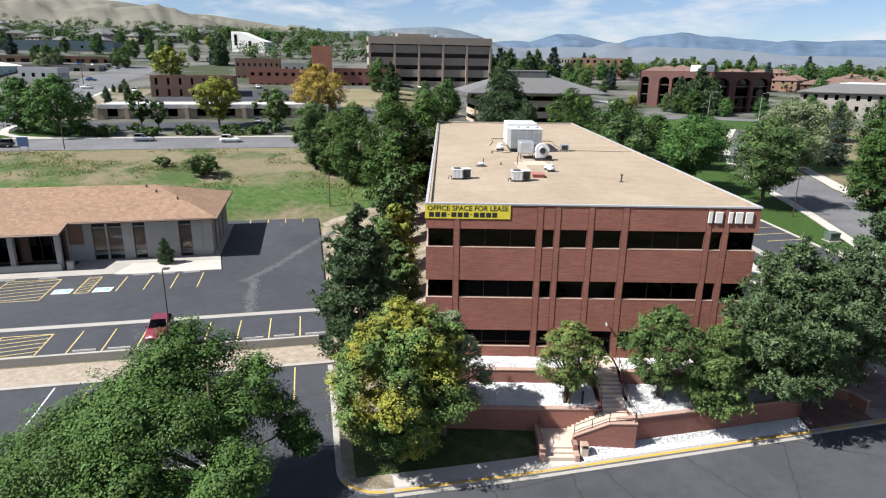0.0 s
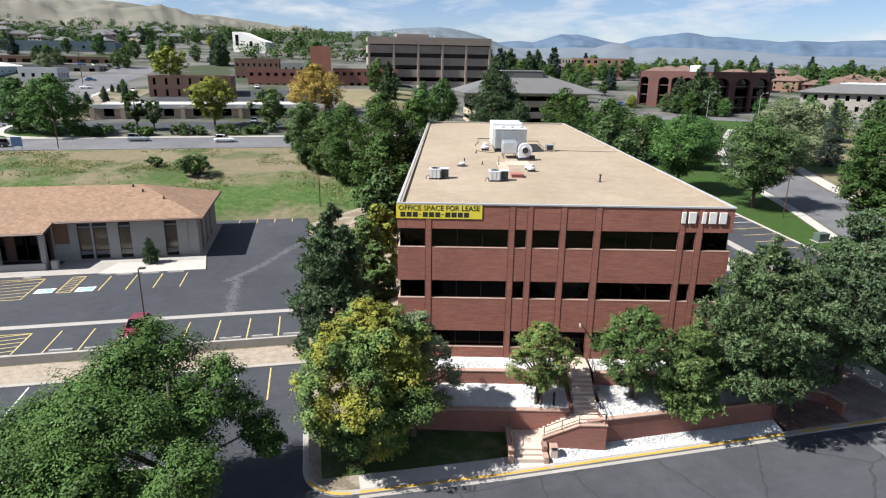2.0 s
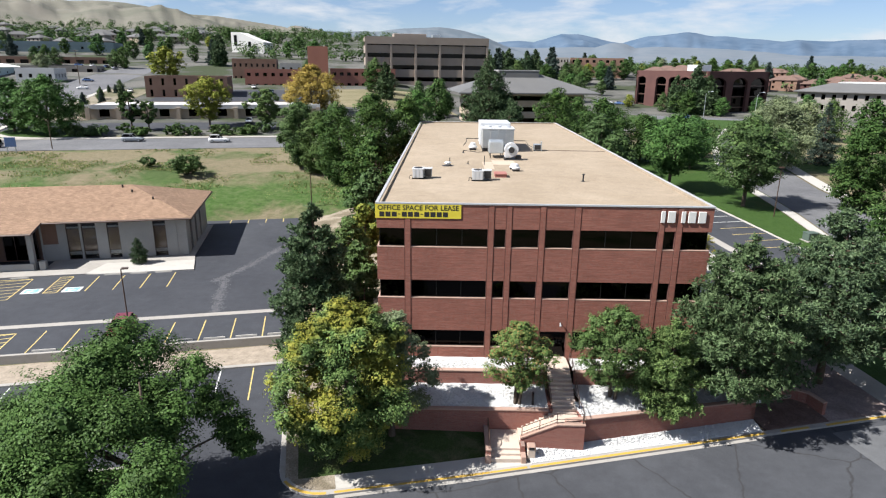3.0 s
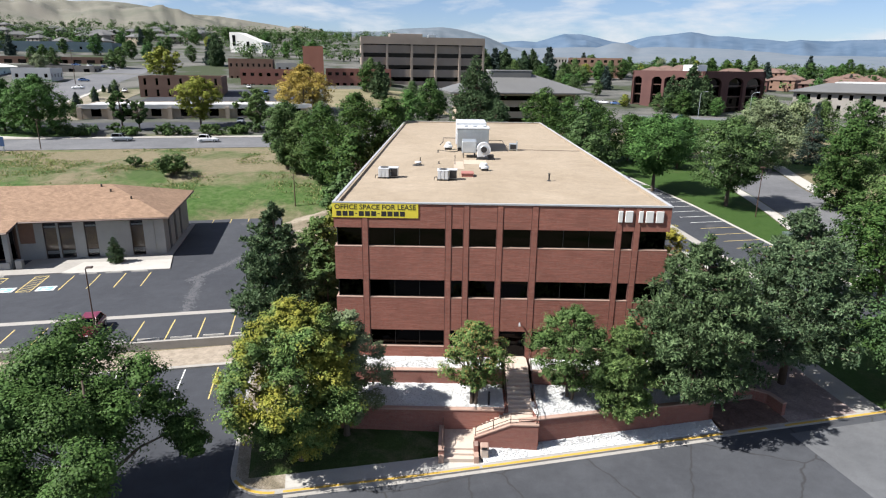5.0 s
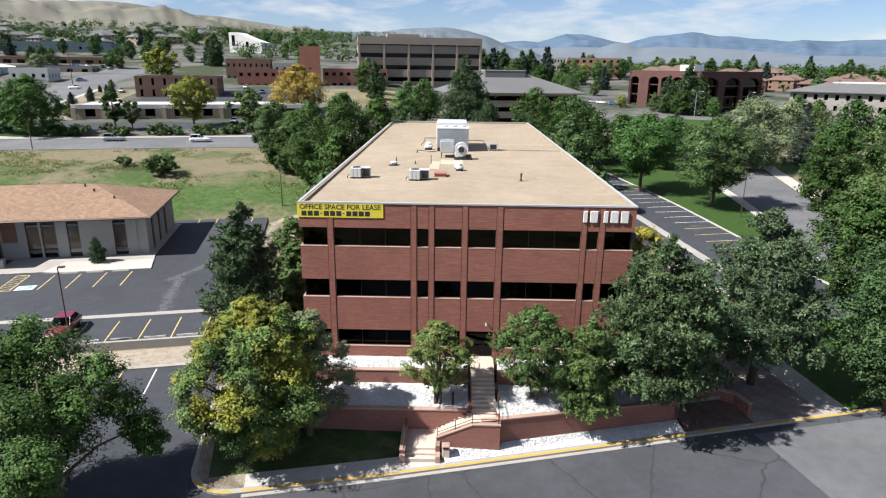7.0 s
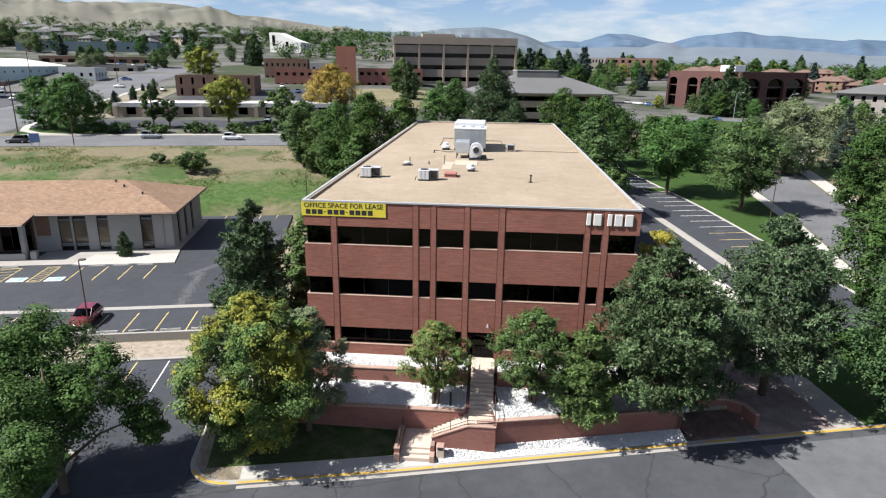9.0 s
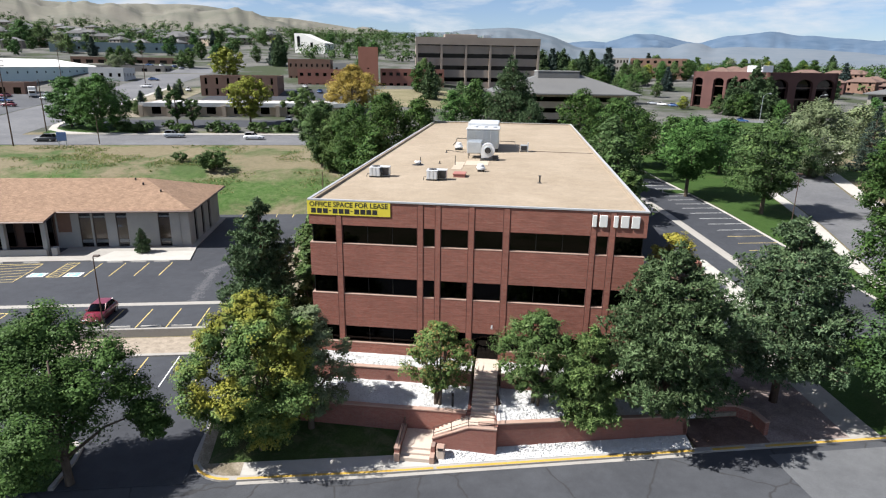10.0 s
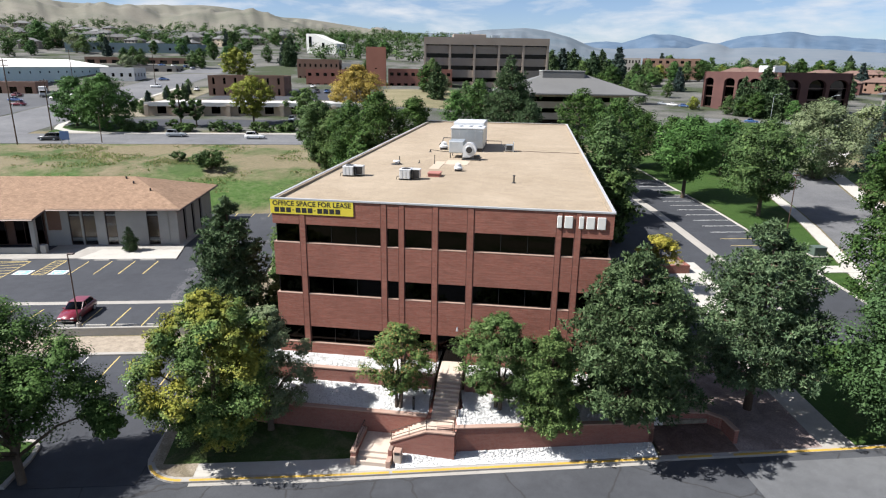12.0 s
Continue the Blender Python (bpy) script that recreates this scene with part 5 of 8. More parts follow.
broad_tree("lot_tree", 52.4, 53.6, -1.1, 14.2, 6.2, LEAF_OLIVE, 20, 60, 20, 28, 0.19, 0.26, ROUND, core=5, ragged=0.45, soft=1.2, bough=0.32, label="dark green tree beside the lawn")
broad_tree("silver_tree", 72.4, 85, -0.5, 15.3, 7.6, LEAF_ASH, 31, 46, 22, 30, 0.28, 0.1, ROUND, ragged=0.45, soft=1.2, bough=0.32, label="pale silver-leaved tree beside the street")
needle_tree("spruce_tree", 87, 93, 0.0, 13.4, 4.2, NEEDLE_BL, 32, 16, 7, 2, 9, 8, size=0.45, puff=0.5, base=0.03, shape=SPRUCE, rise=-0.1, label="blue-green spruce beside the street")
broad_tree("street_tree", 70.4, 53, -2.0, 14.6, 5.4, LEAF_DEEP, 33, 46, 22, 30, 0.25, 0.1, ROUND, ragged=0.45, soft=1.2, bough=0.32, label="dark green tree across the street")
broad_tree("street_tree", 62.0, 26, -2.6, 13.5, 6.4, LEAF_OLIVE, 34, 46, 20, 26, 0.25, 0.1, ROUND, ragged=0.45, soft=1.2, bough=0.32, label="green tree over the lawn", group="lawn trees")
broad_tree("street_tree", 53.0, 17, -3.0, 12.0, 5.4, LEAF_DEEP, 35, 46, 20, 26, 0.23, 0.1, ROUND, ragged=0.45, soft=1.2, bough=0.32, label="bright green tree over the lawn", group="lawn trees")
needle_tree("pine_tree", 13.6, 91, 1.4, 20.6, 6.4, NEEDLE, 25, 15, 7, 3, 10, 8, size=0.6, puff=1.0, label="large dark pine behind the roof")
needle_tree("pine_tree", 17.5, 84, 0.8, 13, 5.0, NEEDLE, 26, 12, 7, 3, 10, 8, size=0.5, puff=0.9, label="dark pine behind the roof")
for i, (x, y, h, r, m) in enumerate(((34, 76, 14.5, 6, LEAF_DEEP), (30.5, 62, 13, 4.6, LEAF_OLIVE), (29.5, 47, 12, 4.2, LEAF_OLIVE), (29.0, 36, 9.5, 3.4, LEAF_OLIVE), (38.5, 88, 12.4, 6, LEAF_DEEP), (47, 92, 10, 5.6, LEAF_DEEP), (55, 84, 10.6, 5.4, LEAF_MAPLE), (60, 96, 9.5, 5.4, LEAF_OLIVE), (28, 92, 15, 6, LEAF_DEEP))):
    broad_tree("side_tree", x, y, ground_z(x, y), h, r, m, 60 + i, 44, 14, 17, 0.28, 0.12, ROUND, ragged=0.45, soft=1.2, bough=0.32, label="leafy green tree along the far side of the offices", group="far side trees")
shrub("shrub", 32.2, 22.5, -2.4, 6.6, 2.4, LEAF_SPUR, 71, 22, 16, 24, 0.15, "small tree with bright yellow leaves in a brick planter")

# ---- hills and mountains ----
def ridge_z(spec, x, y):
    """Height of a range's face over (x, y): its crest at dist, falling over depth towards the town."""
    dx, dy = x - 9, y + 43
    d, g = math.hypot(dx, dy), math.degrees(math.atan2(dx, dy))
    t = min(1.0, max(0.0, (spec["dist"] - d) / spec["depth"]))
    h, rough, seed = table(spec["crest"], g), spec["rough"], spec["seed"]
    g0 = ground_z(x, y) - 3.0
    lump = noise.fractal((dx * 0.0035 + seed, dy * 0.0035, t * 2), 1.0, 2.1, 4)
    spur = noise.noise((g * 0.34 + seed + 0.9 * t, t * 0.9, seed))
    gully = abs(noise.noise((g * 0.9 + seed + 0.5 * lump, t * 1.1, seed + 2))) + 0.5 * abs(noise.noise((g * 2.3 + 0.4 * lump, t * 1.8, seed + 3)))
    return g0 + (h - g0) * (1 - t) ** 1.25 - 0.42 * rough * (0.45 - gully) * min(1, 4 * t) * (1 - t) + rough * (0.55 * lump + 0.9 * spur) * min(1, 3.2 * t) * (1 - t) + 0.2 * rough * lump


def ridge(name, mat, label, spec, a0, a1, n=160, rows=8):
    verts, faces = [], []
    for i in range(n + 1):
        a = radians(a0 + (a1 - a0) * i / n)
        for j in range(rows + 1):
            d = spec["dist"] - spec["depth"] * j / rows
            x, y = 9 + math.sin(a) * d, -43 + math.cos(a) * d
            verts.append((x, y, ridge_z(spec, x, y)))
    w = rows + 1
    for i in range(n):
        for j in range(rows):
            faces.append((i * w + j, i * w + j + 1, (i + 1) * w + j + 1, (i + 1) * w + j))
    return tagged(link_mesh(name, verts, faces, mat, None, "", False), label, "hill", kind="structure")


# distance haze is mixed into these three colours; the air has none
MOUNT = surf("mountains with blue haze painted in", (0.06, 0.096, 0.145), (0.098, 0.135, 0.185), 0.005, 0.01, 1.0, 0.0, spec=0.0)
FOOT = surf("foothills with haze painted in", (0.085, 0.112, 0.135), (0.14, 0.158, 0.178), 0.008, 0.01, 1.0, 0.0, spec=0.0)
PLAIN = surf("grass foothills with haze painted in", (0.105, 0.132, 0.16), (0.145, 0.162, 0.182), 0.006, 0.02, 1.0, 0.0, spec=0.0)
GOLDEN = dict(dist=1500, depth=760, seed=1.0, rough=30, crest=[(-62, 150), (-45, 140), (-38.3, 134), (-34.9, 131), (-31.4, 134), (-28.8, 139), (-26.7, 139), (-24.5, 132), (-23, 127), (-21.8, 123), (-19.9, 124), (-18, 117), (-16.1, 111), (-14.6, 104), (-13.1, 95), (-11.7, 86), (-10.2, 74), (-8, 40)])
BLUE = dict(dist=3000, depth=900, seed=7.0, rough=28, crest=[(-26, 150), (-14.9, 175), (-12, 176), (-9.1, 172), (-6.2, 177), (-4.2, 191), (-1.3, 198), (-0.3, 194), (1.2, 182), (2.7, 161), (4, 137), (5.2, 113), (7, 80), (10, 30)])
RANGE = dict(dist=4300, depth=1200, seed=3.0, rough=50, crest=[(-4, 140), (2.7, 166), (4.7, 185), (5.9, 192), (7.2, 182), (8.4, 207), (9.6, 239), (11, 239), (12.4, 219), (13.9, 191), (14.8, 181), (15.7, 202), (16.6, 218), (17.9, 232), (19.9, 251), (20.8, 237), (21.8, 223), (25.2, 212), (27, 195), (27.9, 203), (30.2, 186), (31.2, 194), (38, 190), (62, 170)])
NEARER = dict(dist=3300, depth=1100, seed=9.0, rough=16, crest=[(-4, 95), (3.7, 125), (7.2, 118), (10.6, 125), (12.5, 123), (13.7, 144), (14.8, 145), (15.8, 123), (18, 128), (20.7, 122), (23.2, 116), (25.7, 106), (28.1, 92), (33.5, 84), (62, 80)])
ridge("hill_golden", HILL, "bare golden-brown grass hills", GOLDEN, -62, -8, 240, 30)
ridge("hill_blue", FOOT, "wooded foothills tinted blue-grey for haze", BLUE, -26, 10, 180, 14)
ridge("mountain_range", MOUNT, "distant mountain range tinted blue for haze", RANGE, -4, 62, 300, 14)
ridge("hill_plain", PLAIN, "grassy foothills below the mountains, paled for haze", NEARER, -4, 62, 160, 10)


def town_z(x, y):
    """The ground, or the foot of the golden hills where it has risen over it."""
    g = math.degrees(math.atan2(x - 9, y + 43))
    return max(ground_z(x, y), ridge_z(GOLDEN, x, y)) if -60 < g < -9 and math.hypot(x - 9, y + 43) > 745 else ground_z(x, y)


# ---- buildings beyond the field ----
def block(name, label, x, y, turn, w, d, z0, z1, wall_mat, roof_mat, bays, storeys, glass=GLASS_DK, win=(0.6, 0.5), parapet=0.5, flat_roof=True):
    """A block with spandrel bands, piers between the openings, and panes set back in them."""
    root = tagged(empty(name, pose(x, y, 0, 0, 0, turn)), label, "building")
    h = (z1 - z0) / storeys
    if flat_roof:
        part("roof", box(0.2, w - 0.2, 0.2, d - 0.2, z1 - parapet - 0.1, z1 - parapet), roof_mat, root)
    part("core", box(0.6, w - 0.6, 0.6, d - 0.6, z0 - 3, z1 - parapet - 0.12), DARKIN, root)
    low = z0 - 4
    for s in range(storeys):
        a, b = z0 + s * h + h * (1 - win[1]) * 0.5, z0 + s * h + h * (1 + win[1]) * 0.5
        for x0, x1, y0, y1 in ((0, w, 0, 0.4), (0, w, d - 0.4, d), (0, 0.4, 0.4, d - 0.4), (w - 0.4, w, 0.4, d - 0.4)):
            part("wall", box(x0, x1, y0, y1, low, a), wall_mat, root)
        low = b
        for axis, ln in (("x", w), ("y", d)):
            k = max(1, round(bays * ln / w))
            pw = ln / k * (1 - win[0])
            for q in range(k + 1):
                c = ln * q / k
                e0, e1 = max(0, c - pw / 2), min(ln, c + pw / 2)
                if axis == "x":
                    part("pier", box(e0, e1, 0.01, 0.39, a, b), wall_mat, root)
                elif e1 > 0.5 and e0 < d - 0.5:
                    part("pier", box(0.01, 0.39, max(0.4, e0), min(d - 0.4, e1), a, b), wall_mat, root)
                    part("pier", box(w - 0.39, w - 0.01, max(0.4, e0), min(d - 0.4, e1), a, b), wall_mat, root)
        k = max(1, round(bays))
        for q in range(k):
            part("window", box(w * (q + (1 - win[0]) / 2) / k, w * (q + (1 + win[0]) / 2) / k, 0.3, 0.33, a, b), glass, root)
        for x0 in (0.3, w - 0.33):
            part("window", box(x0, x0 + 0.03, 0.4, d - 0.4, a, b), glass, root)
    for x0, x1, y0, y1 in ((0, w, 0, 0.4), (0, w, d - 0.4, d), (0, 0.4, 0.4, d - 0.4), (w - 0.4, w, 0.4, d - 0.4)):
        part("wall", box(x0, x1, y0, y1, low, z1), wall_mat, root)
    return root


def hip_roof(root, w, d, z, rise, over, mat, thick=0.35):
    """A hipped roof on a block, with overhanging eaves."""
    m = min(w, d) / 2
    v = [(-over, -over, z), (w + over, -over, z), (w + over, d + over, z), (-over, d + over, z)]
    v += [(m, d / 2, z + rise), (w - m, d / 2, z + rise)] if w >= d else [(w / 2, m, z + rise), (w / 2, d - m, z + rise)]
    lo = [(a, b, c - thick) for a, b, c in v[:4]]
    f = [(0, 1, 5, 4), (1, 2, 5), (2, 3, 4, 5), (3, 0, 4)] if w >= d else [(0, 1, 4), (1, 2, 5, 4), (2, 3, 5), (3, 0, 4, 5)]
    f += [(6, 7, 1, 0), (7, 8, 2, 1), (8, 9, 3, 2), (9, 6, 0, 3), (9, 8, 7, 6)]
    return link_mesh("roof", v + lo, f, mat, root)


ob = block("office_block", "large beige office block with dark window bands", -35.2, 266, 12, 59.9, 16, 11.5, 33.8, BEIGE, TAR, 5, 4, win=(0.985, 0.36), parapet=1.0)
for k in range(6):
    part("rib", box(59.9 * k / 5 - 0.5, 59.9 * k / 5 + 0.5, -0.9, -0.002, 8, 33.2), BEIGE, ob)
part("wall", box(-0.6, 60.5, -1.0, -0.003, 30.5, 33.9), BEIGE, ob)
part("plant_room", box(14, 30, 4, 12, 32.7, 35.6, 0.1), BEIGE, ob)
part("plant_room", box(33, 37, 4, 8, 32.7, 35.4, 0.1), METALG, ob)
block("brick_hall", "low red brick hall with rows of small windows", -49, 246.5, 12, 29.5, 12, 9.5, 19.0, BRICK_FAR, TAR, 9, 2, win=(0.5, 0.3))
block("brick_hall", "low red brick hall with flat roofs", -86, 239.5, 12, 28, 13, 9.0, 18.4, BRICK_FAR, TAR, 8, 2, win=(0.45, 0.3))
block("brick_hall", "brown brick hall behind the tower", -101, 268, 12, 21, 16, 11, 23.0, BRICK_BR, TAR, 8, 2, win=(0.35, 0.25))
block("brick_hall", "grey-brown flat hall behind the tower", -79, 272, 12, 15, 12, 11, 21.2, WALLGREY, TAR, 4, 2, win=(0.3, 0.2))
block("brick_tower", "plain red brick tower", -58.4, 243, 12, 8.9, 9, 9.5, 28.4, BRICK_OR, TAR, 1, 1, win=(0.08, 0.03))
block("brown_office", "two-storey brown brick office with narrow windows", -105.8, 187, 13.6, 28.6, 20, 7.8, 15.8, BRICK_BR, TAR, 7, 2, win=(0.22, 0.6))
ob = block("long_office", "long low tan building with a pale flat roof", -97.5, 134.5, 14, 64, 17, 4.2, 8.6, TAN, MEMB, 8, 1, win=(0.34, 0.5), parapet=0.12)
part("fascia", box(-0.7, 64.7, -0.9, -0.003, 7.5, 8.7), WHITEP, ob, "white fascia")
for k in range(9):
    part("fin_wall", box(8 * k - 0.6, 8 * k + 0.6, -1.6, -0.91, 2.5, 7.9), TAN, ob)
ob = block("hip_office", "low office with broad grey sheet-metal roof", 11.5, 148, 7, 35, 24, 3, 12.9, TAN, ROOFMET, 1, 3, win=(0.985, 0.42), parapet=0.0)
hip_roof(ob, 35, 24, 13.0, 5.6, 4.2, ROOFMET)
part("plant_room", box(10, 23, 8, 16, 14, 19.2, 0.15), ROOFMET, ob)
part("roof_rim", box(9.9, 23.1, 7.9, 16.1, 19.201, 19.5), WALLGREY, ob)
ob = block("grey_office", "grey three-storey building with a low grey roof", 150, 222, -40, 60, 20, 0.0, 12.4, GREYTAN, ROOFMET, 16, 3, win=(0.36, 0.5), parapet=0.0)
hip_roof(ob, 60, 20, 12.5, 3.2, 1.6, ROOFMET)


def arched():
    """Brick office with tall arched recesses between piers."""
    w, d, z0, z1 = 41.0, 39.0, 0.0, 19.8
    root = tagged(empty("arched_office", pose(93.2, 259, 0, 0, 0, -61)), "dark red brick office with tall arched bays", "building")
    part("roof", box(0.4, w - 0.4, 0.4, d - 0.4, z1 - 0.8, z1 - 0.6), TAR, root)
    part("core", box(1.8, w - 1.8, 1.8, d - 1.8, -3, z1 - 0.8), DARKIN, root)
    bays = [(0.9, 6.0), (12.2, 18.0), (19.6, 24.6), (26.0, 31.0), (33.5, 39.3)]
    for side in (0, 1, 2, 3):
        ln = w if side % 2 == 0 else d
        cells = bays if side == 0 else [(ln * (k + 0.08 + 0.1 * (k == 1)) / 3, ln * (k + 0.92 - 0.08 * (k == 0)) / 3) for k in range(3)]
        m = (Matrix.Identity(4), Matrix.Translation((w, 0, 0)) @ Matrix.Rotation(math.pi / 2, 4, "Z"), Matrix.Translation((w, d, 0)) @ Matrix.Rotation(math.pi, 4, "Z"), Matrix.Translation((0, d, 0)) @ Matrix.Rotation(-math.pi / 2, 4, "Z"))[side]
        last = 0.0
        for x0, x1 in cells + [(ln, ln)]:
            if x0 > last:
                bm = box(last, x0, 0, 1.2, -3, z1 - 0.01)
                bmesh.ops.transform(bm, matrix=m, verts=bm.verts)
                part("pier", bm, BRICK_DK, root)
            if x1 > x0:
                r = (x1 - x0) / 2
                top = z1 - 2.6
                bm = bmesh.new()
                prof = [(x0, z1 - 0.02), (x0, top - r * 0.55)] + [(x0 + r - r * math.cos(math.pi * k / 10), top - r * 0.55 + r * 0.55 * math.sin(math.pi * k / 10)) for k in range(1, 10)] + [(x1, top - r * 0.55), (x1, z1 - 0.02)]
                a = [bm.verts.new((px, 0.0, pz)) for px, pz in prof]
                b = [bm.verts.new((px, 1.1, pz)) for px, pz in prof]
                bm.faces.new(a)
                bm.faces.new(b[::-1])
                for i in range(len(prof)):
                    bm.faces.new((a[i], a[(i + 1) % len(prof)], b[(i + 1) % len(prof)], b[i]))
                bmesh.ops.recalc_face_normals(bm, faces=bm.faces)
                bmesh.ops.transform(bm, matrix=m, verts=bm.verts)
                part("arch", bm, BRICK_DK, root)
                bm = box(x0, x1, 1.2, 1.24, -3, top)
                bmesh.ops.transform(bm, matrix=m, verts=bm.verts)
                part("window", bm, GLASS_DK, root, "dark arched glazing")
                for zz in (4.5, 9.0, 13.5):
                    bm = box(x0, x1, 1.08, 1.19, zz, zz + 0.5)
                    bmesh.ops.transform(bm, matrix=m, verts=bm.verts)
                    part("spandrel", bm, BROWNMET, root)
            last = x1
    part("plant_room", box(22, 30, 8, 14, z1 - 0.6, z1 + 2.6, 0.1), METALW, root)
    return root


arched()

# church with a raked white gable wall
ch = tagged(empty("church", pose(-156, 432, 0, 0, 0, -8)), "white church with a tall raked gable wall", "church")
bm = bmesh.new()
prof = [(0, 24), (25, 24), (25, 36.2), (17, 38.6), (6, 43), (0, 43)]
a = [bm.verts.new((x, 0, z)) for x, z in prof]
b = [bm.verts.new((x, 16, z)) for x, z in prof]
bm.faces.new(a)
bm.faces.new(b[::-1])
for i in range(6):
    bm.faces.new((a[i], a[(i + 1) % 6], b[(i + 1) % 6], b[i]))
bmesh.ops.recalc_face_normals(bm, faces=bm.faces)
part("hall", bm, BRIGHTW, ch)
part("window", box(2.2, 4.4, -0.2, 0.05, 33.5, 41), GLASS_DK, ch)
part("window", box(13, 15, -0.2, 0.05, 33, 36.5), GLASS_DK, ch)

# industrial sheds across the intersection
ob = block("shed", "long pale blue-green metal shed with a white pitched roof", -216, 173.5, 12.5, 30, 97, 9.0, 17.8, surf("pale teal siding", (0.36, 0.47, 0.49), (0.45, 0.56, 0.57), 0.1, 2, 0.6, 0.05), BRIGHTW, 4, 2, win=(0.18, 0.2), parapet=0.1)
hip_roof(ob, 30, 97, 17.82, 3.4, 0.5, BRIGHTW, 0.2)
block("shed", "white flat-roofed workshop annexe", -178, 224, 12.5, 15, 14, 11.5, 17.8, WHITEP, MEMB, 4, 1, win=(0.35, 0.25), parapet=0.2)
block("shed", "long dark blue-grey warehouse with a pale roof edge", -312, 372, 14, 91, 26, 26, 33.6, surf("blue-grey siding", (0.1, 0.145, 0.165), (0.14, 0.19, 0.21), 0.1, 2, 0.7, 0.05), MEMB, 7, 1, win=(0.12, 0.2), parapet=0.2)
block("shed", "brown shop with a flat grey roof", -200, 166, 12.5, 33, 9, 6.5, 12.6, BRICK_BR, TAR, 6, 1, win=(0.5, 0.4), parapet=0.2)
block("shed", "low brown shops with a pale flat roof", -246, 304, 14, 62, 16, 18.0, 23.2, BRICK_BR, MEMB, 9, 1, win=(0.6, 0.4), parapet=0.2)
block("shed", "low grey shop with a flat roof", -205, 268, 14, 34, 14, 14.0, 18.6, GREYTAN, TAR, 5, 1, win=(0.4, 0.4), parapet=0.2)


def house(x, y, z, turn, w, d, h, wall_mat, roof_mat, label, group):
    root = tagged(empty("house", pose(x, y, z, 0, 0, turn)), label, "house", group)
    part("wall", box(0, w, 0, d, -4, h), wall_mat, root)
    hip_roof(root, w, d, h + 0.02, 2.6, 0.6, roof_mat, 0.25)
    for k in range(3):
        for s in range(max(1, round(h / 3))):
            c = w * (k + 0.5) / 3
            part("window", box(c - 0.6, c + 0.6, -0.04, 0.02, s * 3 + 0.9, s * 3 + 2.2), GLASS_DK, root)
    return root


ROOFR = surf("red-brown roof tiles", (0.1, 0.065, 0.052), (0.16, 0.1, 0.08), 0.3, 4, 0.9, 0.1)
ROOFG = surf("grey roof tiles", (0.075, 0.075, 0.076), (0.12, 0.118, 0.115), 0.3, 4, 0.9, 0.1)
rng = random.Random(5)
for i in range(80):
    a = radians(-47 + 26 * rng.random() ** 1.2)
    d = 560 + 300 * rng.random()
    x, y = 9 + math.sin(a) * d, -43 + math.cos(a) * d
    house(x, y, town_z(x, y), rng.uniform(-30, 40), rng.uniform(10, 16), rng.uniform(8, 11), rng.choice((3.2, 5.8, 6.0)), rng.choice((TAN, GREYTAN, BEIGE, GREYTAN, WHITEP, BRICK_BR)), rng.choice((ROOFG, ROOFMET, ROOFMET, ROOFG)), "suburban house on the hillside", "hillside houses")
for i in range(46):
    a = radians(15 + 23 * rng.random())
    d = 405 + 95 * rng.random()
    x, y = 18 + math.sin(a) * d, -43 + math.cos(a) * d
    house(x, y, ground_z(x, y), rng.uniform(-50, -20), rng.uniform(12, 17), rng.uniform(9, 11), 5.8, rng.choice((BRICK_BR, BRICK_DK, BRICK_BR)), ROOFR, "red-roofed brick townhouse in a row", "townhouses")
for (x, y, w) in ((70, 396, 16), (88, 400, 36)):
    block("apartment_block", "low brown brick apartment block among trees", x, y, -8, w, 14, 14, 27.4, GREYTAN if w < 20 else BRICK_BR, TAR, 8, 3, win=(0.45, 0.4))
block("shop_block", "white flat-roofed commercial block", 190, 262, -38, 70, 24, 6, 15.5, WHITEP, MEMB, 10, 1, win=(0.5, 0.3))

# ---- far roads ----
tagged(sheet("road_far", -260, 60, 106.2, 119.6, ROADFAR, 0.08, 6.0), "pale four-lane asphalt road", "road", kind="structure")
tagged(strip("kerb", [site(u, 119.6) for u in range(-78, 61, 6)], 2.0, -0.3, 0.2, CONC, ground_z), "pale kerb and walk along the far road", "kerb", kind="structure")
tagged(sheet("road_cross", -106, -84, 119.6, 330, ROADFAR, 0.05, 6.0), "pale asphalt cross street", "road", kind="structure")
tagged(sheet("yard", -190, -107, 122, 210, YARD, 0.04, 8.0), "grey asphalt yard of the workshops", "parking lot", kind="structure")
tagged(sheet("yard", -82, -14, 133, 145, ASPHALT, 0.04, 6.0), "dark asphalt forecourt of the long building", "parking lot", kind="structure")
tagged(sheet("yard", -60, 3, 168, 232, ASPHALT, 0.04, 8.0, keep=lambda u, v: u < -8), "dark asphalt car park of the brick hall", "parking lot", kind="structure")
tagged(sheet("dirt_lot", 4, 48, 178, 236, meadow("straw-dry grass", ((0.12, 0.115, 0.06), (0.16, 0.145, 0.085)), ((0.19, 0.165, 0.1), (0.24, 0.205, 0.13)), 0.04), 0.06, 6.0), "straw-dry grass lot before the office block", "ground", kind="structure")
tagged(sheet("lawn_corner", -80, -58, 121.9, 137, LAWN, 0.12, 4.0), "mown lawn under the crossroads trees", "lawn", kind="structure")
for v in (110.5, 112.9, 115.3):
    for k in range(24):
        if v == 112.9 or k % 2:
            stripe(-80 + k * 5.6, v, -80 + k * 5.6 + (5.6 if v == 112.9 else 3.0), v, 0.052, YELLOW if v == 112.9 else WPAINT, "road lane line", 0.14, ground_z)


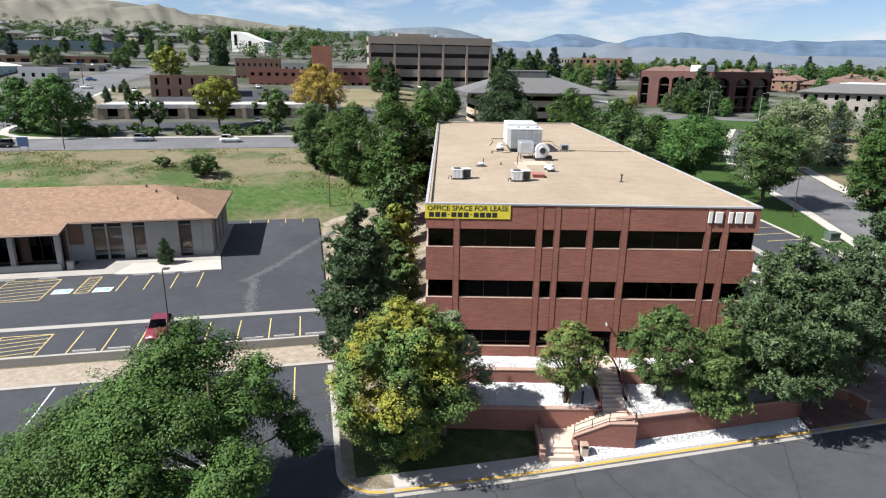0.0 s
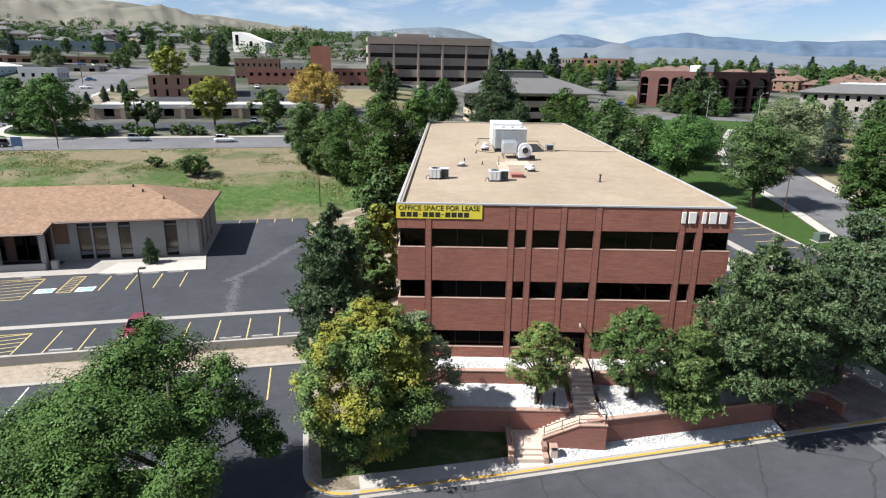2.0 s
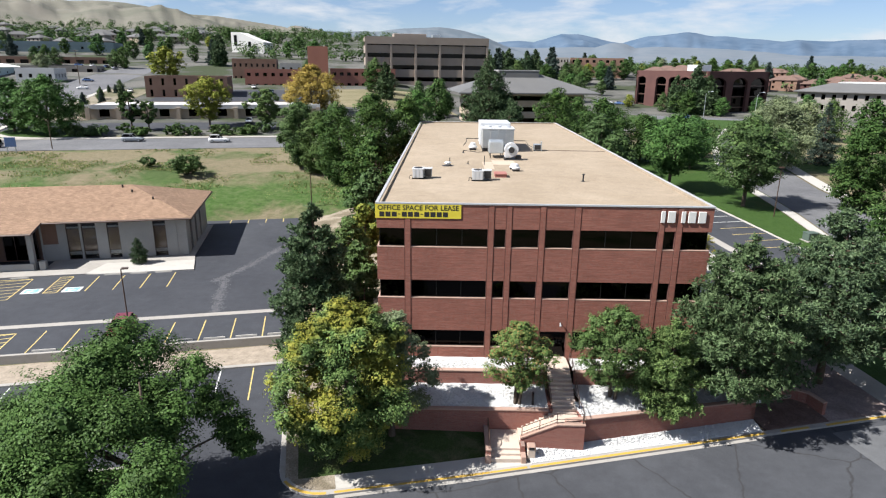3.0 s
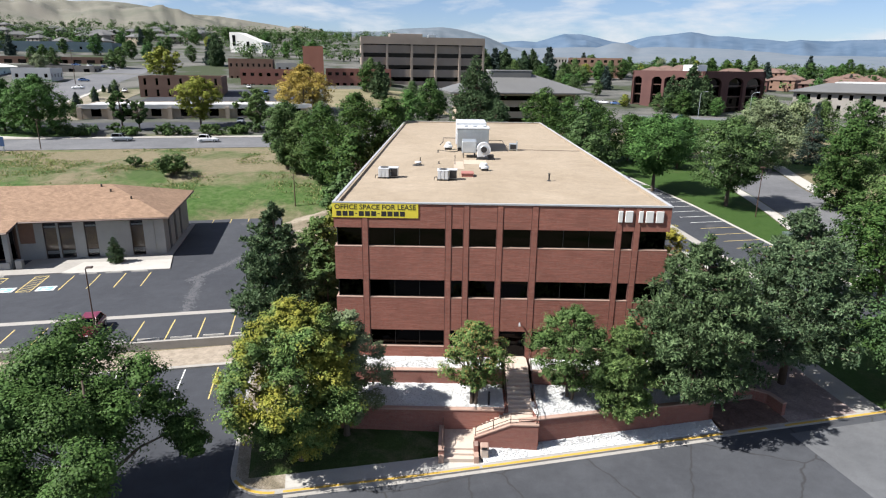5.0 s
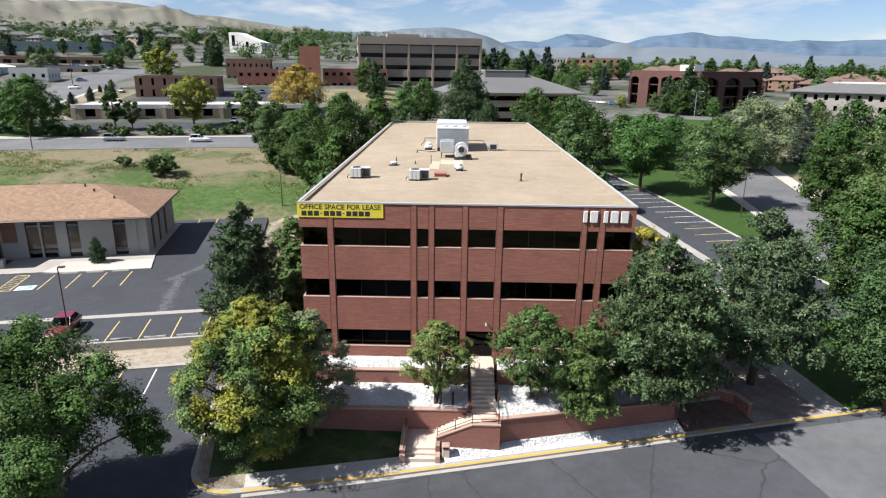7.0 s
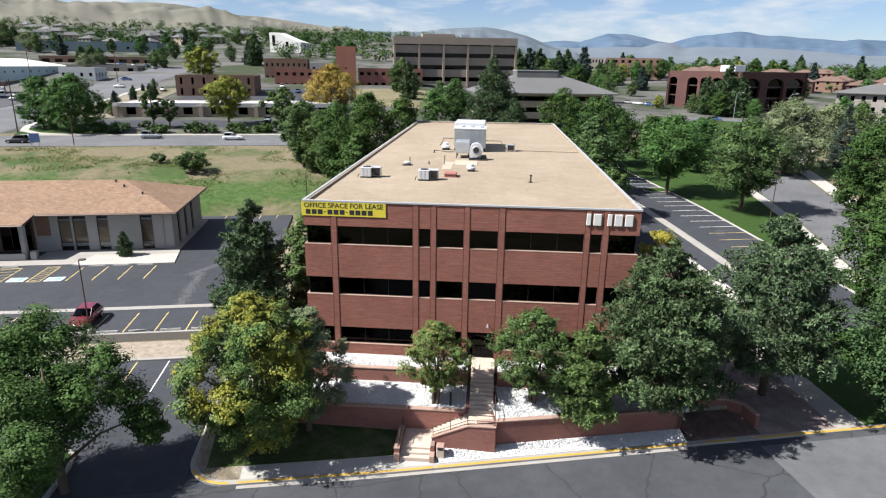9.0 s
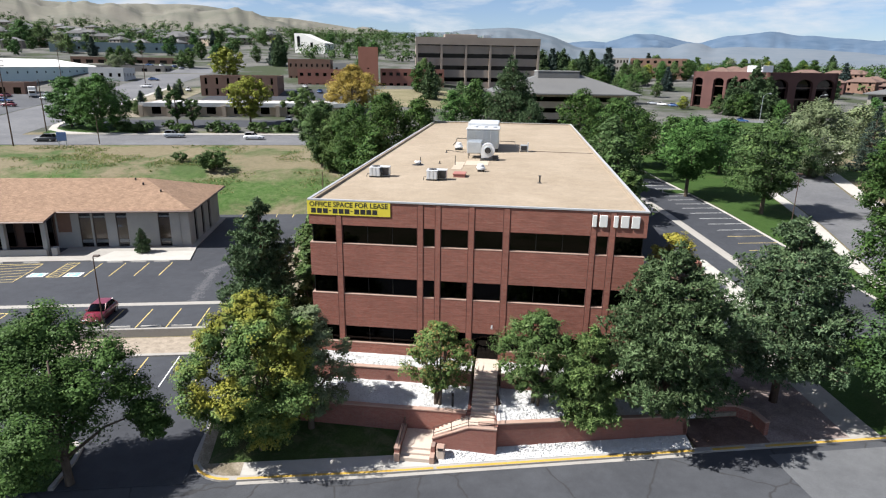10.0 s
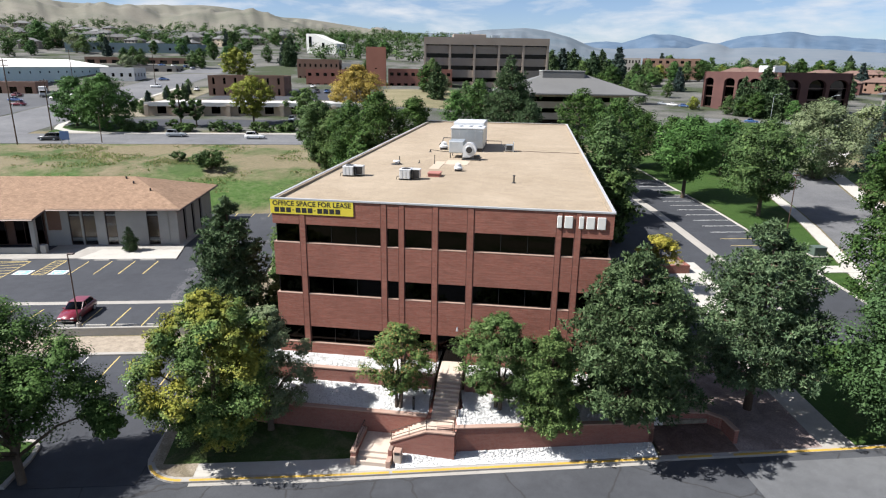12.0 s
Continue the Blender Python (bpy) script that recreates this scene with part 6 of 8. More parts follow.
tagged(sheet("bank", -82, -66, 150, 232, DRYBANK, 0.07, 4.0), "dry tan planted bank along the cross street", "planting bed", kind="structure")
tagged(strip("pavement", [site(u, v) for u, v in ((-58, 120.2), (-70, 120.6), (-76, 122.5), (-81, 127), (-83.4, 134), (-83.6, 160), (-83.6, 232))][::-1], 1.9, -0.2, 0.17, CONC_W, ground_z), "pale concrete pavement round the crossroads corner", "pavement", kind="structure")


def ribbon(name, near, far, mat, label, lift=0.05):
    """A road between two edges, draped on the ground."""
    verts, faces, k = [], [], 6
    fine_n, fine_f = [], []
    for line, out in ((near, fine_n), (far, fine_f)):
        for (a, b), (c, d) in zip(line, line[1:]):
            out += [(a + (c - a) * i / 6, b + (d - b) * i / 6) for i in range(6)]
        out.append(line[-1])
    for p, q in zip(fine_n, fine_f):
        for i in range(k + 1):
            x, y = p[0] + (q[0] - p[0]) * i / k, p[1] + (q[1] - p[1]) * i / k
            verts.append((x, y, ground_z(x, y) + lift))
    w = k + 1
    for i in range(len(fine_n) - 1):
        for j in range(k):
            faces.append((i * w + j, i * w + j + 1, (i + 1) * w + j + 1, (i + 1) * w + j))
    return tagged(link_mesh(name, verts, faces, mat), label, "road", kind="structure")


SN = [(56.5, 10), (57.5, 30), (59.4, 49), (60.5, 68), (65, 90), (74, 115), (92, 150)]
SF = [(69.5, 10), (70, 30), (70.6, 49), (72, 67), (77.5, 95), (87, 112), (106, 142)]
ribbon("street_side", SN, SF, ROADFAR, "pale asphalt side street", 0.06)
ribbon("pavement", [(x - 2.2, y) for x, y in SN], [(x - 0.4, y) for x, y in SN], CONC_W, "pale concrete pavement beside the side street", 0.16)
ribbon("pavement", [(x + 0.3, y) for x, y in SF], [(x + 3.2, y) for x, y in SF], CONC_W, "pale concrete pavement beside the side street", 0.16)
ribbon("lawn_side", [site(57.9, v) for v in (6, 20, 34, 48, 62, 74, 86)], [(x - 2.3, y) for x, y in SN], LAWN, "green mown lawn beside the side street", 0.1)
ribbon("drive_far", [(80, 190), (95, 196), (125, 178)], [(84, 215), (100, 210), (132, 190)], ROADFAR, "pale drive before the arched office", 0.06)
ribbon("lawn_far", [(64, 150), (70, 185), (78, 215)], [(110, 150), (112, 170), (122, 182)], LAWN, "green lawn before the arched office", 0.03)

# ---- far trees: a few grown ones, repeated ----
def grove(tag, at, boughs, subs, per, leaf, group):
    lib = []
    for i, (m, shp, h, r) in enumerate(((LEAF_MAPLE, ROUND, 10, 4.4), (LEAF_OLIVE, DOME, 11, 4.8), (LEAF_DEEP, ROUND, 11, 4.2), (LEAF_LIME, ROUND, 9, 4.2), (LEAF_ASH, VASE, 10, 4.6))):
        lib.append(broad_tree(tag, at[0] - 30 * i, at[1], ground_z(at[0] - 30 * i, at[1]), h, r, m, 100 + i, boughs, subs, per, leaf, 0.1, shp, limbs=2, bough=0.43, soft=1.7, label="leafy tree in the town beyond the field", group=group))
    return lib


LIB = grove("far_tree", (-400, 900), 15, 12, 13, 0.56, "town trees")
NEAR = grove("town_tree", (-400, 860), 22, 15, 17, 0.36, "nearer town trees")
DARK = [needle_tree("far_conifer", -400 - 30 * i, 940, ground_z(-400 - 30 * i, 940), 13, 3.8, NEEDLE_BL if i else NEEDLE, 120 + i, 13, 6, 2, 8, 5, size=0.85, puff=0.85, width=0.2, boughs=False, base=0.05, shape=SPRUCE if i else PINE, label="dark conifer in the town beyond the field", group="town conifers") for i in range(2)]


def far_woods(mat, seed, n, label, left=0.5):
    """The wooded town to the horizon, too small to tell tree from tree."""
    g = np.random.default_rng(seed)
    a = np.radians(np.where(g.random(n) < left, g.uniform(-47, -9, n), g.uniform(-9, 48, n)))
    d = np.sqrt(g.uniform(430 ** 2, 930 ** 2, n))
    d = np.where((a < -0.36) & (d < 560), d + 190, d)
    x, y = 9 + np.sin(a) * d, -43 + np.cos(a) * d
    z = np.array([town_z(p, q) for p, q in zip(x, y)])
    r = g.uniform(2.4, 5.8, n)
    B = np.stack([x, y, z + r * 0.9, r], axis=1)
    p, dd = sprays(g, B, 8, 9, 0.85, 1.6)
    root = empty("far_woods")
    quad_mesh("foliage", *leafy(g, p, dd, 1.1), mat, root)
    tagged(root, label, "woods", kind="stuff")


far_woods(LEAF_DEEP, 77, 1000, "dark wooded town stretching to the foot of the hills", 0.6)
far_woods(LEAF_OLIVE, 78, 700, "olive-green wooded town stretching to the foot of the hills", 0.6)


def plant(src, x, y, s, turn, lift=0.0, wide=1.0):
    return copy_thing(src, Matrix.Translation((x, y, ground_z(x, y) + lift)) @ Matrix.Rotation(turn, 4, "Z") @ Matrix.Diagonal((s * wide, s * wide, s, 1)))


rng = random.Random(9)
BARE = [(-60, 60, 100, 128), (-100, -76, 119, 330), (-192, -104, 118, 150)]


def scatter(n, a0, a1, d0, d1, size, conifer=0.25, ash=True):
    k = 0
    while k < n:
        a, d = radians(rng.uniform(a0, a1)), math.sqrt(rng.uniform(d0 * d0, d1 * d1))
        x, y = 9 + math.sin(a) * d, -43 + math.cos(a) * d
        u, v = unsite(x, y)
        k += 1
        if any(p <= u <= q and r <= v <= s for p, q, r, s in BARE):
            continue
        src = rng.choice(DARK) if rng.random() < conifer else rng.choice(LIB[:3] if rng.random() < 0.75 else LIB)
        plant(src, x, y, rng.uniform(0.65, 1.15) * size, rng.uniform(0, 6.28))


scatter(60, -46, -12, 470, 640, 1.0, 0.1)
scatter(40, -8, 14, 330, 520, 0.9, 0.15)
scatter(70, 8, 46, 330, 560, 0.95, 0.15)
scatter(60, 11, 46, 510, 610, 1.12, 0.08)
# single trees that stand out
broad_tree("gold_tree", -39.6, 161, ground_z(-39.6, 161), 14.5, 10.4, LEAF_GOLD, 131, 46, 20, 26, 0.34, 0.1, ROUND, label="golden autumn tree beyond the field")
broad_tree("lime_tree", -60.5, 127.5, ground_z(-60.5, 127.5), 13, 6.4, LEAF_LIME, 132, 40, 18, 26, 0.3, 0.2, VASE, label="yellow-green tree before the long building")
broad_tree("road_tree", -44.5, 125.8, ground_z(-44.5, 125.8), 10.5, 5.0, LEAF_OLIVE, 133, 34, 18, 24, 0.28, 0.18, VASE, label="green tree before the long building", group="roadside trees")
broad_tree("road_tree", -77.6, 118.6, ground_z(-77.6, 118.6), 9.8, 3.0, LEAF_DEEP, 134, 26, 18, 24, 0.25, 0.25, VASE, label="dark slender tree beside the far road", group="roadside trees")
broad_tree("road_tree", -73.5, 119.4, ground_z(-73.5, 119.4), 7.6, 2.8, LEAF_OLIVE, 135, 24, 18, 24, 0.25, 0.25, VASE, label="slender tree beside the far road", group="roadside trees")
broad_tree("corner_tree", -93, 109, ground_z(-93, 109), 14, 8.4, LEAF_MAPLE, 136, 50, 22, 30, 0.28, 0.1, ROUND, label="spreading green tree at the crossroads", group="crossroads trees")
broad_tree("corner_tree", -104, 112, ground_z(-104, 112), 13, 7.0, LEAF_MAPLE, 137, 44, 22, 28, 0.28, 0.1, ROUND, label="spreading green tree at the crossroads", group="crossroads trees")
broad_tree("lime_tree", -133, 268, ground_z(-133, 268), 13.5, 9.0, LEAF_LIME, 138, 40, 12, 14, 0.7, 0.1, ROUND, label="broad yellow-green tree by the brown office")
for x, y, s, k in ((-128, 327, 1.3, 0), (-133, 331, 1.1, 1), (-20, 205, 1.0, 0), (27, 330, 1.35, 0), (33, 332, 1.5, 1), (39, 330, 1.45, 0), (36, 336, 1.3, 0), (50, 333, 1.4, 0), (55, 335, 1.45, 0), (64.5, 333, 1.65, 1), (108, 222, 1.45, 0), (112, 219, 1.15, 0), (101, 226, 1.1, 0)):
    plant(DARK[k], x, y, s, x)
# among the halls and sheds
for x, y, s, k in ((-169, 297, 1.0, 2), (-175, 300, 0.85, 1), (-214, 303, 0.95, 2), (-221, 305, 0.85, 2), (-208, 302, 0.85, 1), (-355, 400, 1.9, 0), (-345, 405, 1.5, 1), (-300, 368, 1.3, 4), (-290, 362, 1.1, 1), (-190, 262, 0.9, 4), (-28, 226, 1.0, 2), (-20, 222, 0.8, 4), (-6, 186, 0.9, 1), (4, 178, 0.8, 0), (-2, 170, 0.8, 1), (-150, 345, 0.9, 2), (-190, 352, 1.0, 2), (-178, 346, 0.9, 0), (-60, 250, 1.0, 1), (-30, 255, 1.1, 1), (2, 150, 1.2, 2), (-4, 140, 1.0, 0)):
    plant(NEAR[k], x, y, s, x)
bank = random.Random(23)
for k in range(16):
    u, v = bank.uniform(-81, -67), 152 + 5 * k + bank.uniform(-2, 2)
    plant(DARK[k % 2] if k % 3 else NEAR[1], *site(u, v), bank.uniform(0.2, 0.42), k)
# before the arched office and the apartments
for x, y, s, k in ((88, 376, 1.2, 1), (96, 380, 1.1, 3), (104, 378, 1.2, 0), (113, 384, 1.1, 1), (122, 386, 1.2, 2), (80, 372, 1.0, 2), (104, 219, 0.9, 2), (101, 224, 0.8, 2), (97, 230, 0.7, 1), (116, 214, 0.75, 0), (86, 243, 0.62, 3), (126, 205, 0.8, 0), (140, 196, 0.9, 0), (52, 225, 1.0, 1), (66, 260, 1.1, 1), (48, 260, 1.2, 2), (60, 322, 1.2, 2), (44, 328, 1.3, 1), (70, 318, 1.0, 1)):
    plant(NEAR[k], x, y, s, x)
# along the side street
for x, y, s, k in ((40, 128, 0.95, 2), (60, 126, 0.6, 0), (46, 118, 0.75, 1), (34, 116, 1.0, 2), (96, 118, 1.1, 4), (104, 104, 1.2, 2), (98, 84, 1.2, 1), (92, 66, 1.3, 2), (86, 52, 1.2, 1), (84, 38, 1.2, 0), (78, 24, 1.2, 2), (110, 130, 1.0, 1)):
    plant(NEAR[k], x, y, s, x)
for i, (u, v, h, r) in enumerate(((-56, 124, 2.6, 3.4), (-38, 125, 2.8, 3.2), (-46, 124.5, 2.0, 2.4), (-26, 124, 2.4, 3.0), (-62, 126, 2.4, 2.6), (-20, 126, 2.2, 2.6))):
    x, y = site(u, v)
    shrub("hedge_bush", x, y, ground_z(x, y), h, r, LEAF_OLIVE, 150 + i, 12, 10, 12, 0.34, "clipped bush beside the far road", "roadside bushes")
rb = random.Random(31)
for i in range(9):
    x, y = site(-57 + 5.9 * i + rb.uniform(-1, 1), 124 + rb.uniform(0, 6))
    shrub("hedge_bush", x, y, ground_z(x, y), rb.uniform(1.6, 3.2), rb.uniform(1.8, 3.2), rb.choice((LEAF_OLIVE, LEAF_DEEP, LEAF_DEEP)), 170 + i, 12, 10, 12, 0.32, "leafy bush before the long building", "roadside bushes")
shrub("field_bush", -44.3, 72, ground_z(-44.3, 72), 4.0, 3.1, LEAF_OLIVE, 160, 26, 16, 20, 0.22, "green bush in the dry field", "field bushes")
shrub("field_bush", -54.6, 78, ground_z(-54.6, 78), 2.0, 1.7, LEAF_OLIVE, 161, 14, 12, 16, 0.2, "low green bush in the dry field", "field bushes")

# ---- banner and number on the facade ----
def lettering(text, x0, x1, z0, z1, y, mat, name, parent):
    """Raised letters of the built-in font, stretched to fill a box."""
    cu = bpy.data.curves.new(name, "FONT")
    cu.body, cu.size, cu.extrude, cu.resolution_u, cu.offset = text, 1.0, 0.006, 3, 0.012
    ob = new(name, cu)
    bpy.context.view_layer.update()
    bb = [Vector(c) for c in ob.bound_box]
    lo, hi = Vector((min(b.x for b in bb), min(b.y for b in bb))), Vector((max(b.x for b in bb), max(b.y for b in bb)))
    sx, sz = (x1 - x0) / (hi.x - lo.x), (z1 - z0) / (hi.y - lo.y)
    me = bpy.data.meshes.new_from_object(ob.evaluated_get(bpy.context.evaluated_depsgraph_get()))
    bpy.data.objects.remove(ob)
    me.transform(Matrix.Translation((x0, y, z0)) @ Matrix.Diagonal((sx, 1, sz, 1)) @ Matrix.Rotation(math.pi / 2, 4, "X") @ Matrix.Translation((-lo.x, -lo.y, 0)))
    me.materials.clear()
    me.materials.append(mat)
    done = new(name, me)
    done.parent = parent
    return done


banner = tagged(empty("banner"), "yellow vinyl letting banner tied below the roof coping", "banner")
part("sheet", box(-0.08, 6.16, -0.05, -0.034, 9.5, 10.6, 0.004), SIGNY, banner, "yellow vinyl sheet")
lettering("OFFICE SPACE FOR LEASE", 0.1, 5.98, 10.1, 10.47, -0.055, SIGNB, "lettering", banner)
x = 0.22
for k in range(12):
    w = 0.22 if k in (3, 7) else 0.42
    z0, z1 = (9.78, 9.84) if k in (3, 7) else (9.62, 9.98)
    part("printed_bar", box(x, x + w - 0.06, -0.058, -0.049, z0, z1), SIGNB, banner)
    x += w + 0.03 if k not in (3, 7) else w + 0.06

number = tagged(empty("wall_number"), "white raised number plaques on the brick facade", "sign")
for k in range(5):
    xx = 20.28 + k * 0.735
    narrow = 0.3 if k in (0, 2) else 0.06
    part("bar", box(xx + narrow, xx + 0.62, -0.11, -0.034, 9.42, 10.28, 0.03), BRIGHTW, number)

lamp = tagged(empty("wall_lamp"), "small white spotlight on the brick above the door", "wall lamp")
part("bracket", tube([(13.85, 0.02, 1.5), (13.85, -0.18, 1.45)], 0.03, 6), DARKMET, lamp)
part("head", tube([(13.85, -0.12, 1.5), (13.85, -0.36, 1.32)], [0.05, 0.09], 10), METALG, lamp)

# ---- rooftop plant ----
RZ = ROOF_Z


def condenser(x, y, label):
    root = tagged(empty("condenser_unit", Matrix.Translation((x, y, RZ))), label, "air conditioner", "rooftop condensers")
    for yy in (0.12, 1.1):
        part("skid", box(-0.05, 1.0, yy, yy + 0.1, 0, 0.12), DARKMET, root)
    part("casing", box(0.02, 0.98, 0.04, 1.26, 0.12, 0.86, 0.02), METALG, root, "grey metal casing")
    part("lid", box(-0.02, 1.02, 0.0, 1.3, 0.86, 0.93, 0.02), METALW, root, "white lid")
    for k in range(3):
        part("front_panel", box(0.04 + k * 0.32, 0.27 + k * 0.32, 0.0, 0.038, 0.15, 0.84, 0.008), METALW, root, "white front panel")
    part("coil", box(0.982, 1.0, 0.16, 1.18, 0.17, 0.82), DARKMET, root, "dark coil grille")
    for q in range(9):
        part("fin", box(1.0, 1.016, 0.2 + q * 0.105, 0.225 + q * 0.105, 0.18, 0.81), DARKMET, root)
    part("wing_casing", box(1.03, 1.72, 0.5, 1.26, 0.12, 0.86, 0.02), METALG, root, "grey metal casing")
    part("wing_lid", box(1.02, 1.76, 0.46, 1.3, 0.86, 0.92, 0.02), METALW, root, "white lid")
    part("wing_coil", box(1.08, 1.68, 0.48, 0.498, 0.16, 0.83), DARKMET, root, "dark coil grille")
    part("fan_guard", tube([(0.5, 0.65, 0.93), (0.5, 0.65, 0.97)], 0.38, 16), DARKMET, root)
    part("line_set", tube([(-0.05, 0.3, 0.3), (-0.25, 0.3, 0.28), (-0.3, 0.3, 0.0)], 0.035, 6), DARKMET, root)
    return root


condenser(1.98, 10.95, "white rooftop condenser with a dark side coil")
condenser(7.28, 10.25, "white rooftop condenser with a dark side coil")


def chiller():
    root = tagged(empty("cooling_unit"), "large white rooftop cooling unit with louvred front", "air conditioner")
    for x in (9.3, 10.5, 11.7, 12.6):
        part("leg", box(x, x + 0.16, 30.5, 38.2, RZ, RZ + 0.42), DARKMET, root)
    part("cabinet", box(9.0, 12.75, 33.6, 38.3, RZ + 0.42, RZ + 3.15, 0.06), METALW, root, "white cabinet")
    part("cabinet", box(9.15, 12.9, 30.5, 33.58, RZ + 0.42, RZ + 2.6, 0.05), METALG, root, "grey front cabinet")
    part("rim", box(9.05, 13.0, 30.4, 33.59, RZ + 2.6, RZ + 2.78, 0.04), METALW, root, "white top rim")
    for k in range(3):
        part("hood", tube([(9.9 + k * 1.12, 32.0, RZ + 2.78), (9.9 + k * 1.12, 32.0, RZ + 2.92)], [0.5, 0.46], 16), METALW, root)
    for k in range(4):
        x0 = 9.22 + k * 0.92
        part("louvre_frame", box(x0, x0 + 0.86, 30.44, 30.49, RZ + 0.6, RZ + 2.52, 0.01), METALG, root)
        for q in range(11):
            part("slat", box(x0 + 0.06, x0 + 0.8, 30.4, 30.45, RZ + 0.68 + q * 0.165, RZ + 0.75 + q * 0.165), METALG, root)
        part("post", box(x0 - 0.05, x0, 30.38, 30.5, RZ + 0.42, RZ + 2.58), METALW, root)
    part("skirt", box(9.2, 12.85, 30.6, 33.4, RZ + 0.02, RZ + 0.41), DARKMET, root)
    part("pipe", tube([(9.0, 36.5, RZ + 0.9), (7.4, 36.5, RZ + 0.9), (7.4, 35.5, RZ + 0.55), (7.0, 35.5, RZ + 0.1)], 0.05, 6), DARKMET, root)
    part("pipe", tube([(12.9, 34.5, RZ + 0.9), (14.8, 34.5, RZ + 0.9), (14.9, 33.0, RZ + 0.6), (15.6, 32.4, RZ + 0.3)], 0.04, 6), DARKMET, root)
    return root


chiller()
duct = tagged(empty("duct_box"), "galvanised sheet-metal duct box on a stand", "duct")
part("box", box(9.65, 11.25, 24.8, 27.2, RZ + 0.55, RZ + 1.85, 0.08), METALG, duct)
for k in range(3):
    part("seam", box(9.63, 11.27, 25.2 + k * 0.8, 25.25 + k * 0.8, RZ + 0.53, RZ + 1.87), METALG, duct)
for x, y in ((9.8, 25), (11.1, 25), (9.8, 27), (11.1, 27)):
    part("leg", box(x - 0.04, x + 0.04, y - 0.04, y + 0.04, RZ, RZ + 0.55), DARKMET, duct)
part("elbow", tube([(11.2, 26.0, RZ + 1.1), (11.8, 26.0, RZ + 1.0), (12.0, 25.4, RZ + 0.9)], [0.4, 0.38, 0.36], 12), METALG, duct)
fan = tagged(empty("blower_fan"), "white round blower fan housing on the roof", "fan")
part("scroll", tube([(12.0, 23.6, RZ + 1.1), (12.0, 24.5, RZ + 1.1)], 0.74, 22), METALW, fan)
part("inlet_ring", tube([(12.0, 23.52, RZ + 1.1), (12.0, 23.6, RZ + 1.1)], [0.4, 0.46], 18), METALG, fan)
part("inlet", tube([(12.0, 23.5, RZ + 1.1), (12.0, 23.53, RZ + 1.1)], 0.33, 18), DARKMET, fan)
part("outlet", box(11.3, 12.1, 23.7, 24.4, RZ + 0.25, RZ + 1.0, 0.03), METALW, fan)
part("motor", box(12.5, 13.1, 23.7, 24.5, RZ + 0.1, RZ + 0.5, 0.05), DARKMET, fan)
part("base", box(11.2, 13.2, 23.5, 24.6, RZ, RZ + 0.12, 0.02), DARKMET, fan)


def dome_vent(x, y, s, label):
    root = tagged(empty("roof_vent", Matrix.Translation((x, y, RZ)) @ Matrix.Diagonal((s, s, s, 1))), label, "vent", "white roof vents")
    part("curb", box(-0.45, 0.45, -0.4, 0.4, 0, 0.3, 0.02), DARKMET, root)
    part("cone", tube([(0, 0, 0.3), (0, 0, 0.5), (0, 0, 0.62), (0, 0, 0.9), (0, 0, 1.0)], [0.55, 0.55, 0.38, 0.34, 0.1], 16), METALW, root)
    return root


dome_vent(11.75, 16.3, 0.75, "white spun-metal roof exhaust vent")
dome_vent(11.55, 17.4, 0.6, "white spun-metal roof exhaust vent")
dome_vent(8.1, 31.9, 0.95, "white spun-metal roof exhaust vent")
hatch = tagged(empty("roof_hatch"), "low red roof hatch", "roof hatch")
REDHATCH = surf("faded red paint", (0.26, 0.1, 0.085), (0.34, 0.15, 0.12), 1.0, 9, 0.7, 0.1)
part("curb", box(9.45, 10.5, 12.45, 13.7, RZ, RZ + 0.25), REDHATCH, hatch)
part("lid", box(9.4, 10.56, 12.4, 13.76, RZ + 0.25, RZ + 0.36, 0.02), REDHATCH, hatch)
unit_s = tagged(empty("small_condenser"), "small galvanised rooftop condenser", "air conditioner")
part("casing", box(15.5, 16.35, 31.6, 32.5, RZ + 0.1, RZ + 0.8, 0.02), METALG, unit_s)
part("grille", box(15.56, 16.29, 31.58, 31.6, RZ + 0.18, RZ + 0.74), DARKMET, unit_s)
part("skid", box(15.45, 16.4, 31.7, 32.4, RZ, RZ + 0.1), DARKMET, unit_s)
part("panel", box(16.35, 16.45, 31.6, 32.3, RZ, RZ + 1.1), METALG, unit_s)
tagged(part("gas_pipe", tube([(16.5, 32.0, RZ + 0.1), (20.5, 31.6, RZ + 0.1), (24.0, 31.4, RZ + 0.1)], 0.03, 6), BROWNMET), "thin pipe laid across the gravel roof", "pipe")
tagged(part("walk_pad", box(8.75, 9.75, 16.9, 22.0, RZ, RZ + 0.03), TAN), "tan walk pad on the gravel roof", "pad")
tagged(part("walk_pad", box(9.8, 12.2, 20.0, 23.2, RZ, RZ + 0.028), TAN), "tan walk pad on the gravel roof", "pad")


def pipe_vent(x, y, h, r, mat, cap, label):
    root = tagged(empty("vent_pipe", Matrix.Translation((x, y, RZ))), label, "vent pipe", "roof vent pipes")
    part("pipe", tube([(0, 0, -0.02), (0, 0, h)], r, 8), mat, root)
    part("flashing", tube([(0, 0, 0), (0, 0, 0.09)], [r * 3.2, r * 1.3], 10), DARKMET, root)
    if cap:
        part("cap", tube([(0, 0, h), (0, 0, h + 0.08)], [r * 1.9, r * 1.6], 10), mat, root)
    return root


